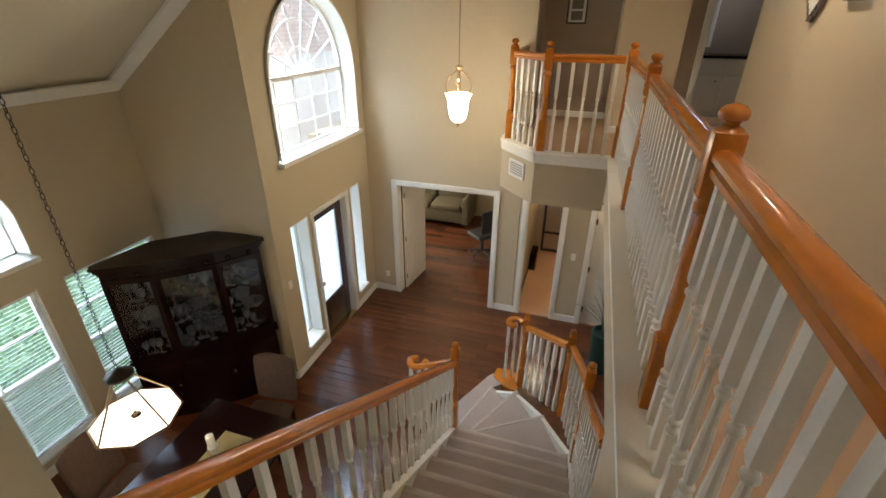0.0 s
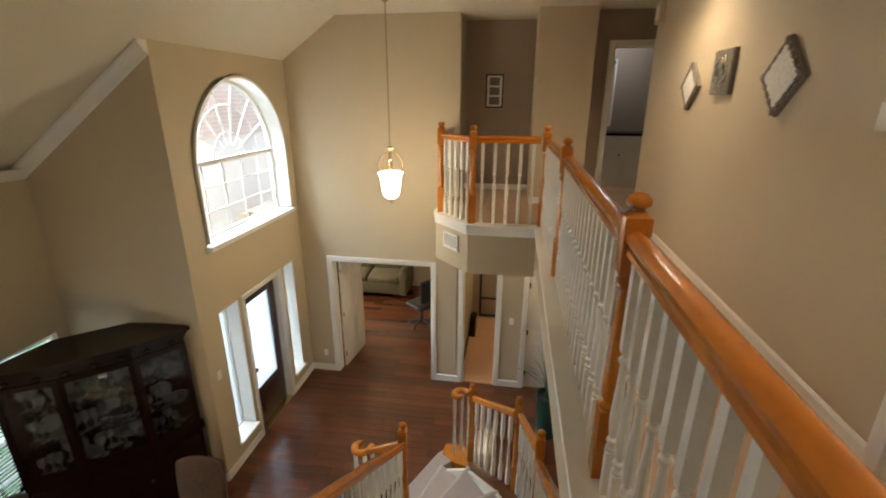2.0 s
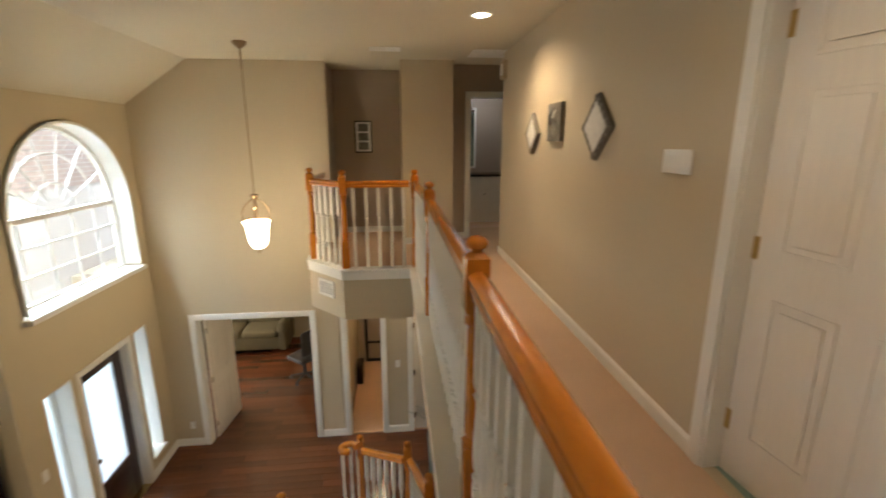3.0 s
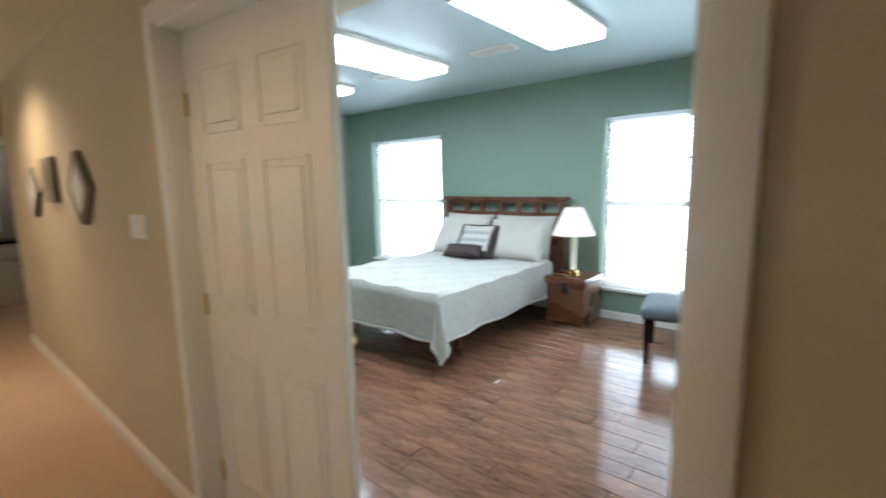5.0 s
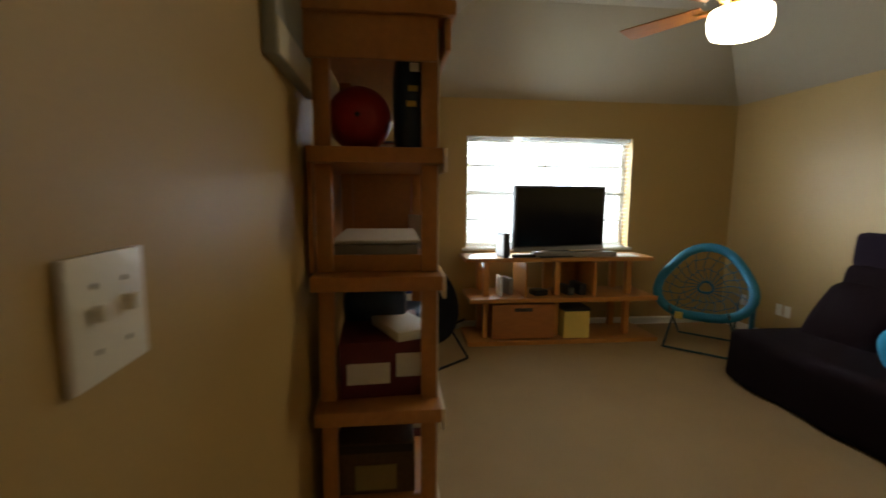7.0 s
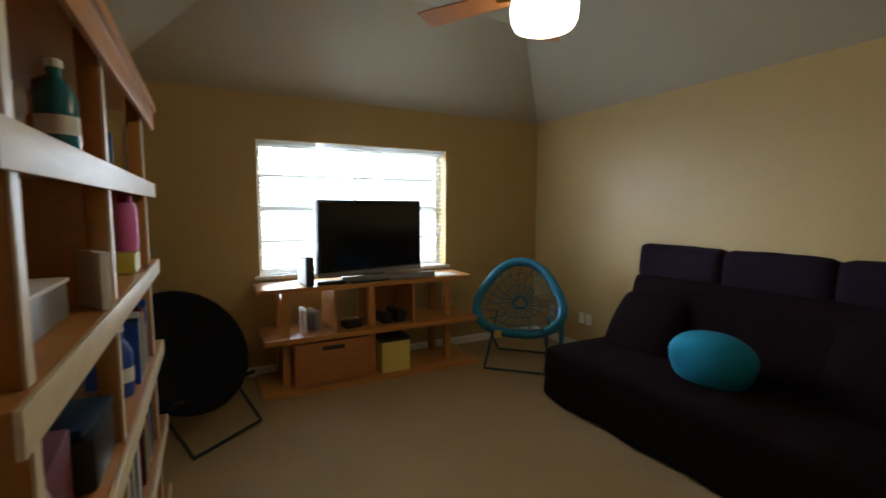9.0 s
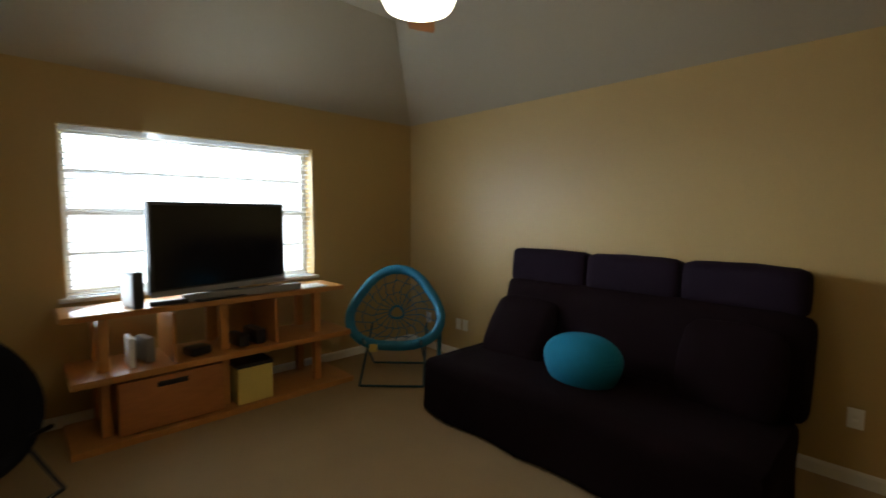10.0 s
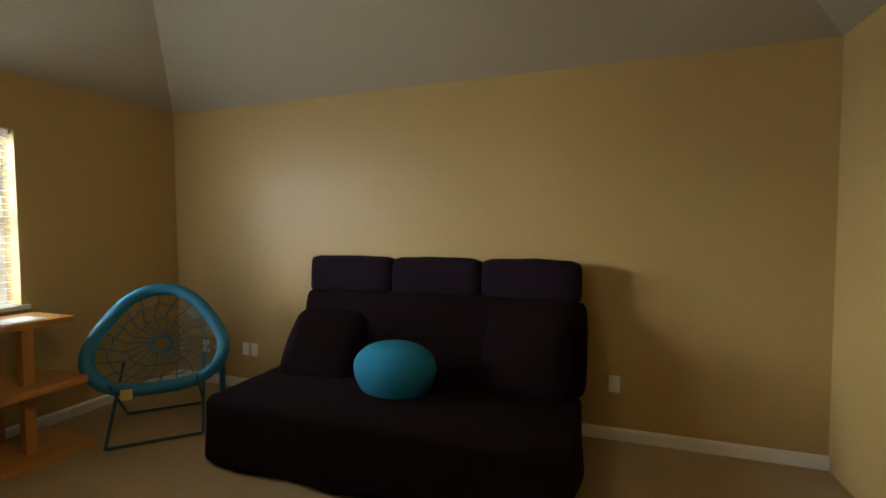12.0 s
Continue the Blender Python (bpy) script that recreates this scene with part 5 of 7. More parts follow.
for z in (0.912, 1.259, 1.609):
    for i in range(19):
        x = -0.62 + 1.24 * i / 18
        y = 0.10 + rr.uniform(-0.06, 0.10)
        kind = (i * 5 + int(z * 10)) % 7
        if kind in (0, 2, 3, 5):
            g = tagged(new("goblet", GOB), "cut crystal goblet on a cabinet shelf", "goblet", "crystal in the cabinet")
            g.matrix_basis = cabm @ Matrix.Translation((x, y, z)) @ Matrix.Scale(rr.uniform(1.0, 1.5), 4)
        elif kind == 1 and abs(x) < 0.55:
            g = tagged(new("plate", PLA), "clear cut glass plate standing on a cabinet shelf", "plate", "china in the cabinet")
            g.matrix_basis = cabm @ Matrix.Translation((x, 0.24, z + 0.115)) @ Matrix.Rotation(radians(78), 4, "X") @ Matrix.Scale(rr.uniform(0.8, 1.0), 4)
        else:
            g = tagged(new("crystal_bowl", BOWL), "cut crystal bowl on a cabinet shelf", "bowl", "crystal in the cabinet")
            g.matrix_basis = cabm @ Matrix.Translation((x, y, z)) @ Matrix.Scale(rr.uniform(0.9, 1.3), 4)

# ---------------- dining table, chairs ----------------
tb = thing("dining_table", "near-black polished wooden dining table", "table", Matrix.Translation((-2.90, 0.95, GF)))
part("tabletop", box(B(), -0.53, 0.53, -0.85, 0.95, 0.725, 0.765, bevel=0.012), M_darkwood, tb)
part("apron", box(B(), -0.44, 0.44, -0.77, 0.87, 0.64, 0.725), M_darkwood, tb, smooth=False)
for sx in (-0.40, 0.40):
    for sy in (-0.73, 0.83):
        part("leg", lathe(B(), [(0.03, 0), (0.04, 0.05), (0.03, 0.12), (0.045, 0.5), (0.05, 0.64)], 12, at=(sx, sy, 0)), M_darkwood, tb)
rn = thing("table_runner", "olive woven runner along the dining table", "table runner", Matrix.Translation((-2.86, 1.02, GF + 0.766)))
part("cloth", box(B(), -0.16, 0.16, -0.75, 0.55, 0, 0.004, bevel=0.001), M_runner, rn)
cs = thing("candlestick", "ivory pillar candle on a turned white candlestick", "candlestick", Matrix.Translation((-2.86, 1.27, GF + 0.771)))
part("stick", lathe(B(), [(0.055, 0), (0.055, 0.015), (0.025, 0.03), (0.03, 0.06), (0.018, 0.09), (0.028, 0.12), (0.018, 0.15), (0.045, 0.175), (0.045, 0.185)], 16), mat("aged white wood", (0.55, 0.50, 0.42), 0.5, vary=0.3, scale=30), cs)
part("candle", lathe(B(), [(0.034, 0.185), (0.034, 0.315), (0.028, 0.32), (0.01, 0.312)], 16), M_candle, cs)
part("wick", lathe(B(), [(0.002, 0.31), (0.002, 0.328)], 6), M_black, cs)


def dining_chair(m, label):
    top = thing("dining_chair", label, "chair", m, "dining chairs")
    soft = B()
    soft_box(soft, -0.24, 0.24, -0.23, 0.23, 0.42, 0.50, 0.035, 2, 0.01)
    part("seat", soft, M_patch, top)
    bk = B()
    soft_box(bk, -0.24, 0.24, -0.035, 0.035, 0.48, 1.04, 0.03, 3, 0.01, Matrix.Translation((0, 0.25, 0)) @ Matrix.Rotation(radians(-6), 4, "X"))
    for v in bk.verts:
        if v.co.z > 0.9:
            v.co.z += 0.05 * math.cos(v.co.x * 6.5) - 0.01
    part("backrest", bk, M_patch, top)
    for sx in (-0.2, 0.2):
        for sy in (-0.19, 0.22):
            part("leg", lathe(B(), [(0.016, 0), (0.024, 0.43)], 8, at=(sx, sy, 0)), M_darkwood, top)
    return top


dining_chair(Matrix.Translation((-2.97, 2.04, GF)) @ Matrix.Rotation(radians(8), 4, "Z"), "brown patterned upholstered dining chair at the table end")
dining_chair(Matrix.Translation((-3.62, 0.95, GF)) @ Matrix.Rotation(radians(98), 4, "Z"), "brown patterned upholstered dining chair beside the windows")

# ---------------- study, tiled room, bathroom ----------------
so = thing("sofa", "olive brown upholstered sofa with rolled arms in the study", "sofa", Matrix.Translation((-3.30, 9.0, GF)) @ Matrix.Diagonal((0.85, 1, 1, 1)))
bm = B(); soft_box(bm, -1.0, 1.0, -0.42, 0.42, 0.10, 0.42, 0.05); part("base", bm, M_sofa, so)
for x in (-0.45, 0.45):
    bm = B(); soft_box(bm, x - 0.42, x + 0.42, -0.45, 0.20, 0.40, 0.56, 0.05, 3, 0.015); part("seat_cushion", bm, M_sofa, so)
    bm = B(); soft_box(bm, x - 0.42, x + 0.42, 0.14, 0.36, 0.52, 0.95, 0.07, 3, 0.02); part("back_cushion", bm, M_sofa, so)
bm = B(); soft_box(bm, -1.0, 1.0, 0.28, 0.44, 0.3, 0.90, 0.06); part("back", bm, M_sofa, so)
for x in (-1.02, 1.02):
    part("arm", lathe(B(), [(0.10, -0.44), (0.13, -0.42), (0.13, 0.42), (0.10, 0.44)], 16, m=Matrix.Translation((x, 0, 0.60)) @ Matrix.Rotation(radians(-90), 4, "X")), M_sofa, so)
    bm = B(); soft_box(bm, x - 0.10, x + 0.10, -0.42, 0.42, 0.08, 0.60, 0.04); part("arm_front", bm, M_sofa, so)
oc = thing("office_chair", "black swivel office chair in the study", "office chair", Matrix.Translation((-1.75, 7.45, GF)) @ Matrix.Rotation(radians(-40), 4, "Z"))
bm = B(); soft_box(bm, -0.24, 0.24, -0.24, 0.24, 0.44, 0.53, 0.04); part("seat", bm, M_black, oc)
bm = B(); soft_box(bm, 0.20, 0.28, -0.22, 0.22, 0.60, 1.08, 0.035); part("backrest", bm, M_black, oc)
part("column", lathe(B(), [(0.03, 0.1), (0.03, 0.45)], 10), M_black, oc)
for k in range(5):
    a = 2 * math.pi * k / 5
    part("leg", tube(B(), [(0, 0, 0.12), (0.28 * math.cos(a), 0.28 * math.sin(a), 0.07)], 0.018, 8), M_black, oc)
    part("castor", lathe(B(), [(0.028, -0.014), (0.028, 0.014)], 12, m=Matrix.Translation((0.28 * math.cos(a), 0.28 * math.sin(a), 0.028)) @ Matrix.Rotation(radians(90), 4, "X")), M_black, oc)
dk = thing("desk", "dark wooden desk in the study", "desk", Matrix.Translation((-1.08, 7.75, GF)))
part("desktop", box(B(), -0.16, 0.16, -0.55, 0.65, 0.72, 0.75, bevel=0.004), M_darkwood, dk)
for y in (-0.52, 0.60):
    part("side_panel", box(B(), -0.15, 0.15, y - 0.015, y + 0.015, 0, 0.72), M_darkwood, dk, smooth=False)
stand = thing("side_stand", "low dark wooden stand against the tiled room wall", "side stand", Matrix.Translation((-0.66, 7.3, GF)))
part("body", box(B(), -0.06, 0.06, -0.2, 0.2, 0.004, 0.36, bevel=0.01), M_darkwood, stand)
frm = thing("doorway_frame", "dark framed glass door in the tiled room", "door", Matrix.Translation((-0.30, 8.045, GF)), kind="structure")
for q in ((-0.30, -0.25, 0.005, 2.05), (0.25, 0.30, 0.005, 2.05), (-0.25, 0.25, 0.005, 0.06), (-0.25, 0.25, 2.0, 2.05), (-0.25, 0.25, 0.42, 0.46)):
    part("frame_bar", box(B(), q[0], q[1], -0.03, 0, q[2], q[3]), M_black, frm, smooth=False)

vb = thing("bathroom_vanity", "white bathroom vanity cabinet with dark top", "vanity", Matrix.Translation((1.35, 7.22, 0)))
part("cabinet_body", box(B(), -0.55, 0.85, -0.26, 0.27, 0.0, 0.80), M_white, vb, smooth=False)
for i in range(3):
    x = -0.52 + i * 0.46
    d = part("cabinet_door", box(B(), x, x + 0.42, -0.28, -0.262, 0.10, 0.56, bevel=0.006), M_white, vb)
    part("drawer_front", box(B(), x, x + 0.42, -0.28, -0.262, 0.60, 0.76, bevel=0.006), M_white, vb)
    part("knob", lathe(B(), [(0.006, 0), (0.013, 0.015), (0.004, 0.022)], 8, m=Matrix.Translation((x + 0.36, -0.28, 0.5)) @ Matrix.Rotation(radians(90), 4, "X")), M_steel, d)
part("countertop", box(B(), -0.57, 0.87, -0.29, 0.27, 0.80, 0.84, bevel=0.006), M_darkwood, vb)
mi = thing("bathroom_mirror", "tall framed mirror above the vanity", "mirror", Matrix.Translation((1.25, 7.499, 0)))
part("mirror_glass", box(B(), -0.38, 0.30, -0.012, -0.004, 0.95, 1.95), M_mirror, mi, smooth=False)
part("frame", box(B(), -0.41, 0.33, -0.008, 0, 0.92, 1.98), M_white, mi, smooth=False)
# unseen bulb with no fixture, added to brighten the vanity
bulb("fill_bathroom", (1.5, 6.9, 2.2), 7, (0.9, 0.95, 1.0), 0.1)

pl = thing("potted_plant", "green spiky plant in a tall dark green planter by the stairs", "plant", Matrix.Translation((0.62, 4.55, GF)))
part("planter", lathe(B(), [(0.11, 0), (0.14, 0.02), (0.17, 0.62), (0.18, 0.66), (0.16, 0.66), (0.15, 0.60)], 18), mat("dark green glazed pot", (0.015, 0.06, 0.045), 0.3, vary=0.2, bump=0.05), pl)
rp = random.Random(9)
lf = B()
for i in range(46):
    a, lean, L = rp.uniform(0, 6.28), rp.uniform(0.05, 0.45), rp.uniform(0.55, 0.95)
    w = rp.uniform(0.012, 0.02)
    side = Vector((-math.sin(a), math.cos(a), 0)) * w
    prev = None
    for k in range(6):
        t = k / 5
        c = Vector((math.cos(a) * (0.03 + lean * t * t), math.sin(a) * (0.03 + lean * t * t), 0.60 + L * t * (1 - 0.25 * lean * t)))
        s = side * (1 - t * 0.92)
        cur = (lf.verts.new(c - s), lf.verts.new(c + Vector((0, 0, 0.006))), lf.verts.new(c + s))
        if prev:
            lf.faces.new((prev[0], prev[1], cur[1], cur[0])), lf.faces.new((prev[1], prev[2], cur[2], cur[1]))
        prev = cur
part("leaves", lf, M_leaf, pl)

# ---------------- bedroom ----------------
bed = thing("bed", "queen bed with a white quilt and cherry wood headboard", "bed", Matrix.Translation((0, 0, 0)))
hd = part("headboard", box(B(), 5.32, 5.38, 0.94, 1.01, 0, 1.26, bevel=0.006), M_cherry, bed, "cherry wood mission headboard")
part("headboard_post", box(B(), 5.32, 5.38, 2.53, 2.60, 0, 1.26, bevel=0.006), M_cherry, hd)
part("cap_rail", box(B(), 5.30, 5.40, 0.91, 2.63, 1.26, 1.30, bevel=0.008), M_cherry, hd)
part("upper_rail", box(B(), 5.33, 5.37, 1.01, 2.53, 1.225, 1.26), M_cherry, hd, smooth=False)
part("lower_panel", box(B(), 5.335, 5.365, 1.01, 2.53, 0.35, 1.12), M_cherry, hd, smooth=False)
for k in range(1, 6):
    y = 1.01 + 1.52 * k / 6
    part("headboard_slat", box(B(), 5.338, 5.362, y - 0.035, y + 0.035, 1.12, 1.225), M_cherry, hd, smooth=False)
part("bed_rail", box(B(), 3.28, 5.32, 1.02, 1.05, 0.22, 0.38), M_cherry, bed, smooth=False)
part("bed_rail", box(B(), 3.28, 5.32, 2.49, 2.52, 0.22, 0.38), M_cherry, bed, smooth=False)
for x, y in ((3.62, 1.10), (3.62, 2.44)):
    part("leg", lathe(B(), [(0.02, 0), (0.03, 0.04), (0.03, 0.30)], 10, at=(x, y, 0)), M_cherry, bed)
bm = B(); soft_box(bm, 3.28, 5.31, 1.03, 2.51, 0.30, 0.60, 0.06); part("mattress", bm, M_pillow, bed)
# quilt: a draped sheet with straight hanging sides and a cone of cloth at each free corner
qb = B()
nx, ny = 72, 80
Lx, Ly = 2.23, 2.26
grid = []
for i in range(nx + 1):
    row = []
    for j in range(ny + 1):
        u, v = i / nx * Lx, (j / ny - 0.5) * Ly
        x = 5.12 - u
        over_x, over_y = max(0.0, 3.26 - x), max(0.0, abs(v) - 0.76)
        sgn = 1 if v > 0 else -1
        d = math.hypot(over_x, over_y)
        puff = 0.009 * math.sin(u * 15) * math.sin(v * 15) + 0.012 * noise.noise(Vector((u * 3.5, v * 3.5, 0)))
        if d == 0:
            row.append(qb.verts.new((x, 1.77 + v, 0.632 + puff)))
            continue
        phi = math.atan2(over_y, over_x)
        both = math.sin(2 * phi)
        fold = 0.05 * d * math.sin((u * 8 if over_y > over_x else v * 8) + 1.5 * noise.noise(Vector((u * 1.5, v * 1.5, 2)))) + 0.09 * d * both * math.sin(phi * 7)
        out = 0.025 + (0.10 + 0.28 * both) * d + fold
        drop = 0.015 + d * 0.93
        px = 3.26 - out * math.cos(phi) if over_x > 0 else x
        py = 1.77 + (v if over_y == 0 else sgn * (0.76 + out * math.sin(phi)))
        row.append(qb.verts.new((px, py, max(0.632 + puff * 0.5 - drop, 0.05))))
    grid.append(row)
for i in range(nx):
    for j in range(ny):
        qb.faces.new((grid[i][j], grid[i + 1][j], grid[i + 1][j + 1], grid[i][j + 1]))
hem_line = [grid[i][0].co.copy() for i in range(4, nx)] + [v.co.copy() for v in grid[nx]] + [grid[i][ny].co.copy() for i in range(nx - 1, 3, -1)]
qo = part("quilt", qb, M_quilt, bed, "white quilted coverlet hanging over the bed's sides")
sm = qo.modifiers.new("thickness", "SOLIDIFY")
sm.thickness = 0.018
part("hem", tube(B(), hem_line, 0.011, 6), M_pillow, qo, "cream bound hem")


def pillow_mesh(bm, w, h, t, y0=0.0, n=18):
    """A stuffed cloth pillow: full in the middle, thin at the seam, with drawn-out corners."""
    sides = []
    for sy in (-1, 1):
        g = []
        for i in range(n + 1):
            a = -1 + 2 * i / n
            g.append([])
            for j in range(n + 1):
                b = -1 + 2 * j / n
                full = ((1 - a ** 4) * (1 - b ** 4)) ** 0.55
                k = 1 - 0.055 * ((1 - a * a) * b * b + (1 - b * b) * a * a)
                crease = 0.006 * noise.noise(Vector((a * 2.5, b * 2.5, w * 9 + sy)))
                g[-1].append(bm.verts.new((a * k * w / 2, y0 + sy * (0.004 + full * (t / 2 + crease)), b * k * h / 2)))
        for i in range(n):
            for j in range(n):
                bm.faces.new((g[i][j], g[i + 1][j], g[i + 1][j + 1], g[i][j + 1]))
        sides.append(g)
    ring = [(i, 0) for i in range(n)] + [(n, j) for j in range(n)] + [(i, n) for i in range(n, 0, -1)] + [(0, j) for j in range(n, 0, -1)]
    p, q = sides
    for (i, j), (k, l) in zip(ring, ring[1:] + ring[:1]):
        bm.faces.new((p[i][j], p[k][l], q[k][l], q[i][j]))
    return bm


def pillow(m, w, h, t, material, label, name="pillow"):
    ob = new(name, mesh_of(name, pillow_mesh(B(), w, h, t), material))
    ob.matrix_basis = m
    return tagged(ob, label, "pillow", "bed pillows")


def lean(x, y, z, tilt, turn=0):
    return Matrix.Translation((x, y, z)) @ Matrix.Rotation(radians(-90 + turn), 4, "Z") @ Matrix.Rotation(radians(tilt), 4, "X")


for x, z, tilt in ((5.20, 0.86, -24), (5.06, 0.83, -34)):
    for y, turn in ((1.39, 3), (2.17, -2)):
        pillow(lean(x, y, z, tilt, turn), 0.74, 0.50, 0.17, M_pillow, "cream bed pillow leaning on the headboard")
bp = thing("bordered_cushion", "white striped square cushion with a dark brown border on the bed", "pillow", lean(4.90, 1.80, 0.81, -42, 8), "bed pillows")
part("border", pillow_mesh(B(), 0.52, 0.46, 0.13), M_brownpillow, bp, "dark brown satin border")
part("centre_panel", pillow_mesh(B(), 0.38, 0.34, 0.05, -0.058), M_pillow, bp, "white centre panel")
for k in (-0.07, 0.03):
    part("stripe", box(B(), -0.165, 0.165, -0.091, -0.082, k, k + 0.045, bevel=0.003), mat("pale grey satin", (0.30, 0.31, 0.31), 0.5, vary=0.1), bp, "pale grey stripe")
pillow(lean(4.70, 1.86, 0.715, -48, 8), 0.46, 0.17, 0.10, M_brownpillow, "dark brown oblong cushion on the bed")

nt = thing("nightstand_chest", "cherry wood chest nightstand with a black latch", "nightstand", Matrix.Translation((5.15, 0.74, 0)))
part("body", box(B(), -0.22, 0.22, -0.21, 0.20, 0.03, 0.42, bevel=0.006), M_cherry, nt)
part("lid", box(B(), -0.235, 0.225, -0.225, 0.215, 0.42, 0.50, bevel=0.008), M_cherry, nt)
part("latch", box(B(), -0.242, -0.22, -0.03, 0.03, 0.34, 0.46, bevel=0.003), M_black, nt, "black metal latch")
for x in (-0.19, 0.19):
    for y in (-0.18, 0.17):
        part("foot", box(B(), x - 0.025, x + 0.025, y - 0.025, y + 0.025, 0, 0.03), M_cherry, nt, smooth=False)
tl = thing("table_lamp", "brass and crystal table lamp with a cream bell shade", "table lamp", Matrix.Translation((5.12, 0.74, 0.50)))
part("foot", lathe(B(), [(0.08, 0), (0.08, 0.015), (0.06, 0.025), (0.06, 0.05), (0.04, 0.06)], 6), M_brass, tl)
part("column", lathe(B(), [(0.032, 0.06), (0.028, 0.10), (0.03, 0.18), (0.04, 0.36), (0.025, 0.40), (0.008, 0.42), (0.008, 0.50)], 6), mat("pale ceramic column", (0.7, 0.66, 0.52), 0.2, vary=0.05), tl)
sh = part("shade", lathe(B(), [(0.215, 0.42), (0.18, 0.50), (0.13, 0.62), (0.09, 0.70), (0.086, 0.70), (0.126, 0.62), (0.176, 0.50), (0.211, 0.42)], 24), M_shade, tl, "cream pleated bell shade")
part("finial", lathe(B(), [(0.004, 0.69), (0.012, 0.715), (0.008, 0.73), (0.003, 0.74)], 10), M_brass, tl)

be = thing("upholstered_bench", "grey upholstered chair with dark legs near the window", "chair", Matrix.Translation((4.72, -0.50, 0)) @ Matrix.Rotation(radians(10), 4, "Z"))
bm = B(); soft_box(bm, -0.30, 0.30, -0.40, 0.40, 0.36, 0.47, 0.04, 3, 0.012); part("seat", bm, mat("grey blue upholstery", (0.10, 0.12, 0.13), 0.8, vary=0.15, bump=0.3), be)
for x in (-0.26, 0.26):
    for y in (-0.35, 0.35):
        part("leg", lathe(B(), [(0.018, 0), (0.028, 0.37)], 8, at=(x, y, 0)), M_darkwood, be)
bm = B(); soft_box(bm, -0.28, 0.28, -0.44, -0.38, 0.46, 0.92, 0.03, 3); part("backrest", bm, mat("pale grey upholstery", (0.35, 0.38, 0.42), 0.8, vary=0.1, bump=0.3), be)

for y in (0.30, 1.75, 3.08):
    fl = thing("ceiling_light", "lit fluorescent ceiling light with a white diffuser", "ceiling light", Matrix.Translation((3.45, y, 2.56)), "bedroom ceiling lights")
    part("housing", box(B(), -0.64, 0.64, -0.235, 0.235, -0.035, 0.0), M_white, fl, smooth=False)
    part("diffuser", box(B(), -0.62, 0.62, -0.205, 0.205, -0.095, -0.036, bevel=0.02), M_tube, fl, "lit acrylic diffuser")
    part("end_cap", box(B(), -0.645, -0.615, -0.22, 0.22, -0.085, -0.0355, bevel=0.004), M_white, fl)
    part("end_cap", box(B(), 0.615, 0.645, -0.22, 0.22, -0.085, -0.0355, bevel=0.004), M_white, fl)
    area("fluorescent_light", (3.45, y, 2.44), (3.45, y + 0.0001, 0), 1.2, 0.4, 16, (0.88, 0.96, 1.0))
cr2 = thing("storage_crate", "dark red slatted crate beyond the bed", "crate", Matrix.Translation((3.35, 3.35, 0)))
for i in range(4):
    part("crate_slat", box(B(), -0.18, 0.18, -0.20, 0.20, 0.10 + i * 0.16, 0.21 + i * 0.16, bevel=0.004), M_cherry, cr2)
part("crate_post", box(B(), -0.17, 0.17, -0.19, 0.19, 0, 0.72), mat("pale inner panel", (0.6, 0.58, 0.55), 0.6), cr2, smooth=False)

# ---------------- game room ----------------
# bookshelf of stacked pine boards on short posts
SXA, SXB, SYF, SYB = 2.49, 4.46, -1.695, -1.30
bs = thing("bookshelf", "tall golden pine bookshelf crowded with toys and books", "bookshelf")
LEV = [0.04, 0.43, 0.835, 1.26, 1.642]
TOP = 2.0
for i, z in enumerate(LEV):
    part("shelf_board", box(B(), SXA, SXB, SYF, SYB, z - 0.045, z - 0.0, bevel=0.004), M_pine, bs)
    # board fronts lightened by colour where daylight glares on them
    part("front_edge", box(B(), SXA, SXB, SYF - 0.012, SYF - 0.0005, z - 0.07, z + 0.0, bevel=0.003), M_pineglare, bs, "pine edge strip paled for daylight glare")
tbd = part("top_board", box(B(), SXA - 0.03, SXB + 0.03, SYF - 0.03, SYB, TOP, TOP + 0.04, bevel=0.004), M_pine, bs)
part("top_fascia", box(B(), SXA - 0.01, SXB + 0.01, SYF - 0.018, SYF - 0.0005, TOP - 0.09, TOP - 0.0005, bevel=0.004), M_pine, bs)
part("top_end_fascia", box(B(), SXA - 0.015, SXA + 0.005, SYF + 0.02, SYB, TOP - 0.12, TOP - 0.0005, bevel=0.004), M_pine, bs)
XS = [SXA + 0.10, SXA + 0.82, SXA + 1.69]
for z0, z1 in zip(LEV, LEV[1:] + [TOP + 0.045]):
    for x in XS:
        for y in (SYF + 0.035, SYB - 0.035):
            part("post", box(B(), x - 0.018, x + 0.018, y - 0.025, y + 0.025, z0 + 0.001, z1 - 0.046, bevel=0.003), M_pine, bs)
        # thin strip added on the post front to paint the glare
        part("post_edge", box(B(), x - 0.017, x + 0.017, SYF + 0.004, SYF + 0.0095, z0 + 0.001, z1 - 0.046), M_pineglare, bs, "post face paled for daylight glare", smooth=False)
    if z0 not in (LEV[2], LEV[4]):
        part("end_rail", box(B(), XS[0] - 0.012, XS[0] + 0.012, SYF + 0.06, SYB - 0.06, z0 + 0.001, z0 + 0.055, bevel=0.003), M_pine, bs)
for x in (XS[1], XS[2]):
    part("divider", box(B(), x - 0.009, x + 0.009, SYF + 0.062, SYB - 0.062, LEV[3] + 0.001, LEV[4] - 0.046), M_pine, bs, smooth=False)
part("back_board", box(B(), SXA + 0.08, SXB - 0.05, SYB + 0.0, SYB + 0.012, LEV[3], LEV[4]), M_pine, bs, smooth=False)


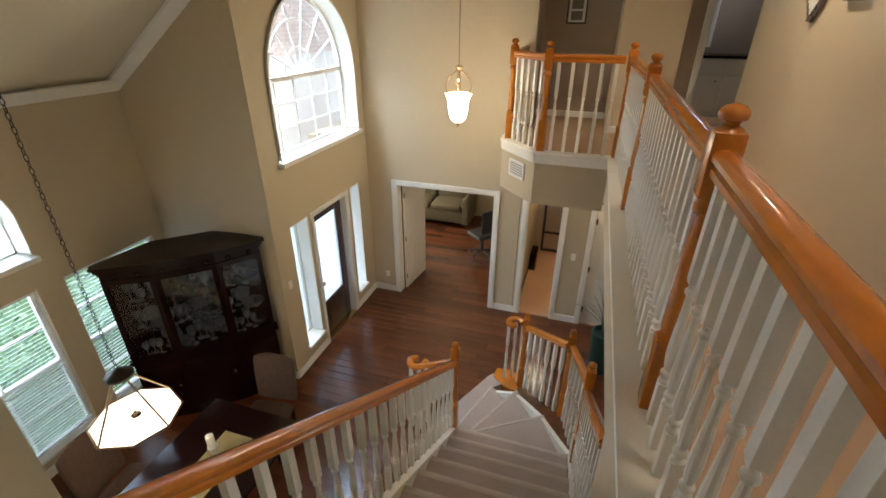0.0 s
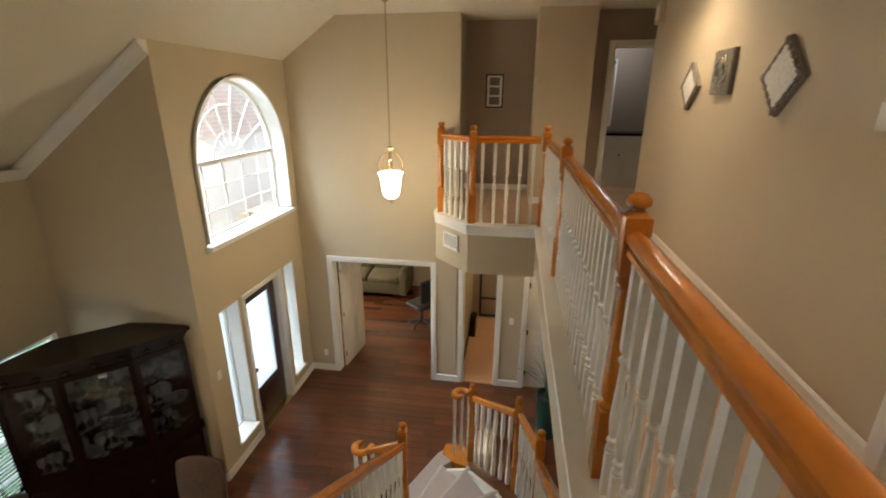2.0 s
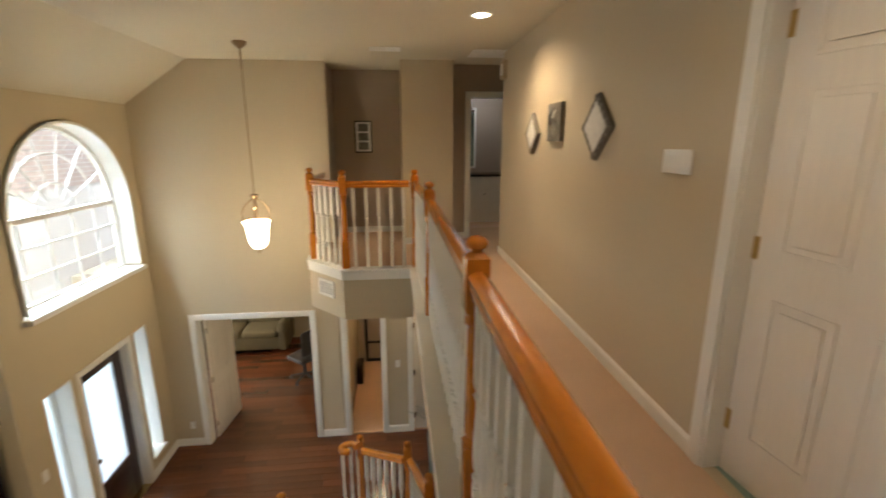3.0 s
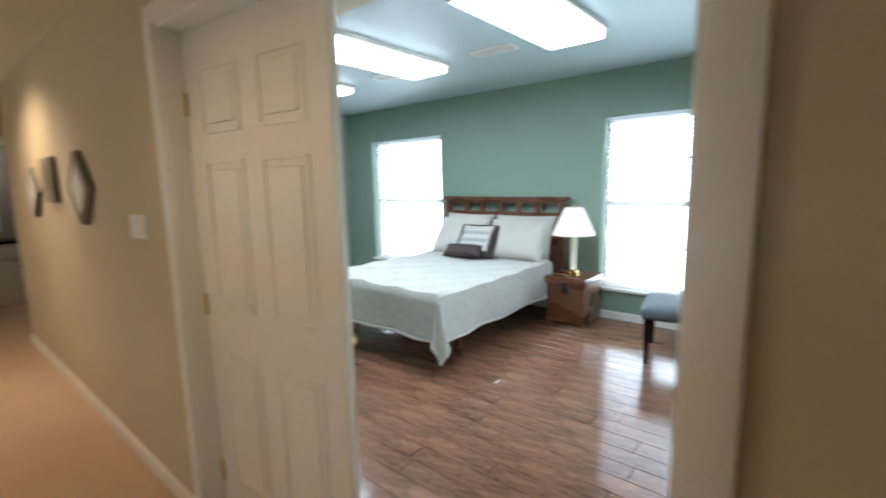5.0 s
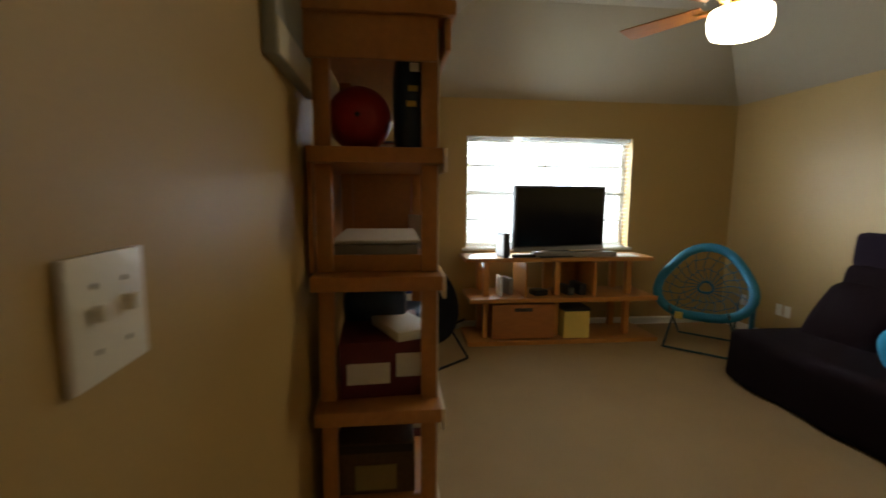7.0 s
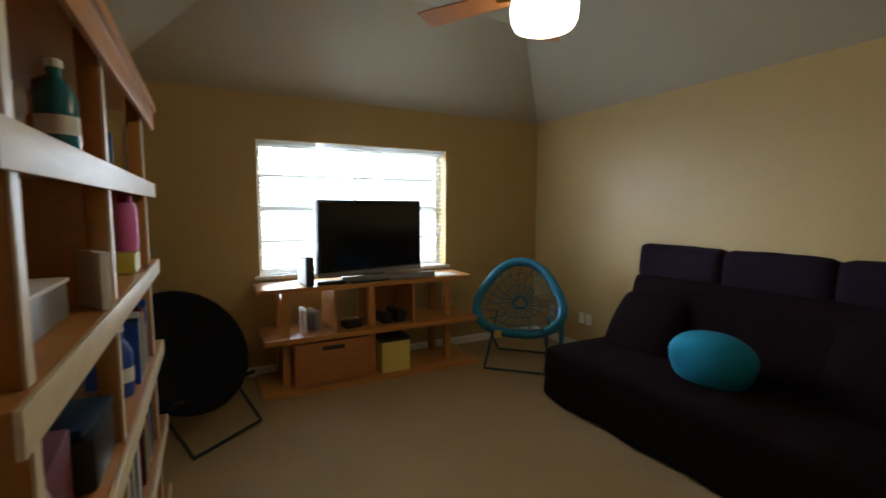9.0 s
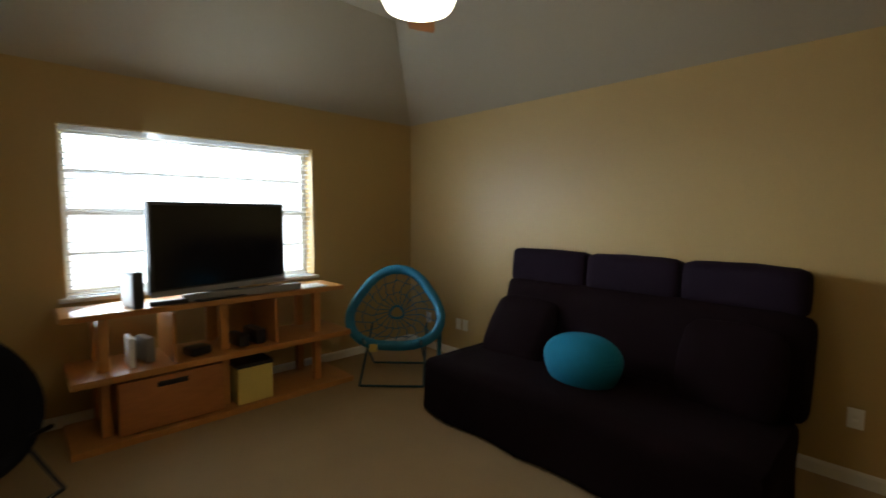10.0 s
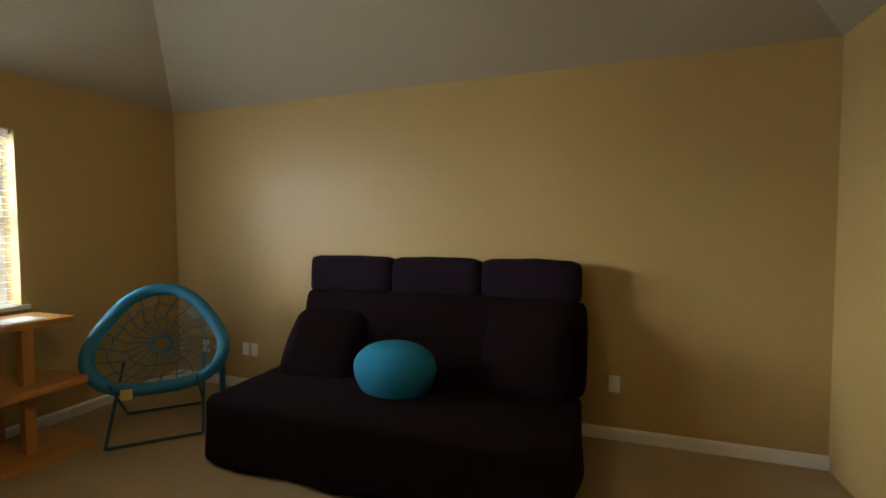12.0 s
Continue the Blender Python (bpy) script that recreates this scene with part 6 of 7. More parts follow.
def boxy(name, x0, x1, y0, y1, z0, z1, material, label, cat, group="things on the bookshelf", rz=0, bevel=0.004, parts=()):
    c = Vector(((x0 + x1) / 2, (y0 + y1) / 2, z0))
    top = thing(name, label, cat, Matrix.Translation(c) @ Matrix.Rotation(radians(rz), 4, "Z"), group)
    hx, hy = (x1 - x0) / 2, (y1 - y0) / 2
    part("body", box(B(), -hx, hx, -hy, hy, 0.001, z1 - z0, bevel=bevel), material, top)
    for nm, q, m in parts:
        part(nm, box(B(), *q), m, top, smooth=False)
    return top, c, hx, hy


def book(x, z, h, d, t, material, tilt=0):
    top = thing("book", "book standing upright on the bookshelf", "book", Matrix.Translation((x, SYF + 0.02, z)) @ Matrix.Rotation(radians(tilt), 4, "Y"), "books on the shelf")
    cv = B()
    box(cv, -t / 2, -t / 2 + 0.003, 0, d, 0.001, h), box(cv, t / 2 - 0.003, t / 2, 0, d, 0.001, h), box(cv, -t / 2, t / 2, -0.003, 0.0, 0.001, h)
    part("cover", cv, material, top, smooth=False)
    part("pages", box(B(), -t / 2 + 0.003, t / 2 - 0.003, 0.001, d - 0.006, 0.005, h - 0.005), M_paper, top, smooth=False)
    return top


# near end of the shelf: red ball, tall dark jar, box games
rb = thing("red_ball", "dull red rubber ball on the upper shelf", "ball", Matrix.Translation((SXA + 0.20, -1.44, LEV[4] + 0.105)), "things on the bookshelf")
part("ball", lathe(B(), [(0.105 * math.sin(math.pi * k / 14) + 0.0005, -0.105 * math.cos(math.pi * k / 14)) for k in range(15)], 20), M_red, rb)
part("valve", lathe(B(), [(0.008, 0), (0.008, 0.003)], 8, m=Matrix.Translation((-0.1035, 0, 0)) @ Matrix.Rotation(radians(-90), 4, "Y")), M_black, rb)
jr = thing("tall_jar", "tall dark blue glazed jar on the upper shelf", "jar", Matrix.Translation((SXA + 0.17, SYF + 0.085, LEV[4])) @ Matrix.Scale(0.84, 4), "things on the bookshelf")
part("body", lathe(B(), [(0.062, 0.001), (0.072, 0.05), (0.075, 0.25), (0.068, 0.33), (0.045, 0.355)], 18), M_navy, jr)
for k, (z0, z1, m2) in enumerate(((0.285, 0.315, M_paper), (0.215, 0.235, M_yellow), (0.16, 0.18, M_yellow))):
    part("label_mark", box(B(), -0.079, -0.066, -0.024 + 0.006 * k, 0.012 + 0.006 * k, z0, z1, bevel=0.002), m2, jr)
part("lid", lathe(B(), [(0.05, 0.354), (0.05, 0.375), (0.02, 0.385), (0.012, 0.40)], 16), M_navy, jr)
boxy("picture_box", SXA + 0.10, SXA + 0.62, SYF + 0.07, SYB - 0.05, LEV[3], LEV[3] + 0.085, M_grey, "grey board game box on the shelf", "box game")
boxy("board_game", SXA + 0.11, SXA + 0.60, SYF + 0.06, SYB - 0.05, LEV[3] + 0.087, LEV[3] + 0.099, M_paper, "flat white board game box on the shelf", "box game")
cx = boxy("game_console_case", SXA + 0.10, SXA + 0.50, SYF + 0.05, SYB - 0.06, LEV[2], LEV[2] + 0.19, M_maroon, "maroon boxed game case with pale label panels on the shelf", "box game", rz=3,
          parts=(("label_panel", (-0.2035, -0.2005, -0.14, -0.04, 0.07, 0.15), M_paper), ("label_panel", (-0.2035, -0.2005, -0.02, 0.12, 0.05, 0.12), M_paper)))
boxy("card_box", SXA + 0.10, SXA + 0.34, SYF + 0.045, SYF + 0.19, LEV[2] + 0.192, LEV[2] + 0.225, M_paper, "white card game box lying askew on the shelf", "box game", rz=24)
boxy("helmet_bag", SXA + 0.30, SXA + 0.62, SYF + 0.10, SYB - 0.06, LEV[2] + 0.192, LEV[2] + 0.32, M_navy, "dark blue cloth bag stuffed on the shelf", "bag", bevel=0.04)
boxy("wicker_basket", SXA + 0.11, SXA + 0.55, SYF + 0.08, SYB - 0.05, LEV[1], LEV[1] + 0.24, mat("dark woven basket", (0.09, 0.05, 0.025), 0.8, vary=0.4, scale=60, bump=0.6, bump_scale=70), "dark patterned storage box on the shelf", "storage box", bevel=0.01,
     parts=(("rim_band", (-0.223, -0.2205, -0.125, 0.125, 0.205, 0.232), M_darkbronze), ("label_panel", (-0.223, -0.2205, -0.07, 0.07, 0.07, 0.16), M_runner)))
boxy("storage_tub", SXA + 0.11, SXA + 0.60, SYF + 0.06, SYB - 0.05, LEV[0], LEV[0] + 0.20, M_black, "dark storage tub on the bottom shelf", "storage box", bevel=0.015)
# middle and far bays
for i, (mm, hh) in enumerate(((M_paper, 0.10), (M_maroon, 0.13), (M_navy, 0.16))):
    boxy("toy_box", SXA + 0.90 + i * 0.20, SXA + 1.04 + i * 0.20, SYF + 0.07, SYF + 0.27, LEV[4], LEV[4] + hh, mm, "small toy box on the upper shelf", "toy", rz=8 * (i - 1))
dl = thing("toy_figure", "small bright toy with an orange body on the upper shelf", "toy", Matrix.Translation((SXA + 0.70, SYF + 0.09, LEV[4] + 0.002)), "things on the bookshelf")
part("body", lathe(B(), [(0.04, 0), (0.055, 0.04), (0.05, 0.10), (0.02, 0.13)], 14), mat("orange felt", (0.5, 0.16, 0.03), 0.9, vary=0.2), dl)
part("top", lathe(B(), [(0.02, 0.129), (0.038, 0.15), (0.036, 0.185), (0.012, 0.20)], 14), mat("dark felt", (0.06, 0.03, 0.03), 0.9, vary=0.2), dl)
for i in range(3):
    boxy("glass_bottle", SXA + 1.74 + i * 0.075, SXA + 1.80 + i * 0.075, SYF + 0.03, SYF + 0.09, LEV[4], LEV[4] + 0.20 + 0.05 * i, M_paper, "pale bottle on the upper shelf", "bottle", bevel=0.02)
pb = thing("pink_bottle", "pink plastic drink bottle with a magenta cap on the shelf", "bottle", Matrix.Translation((SXA + 1.46, SYF + 0.055, LEV[3] + 0.085)) @ Matrix.Scale(0.82, 4), "things on the bookshelf")
part("body", lathe(B(), [(0.045, 0.001), (0.05, 0.02), (0.05, 0.20), (0.042, 0.24)], 16), M_pink, pb)
part("cap", lathe(B(), [(0.03, 0.239), (0.03, 0.275), (0.024, 0.28)], 14), mat("magenta plastic", (0.45, 0.02, 0.18), 0.4, bump=0), pb)
boxy("lime_tub", SXA + 1.38, SXA + 1.54, SYF + 0.02, SYF + 0.12, LEV[3], LEV[3] + 0.083, M_lime, "lime yellow plastic tub on the shelf", "tub", bevel=0.01)
wr = thing("wine_rack", "white lattice toy rack leaning on the shelf divider", "toy rack", Matrix.Translation((SXA + 0.98, SYF + 0.03, LEV[3])) @ Matrix.Rotation(radians(-9), 4, "Y") @ Matrix.Scale(0.85, 4), "things on the bookshelf")
for i in range(5):
    part("rack_bar", box(B(), -0.012, 0.012, 0, 0.14, 0.03 + i * 0.075, 0.045 + i * 0.075), M_paper, wr, smooth=False)
for y in (0.0, 0.13):
    part("rack_side", box(B(), -0.012, 0.012, y, y + 0.012, 0.0, 0.36), M_paper, wr, smooth=False)
boxy("photo_card", SXA + 0.64, SXA + 0.78, SYF + 0.02, SYF + 0.045, LEV[3], LEV[3] + 0.15, M_paper, "white photo card standing on the shelf", "card", rz=30)
cols = [M_blue, M_navy, M_paper, M_maroon, M_greenbk, M_yellow, M_red, M_blue, M_lime, M_navy]
rk = random.Random(3)
for z, x0, x1, st in ((LEV[2], 1.30, 1.62, 0), (LEV[1], 1.28, 1.64, 3), (LEV[1], 0.88, 1.22, 5), (LEV[0], 0.88, 1.25, 1), (LEV[0], 1.30, 1.64, 6)):
    x, i = SXA + x0, st
    while x < SXA + x1 - 0.04:
        t = rk.uniform(0.015, 0.04)
        book(x + t / 2, z, rk.uniform(0.19, 0.29), rk.uniform(0.15, 0.21), t, cols[i % len(cols)])
        x += t + 0.004
        i += 1
boxy("dark_case", SXA + 0.54, SXA + 0.78, SYF + 0.02, SYB - 0.06, LEV[2], LEV[2] + 0.14, M_black, "black zipped case lying on the shelf", "case", bevel=0.02)
boxy("flat_book", SXA + 0.55, SXA + 0.77, SYF + 0.03, SYF + 0.20, LEV[2] + 0.142, LEV[2] + 0.165, M_navy, "navy paperback lying on the black case", "book", rz=-8)

for nm, x, z, h, mm, words in (("teal_bottle", 0.62, LEV[4], 0.22, mat("teal glass bottle", (0.03, 0.16, 0.20), 0.15, vary=0.2), "tall teal glass bottle with a white label on the upper shelf"),
                               ("blue_bottle", 1.20, LEV[2], 0.26, M_blue, "bright blue plastic bottle on the shelf")):
    bt = thing(nm, words, "bottle", Matrix.Translation((SXA + x, SYF + 0.065, z)), "things on the bookshelf")
    part("body", lathe(B(), [(0.036, 0.001), (0.042, 0.015), (0.042, h * 0.62), (0.030, h * 0.74), (0.015, h * 0.82), (0.015, h * 0.93)], 16), mm, bt)
    part("cap", lathe(B(), [(0.018, h * 0.925), (0.018, h), (0.014, h + 0.004)], 12), M_white, bt)
    part("label_band", lathe(B(), [(0.0428, h * 0.22), (0.0428, h * 0.42)], 16), M_paper, bt)
for i, (mm, words) in enumerate(((M_maroon, "maroon hardback lying on the low shelf"), (M_paper, "white comic lying on the low shelf"), (M_navy, "navy hardback lying on the low shelf"))):
    boxy("lying_book", SXA + 0.56 + 0.01 * i, SXA + 0.80, SYF + 0.005 + 0.012 * i, SYF + 0.21, LEV[1] + 0.031 * i, LEV[1] + 0.03 + 0.031 * i, mm, words, "book", "books on the shelf", 7 * i - 6, 0.003)

# canvas on the north wall above the switch
cv = thing("wall_canvas", "pale canvas print on the game room wall by the shelf", "picture", Matrix.Translation((2.42, -1.276, 2.02)))
part("canvas", box(B(), -0.24, 0.24, -0.03, 0, -0.22, 0.22, bevel=0.004), mat("pale blue grey print", (0.32, 0.34, 0.32), 0.8, vary=0.4, scale=8), cv)
part("print_edge", box(B(), -0.235, 0.235, -0.033, -0.0301, -0.215, -0.14), mat("cream print band", (0.55, 0.50, 0.38), 0.8, vary=0.2), cv, smooth=False)

# television stand
TX0, TX1, TY0, TY1 = 5.42, 5.93, -4.26, -2.27
ts = thing("tv_stand", "long golden pine television stand with open bays and a drawer", "tv stand")
part("base_board", box(B(), TX0 - 0.03, TX1, TY0, TY1, 0.0, 0.045, bevel=0.005), M_pine, ts)
part("middle_board", box(B(), TX0 - 0.02, TX1, TY0 + 0.02, TY1 - 0.02, 0.43, 0.475, bevel=0.005), M_pine, ts)
part("top_board", box(B(), TX0 + 0.09, TX1, TY0 + 0.02, TY1 + 0.01, 0.825, 0.865, bevel=0.005), M_pine, ts)
for y in (-2.47, -3.21, -3.98):
    for x in (TX0 + 0.13, TX1 - 0.05):
        part("post", box(B(), x - 0.03, x + 0.03, y - 0.03, y + 0.03, 0.046, 0.429, bevel=0.004), M_pine, ts)
        part("post", box(B(), x - 0.03, x + 0.03, y - 0.03, y + 0.03, 0.476, 0.824, bevel=0.004), M_pine, ts)
for y in (-2.86, -3.58):
    part("divider", box(B(), TX0 + 0.02, TX1 - 0.02, y - 0.01, y + 0.01, 0.476, 0.824), M_pine, ts, smooth=False)
part("back_panel", box(B(), TX1 - 0.012, TX1 - 0.002, -3.58, -3.24, 0.476, 0.824), M_pine, ts, smooth=False)
dr = part("drawer", box(B(), TX0 + 0.0, TX0 + 0.40, -3.16, -2.52, 0.06, 0.41, bevel=0.005), mat("reddish pine", (0.40, 0.15, 0.04), 0.38, vary=0.2, scale=5, grain=0.16, grain_scale=40, stretch=(1, 0.25, 1), coat=0.2), ts, "reddish pine drawer")
part("drawer_slot", box(B(), TX0 - 0.003, TX0 + 0.02, -2.93, -2.74, 0.335, 0.375, bevel=0.008), M_black, dr)
yb = thing("yellow_bin", "pale yellow fabric storage bin under the tv stand", "storage bin", Matrix.Translation((TX0 + 0.14, -3.40, 0.046)))
part("bin", box(B(), -0.13, 0.13, -0.135, 0.135, 0.0, 0.28, bevel=0.006), M_yellow, yb)
part("lid", box(B(), -0.135, 0.135, -0.14, 0.14, 0.2805, 0.31, bevel=0.004), M_black, yb)
for i, (y, w, h, mm, rz) in enumerate(((-2.62, 0.03, 0.20, M_paper, 0), (-2.72, 0.05, 0.17, M_grey, 12), (-2.66, 0.02, 0.14, M_white, -20))):
    boxy("media_case", TX0 + 0.08 + 0.06 * i, TX0 + 0.26 + 0.06 * i, y - w / 2, y + w / 2, 0.476, 0.476 + h, mm, "media case standing in the tv stand bay", "media case", "things in the tv stand", rz, 0.003)
boxy("game_controller", TX0 + 0.06, TX0 + 0.20, -3.10, -2.95, 0.476, 0.54, M_black, "black game controller in the tv stand", "controller", "things in the tv stand", 15, 0.02)
for k, y in enumerate((-3.33, -3.46)):
    boxy("shoe", TX0 + 0.05, TX0 + 0.30, y - 0.045, y + 0.045, 0.476, 0.57 + 0.03 * k, M_black, "black headset box in the tv stand bay", "media box", "things in the tv stand", 6, 0.03)

tv = thing("television", "large black flat-screen television on the pine stand", "television", Matrix.Translation((5.66, -3.265, 0.866)) @ Matrix.Rotation(radians(11), 4, "Z"))
part("panel", box(B(), -0.02, 0.045, -0.53, 0.53, 0.075, 0.725, bevel=0.008), M_black, tv)
part("screen", box(B(), -0.0225, -0.0195, -0.505, 0.505, 0.115, 0.70), M_screen, tv, smooth=False)
part("lower_trim", box(B(), -0.026, -0.0202, -0.53, 0.53, 0.06, 0.10, bevel=0.002), M_grey, tv, "grey lower trim")
part("neck", box(B(), 0.0, 0.04, -0.12, 0.12, 0.015, 0.08), M_black, tv, smooth=False)
part("foot", box(B(), -0.13, 0.13, -0.26, 0.26, 0.0, 0.016, bevel=0.005), M_black, tv)
sb = thing("soundbar", "long grey soundbar in front of the television", "soundbar", Matrix.Translation((5.585, -3.40, 0.866)))
part("bar", box(B(), -0.035, 0.035, -0.45, 0.45, 0.0, 0.055, bevel=0.01), M_grey, sb)
gcn = thing("game_console", "black upright game console beside the television", "game console", Matrix.Translation((5.62, -2.66, 0.866)) @ Matrix.Rotation(radians(8), 4, "Z"))
part("case", box(B(), -0.11, 0.11, -0.035, 0.035, 0.0, 0.25, bevel=0.01), M_black, gcn)
part("grey_side", box(B(), -0.10, 0.10, 0.0352, 0.038, 0.02, 0.23), M_grey, gcn, smooth=False)
boxy("sensor_bar", 5.53, 5.59, -2.98, -2.74, 0.866, 0.90, M_black, "black sensor bar on the tv stand", "sensor bar", "things on the tv stand", -6, 0.01)
boxy("paper_stack", 5.54, 5.74, -4.10, -3.86, 0.866, 0.873, M_paper, "white papers on the tv stand", "papers", "things on the tv stand", 4, 0.001)

# ceiling fan
fan = thing("ceiling_fan", "ceiling fan with wooden blades and a lit white globe", "ceiling fan", Matrix.Translation((3.28, -3.22, 0.129)) @ Matrix.Scale(0.87, 4))
part("canopy", lathe(B(), [(0.02, 3.33), (0.07, 3.39), (0.075, 3.446)], 18), M_brass, fan)
part("downrod", lathe(B(), [(0.013, 2.78), (0.013, 3.34)], 10), M_brass, fan)
part("motor", lathe(B(), [(0.05, 2.64), (0.11, 2.66), (0.125, 2.72), (0.11, 2.77), (0.03, 2.80)], 22), M_brass, fan)
part("light_fitter", lathe(B(), [(0.05, 2.60), (0.075, 2.61), (0.06, 2.641)], 20), M_brass, fan)
gl = part("globe", lathe(B(), [(0.02, 2.452), (0.10, 2.456), (0.142, 2.472), (0.158, 2.505), (0.162, 2.56), (0.155, 2.60), (0.085, 2.614), (0.08, 2.61), (0.147, 2.594), (0.154, 2.56), (0.150, 2.508), (0.136, 2.48), (0.10, 2.464), (0.02, 2.46)], 26), M_fanglass, fan, "lit frosted glass globe")
gl.visible_shadow = False
blade = B()
n = 10
rows = []
for i in range(n + 1):
    t = i / n
    w = 0.052 + 0.028 * t if t < 0.92 else 0.07
    rows.append([blade.verts.new((0.20 + 0.50 * t, s * w, 0.0 + 0.012 * s)) for s in (-1, 0, 1)])
for p, q in zip(rows, rows[1:]):
    for k in range(2):
        blade.faces.new((p[k], q[k], q[k + 1], p[k + 1]))
ext = bmesh.ops.extrude_face_region(blade, geom=blade.faces[:])
bmesh.ops.translate(blade, vec=(0, 0, 0.007), verts=[v for v in ext["geom"] if isinstance(v, bmesh.types.BMVert)])
BLADE = mesh_of("blade", blade, mat("walnut fan blade", (0.33, 0.13, 0.04), 0.35, vary=0.2, scale=4, grain=0.2, grain_scale=40, stretch=(0.3, 1, 1)))
arm = mesh_of("blade_arm", box(B(), 0.10, 0.25, -0.02, 0.02, -0.006, -0.001, bevel=0.002), M_brass)
for k in range(5):
    mm = Matrix.Translation((0, 0, 2.65)) @ Matrix.Rotation(radians(72 * k + 30), 4, "Z")
    bl = piece("blade", BLADE, fan, mm)
    piece("blade_arm", arm, bl, Matrix.Identity(4))

# futon
fu = thing("futon", "dark plum futon sofa with a corduroy cover reaching the floor", "sofa")
FX0, FX1, FYB, FYF = 2.31, 4.40, -5.37, -4.29
st = B()
soft_box(st, FX0, FX1 + 0.09, FYB + 0.25, FYF, 0.0, 0.43, 0.07, 6, 0.006, seed=3)
for v in st.verts:
    if v.co.z < 0.06:
        v.co.z = max(v.co.z, 0.004)
    if v.co.z < 0.30:
        k = (0.30 - v.co.z) / 0.3
        v.co.y += (0.04 + 0.02 * math.sin(v.co.x * 11)) * k * (1 if v.co.y > -4.7 else 0)
        v.co.x += 0.03 * k * (1 if v.co.x > 3.4 else -1) * math.sin(v.co.y * 9 + 1)
part("seat_cover", st, M_futon, fu)
bk = B()
soft_box(bk, FX0 - 0.02, FX1 - 0.02, -0.12, 0.12, 0.0, 0.62, 0.08, 6, 0.006, Matrix.Translation((0, -5.15, 0.36)) @ Matrix.Rotation(radians(13), 4, "X"), seed=8)
part("back_cover", bk, M_futon, fu)
for x0, x1 in ((2.33, 2.985), (2.995, 3.66), (3.67, 4.365)):
    c = B()
    soft_box(c, x0, x1, -0.09, 0.09, 0.0, 0.29, 0.05, 4, 0.008, Matrix.Translation((0, -5.29, 0.93)) @ Matrix.Rotation(radians(5), 4, "X"), seed=x0)
    part("head_cushion", c, M_futontop, fu, "dark purple head cushion")
p1 = thing("throw_pillow", "dark plum square pillow leaning on the futon arm end", "pillow", Matrix.Translation((4.08, -4.99, 0.59)) @ Matrix.Rotation(radians(6), 4, "Z") @ Matrix.Rotation(radians(38), 4, "X"), "futon pillows")
c = B(); soft_box(c, -0.27, 0.27, -0.07, 0.07, -0.27, 0.27, 0.06, 4, 0.03); part("cushion", c, M_futon, p1)
p3 = thing("throw_pillow", "dark plum square pillow leaning on the futon back", "pillow", Matrix.Translation((2.64, -5.0, 0.63)) @ Matrix.Rotation(radians(-4), 4, "Z") @ Matrix.Rotation(radians(18), 4, "X"), "futon pillows")
c = B(); soft_box(c, -0.25, 0.25, -0.06, 0.06, -0.25, 0.25, 0.06, 4, 0.03); part("cushion", c, M_futon, p3)
p2 = thing("teal_pillow", "round teal ribbed plush pillow on the futon seat", "pillow", Matrix.Translation((3.41, -4.75, 0.55)) @ Matrix.Rotation(radians(2), 4, "Y") @ Matrix.Scale(1.08, 4), "futon pillows")
pb2 = B()
seg, rg = 44, 40
prof = []
for k in range(rg + 1):
    t = math.pi * k / rg
    rib = 1 + 0.012 * math.sin(k * math.pi)
    prof.append((0.243 * math.sin(t) ** 0.70 * (1 + 0.018 * (k % 2)) + 0.0006, -0.17 * math.cos(t)))
lathe(pb2, prof, seg)
for v in pb2.verts:
    v.co.y *= 0.72
    v.co.x *= 1.0 + 0.04 * math.sin(v.co.z * 20)
part("cover", pb2, M_teal, p2)

# turquoise bungee chair
bc = thing("bungee_chair", "turquoise folding bungee chair in the corner", "chair", Matrix.Translation((5.235, -4.62, 0)) @ Matrix.Rotation(radians(-135), 4, "Z"))
# local -y faces into the room... the ring leans back towards +y
ring_m = Matrix.Translation((0, 0.0, 0.625)) @ Matrix.Rotation(radians(62), 4, "X")


def ring_pt(t, k=1.0):
    a = 2 * math.pi * t
    r = 0.40 * (1 - 0.09 * math.sin(3 * a))
    return ring_m @ Vector((k * r * math.cos(a) * 1.02, k * r * math.sin(a) * 0.92, -0.10 * (1 - k * k)))


part("padded_ring", tube(B(), [ring_pt(k / 40) for k in range(40)], 0.045, 12, True), M_tealring, bc, "turquoise padded ring cover")
part("centre_disc", tube(B(), [ring_pt(k / 16, 0.16) for k in range(16)], 0.012, 6, True), M_tealring, bc)
for k in range(20):
    t = k / 20
    part("bungee_cord", tube(B(), [ring_pt(t, 0.95), ring_pt(t + 0.03, 0.55), ring_pt(t - 0.02, 0.16)], 0.0045, 5), M_tealring, bc)
for kk in (0.45, 0.72):
    part("bungee_loop", tube(B(), [ring_pt(k / 28, kk + 0.04 * (k % 2)) for k in range(28)], 0.004, 5, True), M_tealring, bc)
for sx in (-1, 1):
    part("side_leg", tube(B(), [(sx * 0.27, 0.30, 0.42), (sx * 0.28, -0.30, 0.012)], 0.011, 8), M_tealmetal, bc)
    part("side_leg", tube(B(), [(sx * 0.25, -0.28, 0.42), (sx * 0.26, 0.32, 0.012)], 0.011, 8), M_tealmetal, bc)
part("front_bar", tube(B(), [(-0.28, -0.30, 0.012), (0.28, -0.30, 0.012)], 0.011, 8), M_tealmetal, bc)
part("back_bar", tube(B(), [(-0.26, 0.32, 0.012), (0.26, 0.32, 0.012)], 0.011, 8), M_tealmetal, bc)
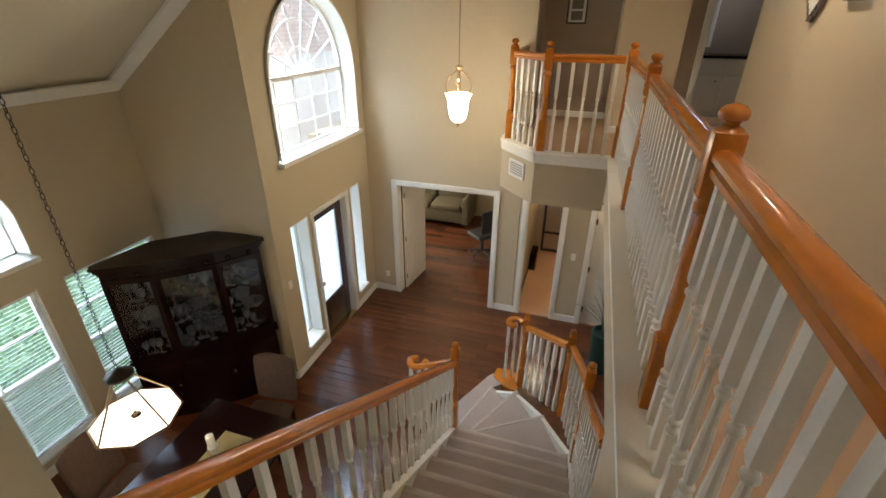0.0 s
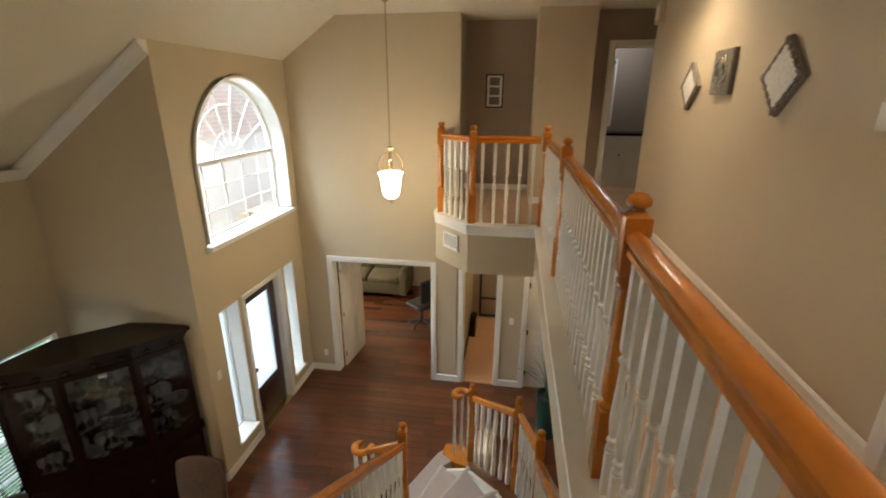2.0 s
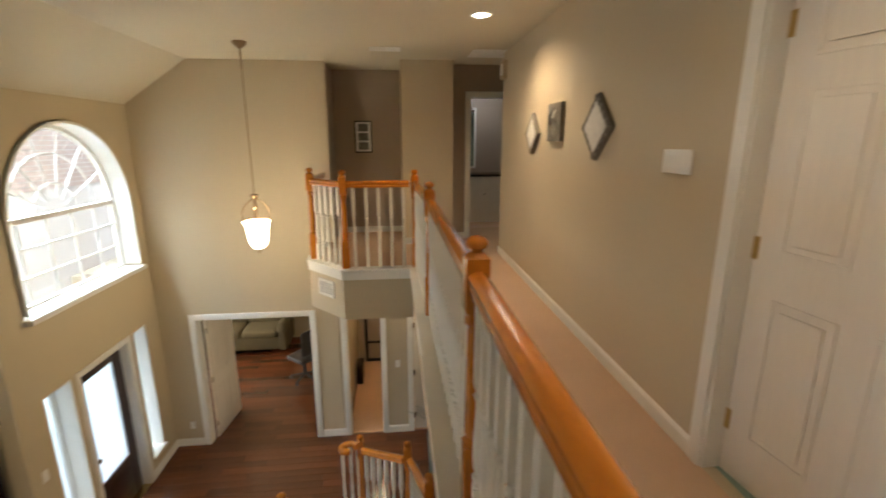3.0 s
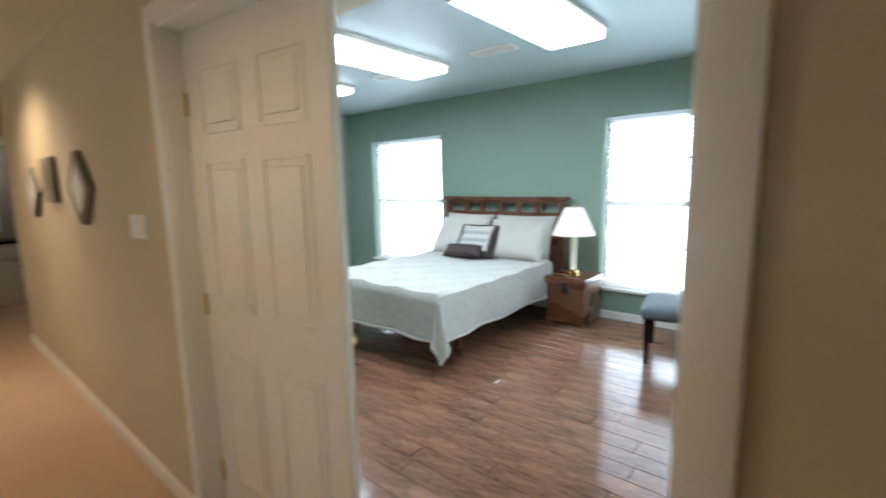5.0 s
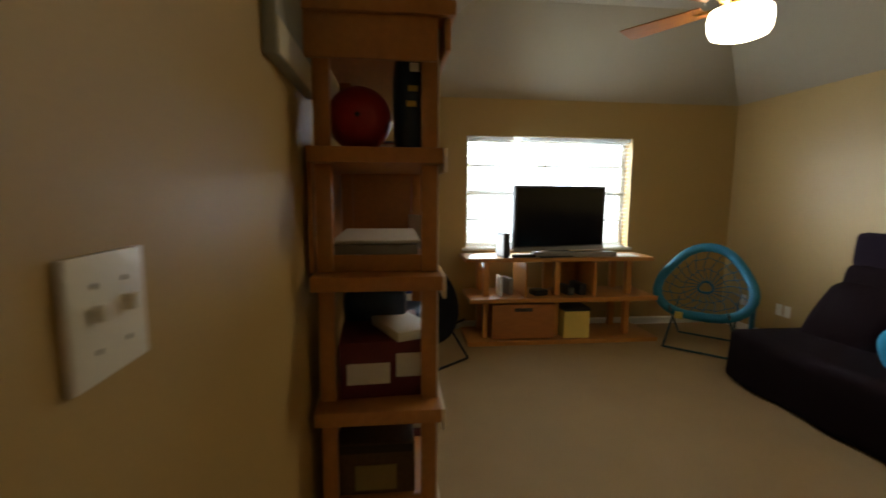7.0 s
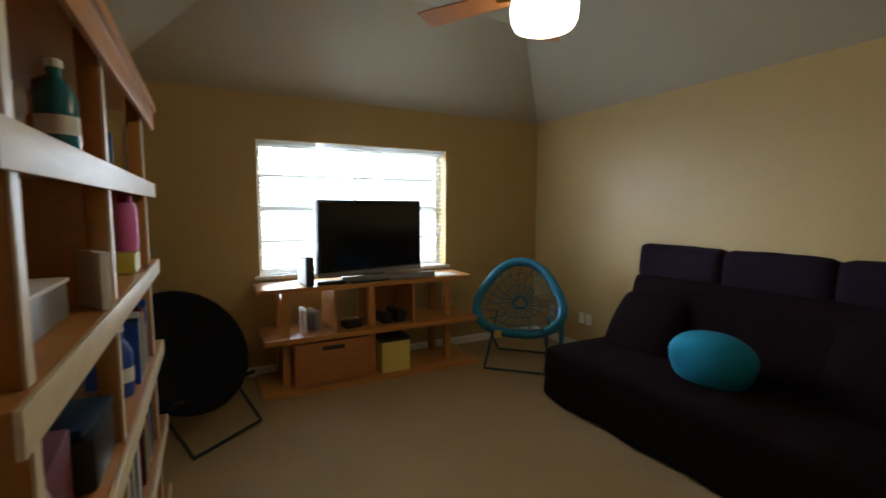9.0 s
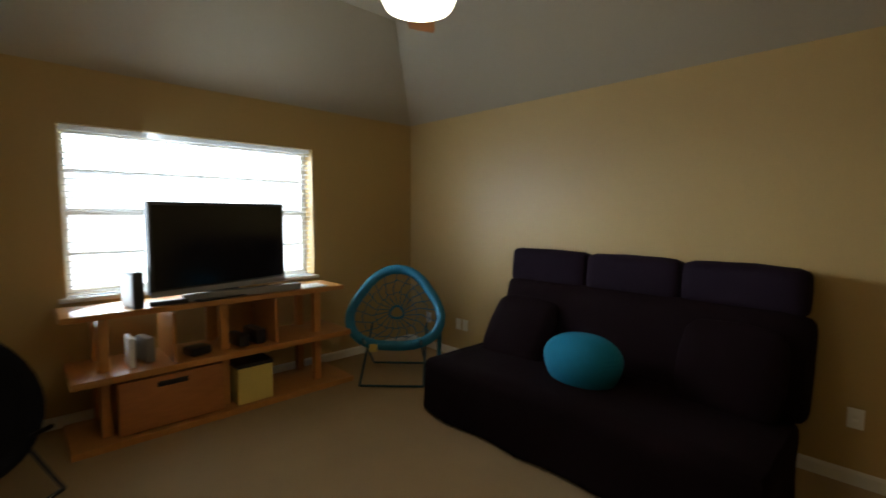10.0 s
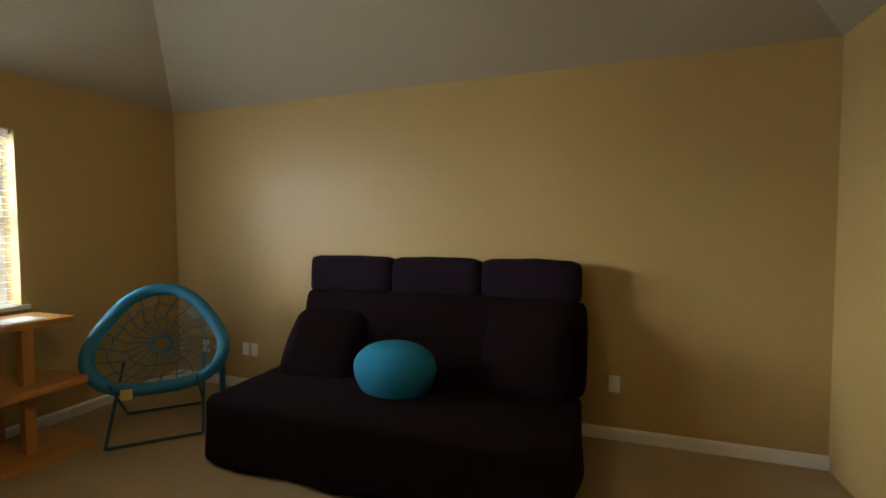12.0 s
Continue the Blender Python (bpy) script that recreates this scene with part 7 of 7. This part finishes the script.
part("yellow_tag", box(B(), -0.20, -0.13, -0.26, -0.24, 0.30, 0.37, bevel=0.01), M_yellow, bc)
cl = B()
soft_box(cl, -0.02, 0.02, -0.10, 0.14, 0.06, 0.50, 0.015, 3, 0.004, Matrix.Translation((0.40, 0.20, 0)))
part("hanging_cover", cl, M_tealring, bc, "turquoise cover hanging behind the ring")

# black saucer chair
sc = thing("saucer_chair", "black folding saucer chair beside the tv stand", "chair", Matrix.Translation((5.17, -1.78, 0)) @ Matrix.Rotation(radians(-50), 4, "Z"))
dish = B()
nr, ns = 8, 32
dm = Matrix.Translation((0, 0.0, 0.56)) @ Matrix.Rotation(radians(58), 4, "X")
cen = dish.verts.new(dm @ Vector((0, 0, -0.17)))
prev = None
for i in range(1, nr + 1):
    k = i / nr
    cur = [dish.verts.new(dm @ Vector((0.44 * k * math.cos(2 * math.pi * j / ns), 0.42 * k * math.sin(2 * math.pi * j / ns), -0.17 * (1 - k * k)))) for j in range(ns)]
    for j in range(ns):
        if prev is None:
            dish.faces.new((cen, cur[j], cur[(j + 1) % ns]))
        else:
            dish.faces.new((prev[j], cur[j], cur[(j + 1) % ns], prev[(j + 1) % ns]))
    prev = cur
d = part("saucer_seat", dish, M_blackcloth, sc, "black padded saucer seat")
md = d.modifiers.new("thickness", "SOLIDIFY")
md.thickness = 0.03
part("rim", tube(B(), [dm @ Vector((0.44 * math.cos(2 * math.pi * j / ns), 0.42 * math.sin(2 * math.pi * j / ns), 0)) for j in range(ns)], 0.028, 8, True), M_blackcloth, sc)
for sx in (-1, 1):
    part("leg", tube(B(), [(sx * 0.30, 0.34, 0.70), (sx * 0.27, -0.36, 0.014)], 0.012, 8), M_steel, sc)
    part("leg", tube(B(), [(sx * 0.28, -0.30, 0.36), (sx * 0.26, 0.36, 0.014)], 0.012, 8), M_steel, sc)
part("foot_bar", tube(B(), [(-0.27, -0.36, 0.014), (0.27, -0.36, 0.014)], 0.012, 8), M_steel, sc)
part("foot_bar", tube(B(), [(-0.26, 0.36, 0.014), (0.26, 0.36, 0.014)], 0.012, 8), M_steel, sc)

# ---------------- outdoors seen through the windows ----------------
br = tagged(new("wall_outside_brick"), "pale brick wall of the entry porch outside", "brick wall", "", "structure")
part("mortar_bed", box(B(), -5.02, -4.95, 3.26, 11.0, -1.2, 4.6), M_mortar, br, smooth=False)
BR = mesh_of("brick", box(B(), -0.012, 0.012, -0.098, 0.098, -0.028, 0.028, bevel=0.003), M_brick, False)
more = B()
for r in range(44):
    for c in range(26):
        y, z = 4.2 + c * 0.21 + (0.105 if r % 2 else 0), 0.75 + r * 0.07
        if 5.2 < y < 7.2 and 1.1 < z < 3.2:
            piece("brick", BR, br, Matrix.Translation((-4.945, y, z)))
        else:
            box(more, -4.957, -4.933, y - 0.098, y + 0.098, z - 0.028, z + 0.028)
tagged(part("bricks", more, M_brick, br, smooth=False), kind="stuff")
# glowing sheet added so the east windows look white
solid("backdrop", box(B(), 16, 16.2, -16, 14, GF - 0.3, 6.0), M_backglow, "glowing pale sheet standing in for the bright distance behind the house", "backdrop")
hg = random.Random(5)
lv = B()
# second glowing sheet, added to brighten the view on the dining side
solid("backdrop", box(B(), -12.2, -12.0, -9, 12, GF - 0.3, 4.0), M_backglow, "glowing pale sheet standing in for the bright distance beyond the garden", "backdrop")
for i in range(2600):
    p = Vector((-6.7 + hg.gauss(0, 0.35), hg.uniform(-1.2, 4.2), GF - 0.2 + abs(hg.gauss(0, 1)) * 0.75))
    n = Vector((hg.uniform(-1, 1), hg.uniform(-1, 1), hg.uniform(-1, 1))).normalized()
    u = n.orthogonal().normalized() * 0.06
    v = n.cross(u)
    vs = [lv.verts.new(p + q) for q in (-u, v * 0.5, u, -v * 0.5)]
    lv.faces.new(vs)
tagged(new("hedge", mesh_of("hedge", lv, M_bush, False)), "green garden hedge outside the dining windows", "hedge", "", "stuff")

# ---------------- floor planks ----------------


def planks(parent_name, label, x0, x1, y0, y1, z, along, w, lens, material, near, hide=()):
    """Planks laid along one axis; those inside the near box are pieces of their own, the rest are joined."""
    top = tagged(new(parent_name), label, "floor", "", "structure")
    rest = B()
    cache = {}
    rr = random.Random(11)
    a0, a1, b0, b1 = (x0, x1, y0, y1) if along == "x" else (y0, y1, x0, x1)
    b, count = b0, 0
    while b < b1 - 0.01:
        wb = min(w, b1 - b)
        a = a0 - rr.uniform(0, lens[-1])
        while a < a1:
            L = rr.choice(lens)
            s, e = max(a, a0), min(a + L, a1)
            a += L
            if e - s < 0.03:
                continue
            L2 = round(e - s, 2)
            cx, cy = ((s + e) / 2, b + wb / 2) if along == "x" else (b + wb / 2, (s + e) / 2)
            inside = near[0] < cx < near[1] and near[2] < cy < near[3]
            hx, hy = (L2 / 2 - 0.0008, wb / 2 - 0.0008) if along == "x" else (wb / 2 - 0.0008, L2 / 2 - 0.0008)
            if inside and count < 300:
                key = (L2, round(wb, 3))
                if key not in cache:
                    bm = B()
                    r = 0.0025
                    for q, zz in (((hx, hy), -0.012), ((hx, hy), -r), ((hx - r, hy - r), 0.0)):
                        [bm.verts.new((sx * q[0], sy * q[1], zz)) for sx, sy in ((-1, -1), (1, -1), (1, 1), (-1, 1))]
                    bm.verts.ensure_lookup_table()
                    for k in (0, 4):
                        for i in range(4):
                            bm.faces.new((bm.verts[k + i], bm.verts[k + (i + 1) % 4], bm.verts[k + 4 + (i + 1) % 4], bm.verts[k + 4 + i]))
                    bm.faces.new([bm.verts[8 + i] for i in range(4)])
                    cache[key] = mesh_of("plank", bm, material, False)
                piece("plank", cache[key], top, Matrix.Translation((cx, cy, z)))
                count += 1
            else:
                vs = [rest.verts.new((cx + sx * hx, cy + sy * hy, z + dz)) for dz in (-0.012, 0.0) for sx, sy in ((-1, -1), (1, -1), (1, 1), (-1, 1))]
                rest.faces.new(vs[4:])
                for i in range(4):
                    rest.faces.new((vs[i], vs[(i + 1) % 4], vs[4 + (i + 1) % 4], vs[4 + i]))
        b += w
    if len(rest.verts):
        r = part("joined_planks", rest, material, top, smooth=False)
        tagged(r, "", "", "", "stuff")
    else:
        rest.free()
    return top


planks("floor_foyer_planks", "glossy dark hardwood plank floor of the foyer", -4.99, 1.04, 0.0, DY + 0.0, GF - 0.002, "x", 0.125, [0.6, 0.9, 1.2, 1.5], M_plank, (-3.4, 0.3, 3.3, DY))
planks("floor_study_planks", "glossy dark hardwood plank floor of the study", -4.19, -0.91, DY + 0.0, 9.44, GF - 0.002, "x", 0.125, [0.6, 0.9, 1.2, 1.5], M_plank, (0, 0, 0, 0))
planks("floor_bedroom_planks", "brown laminate plank floor of the bedroom", WX + 0.001, 5.43, -1.15, 4.69, -0.001, "y", 0.13, [0.9, 1.2], M_lam, (1.5, 5.4, -1.1, 3.0))
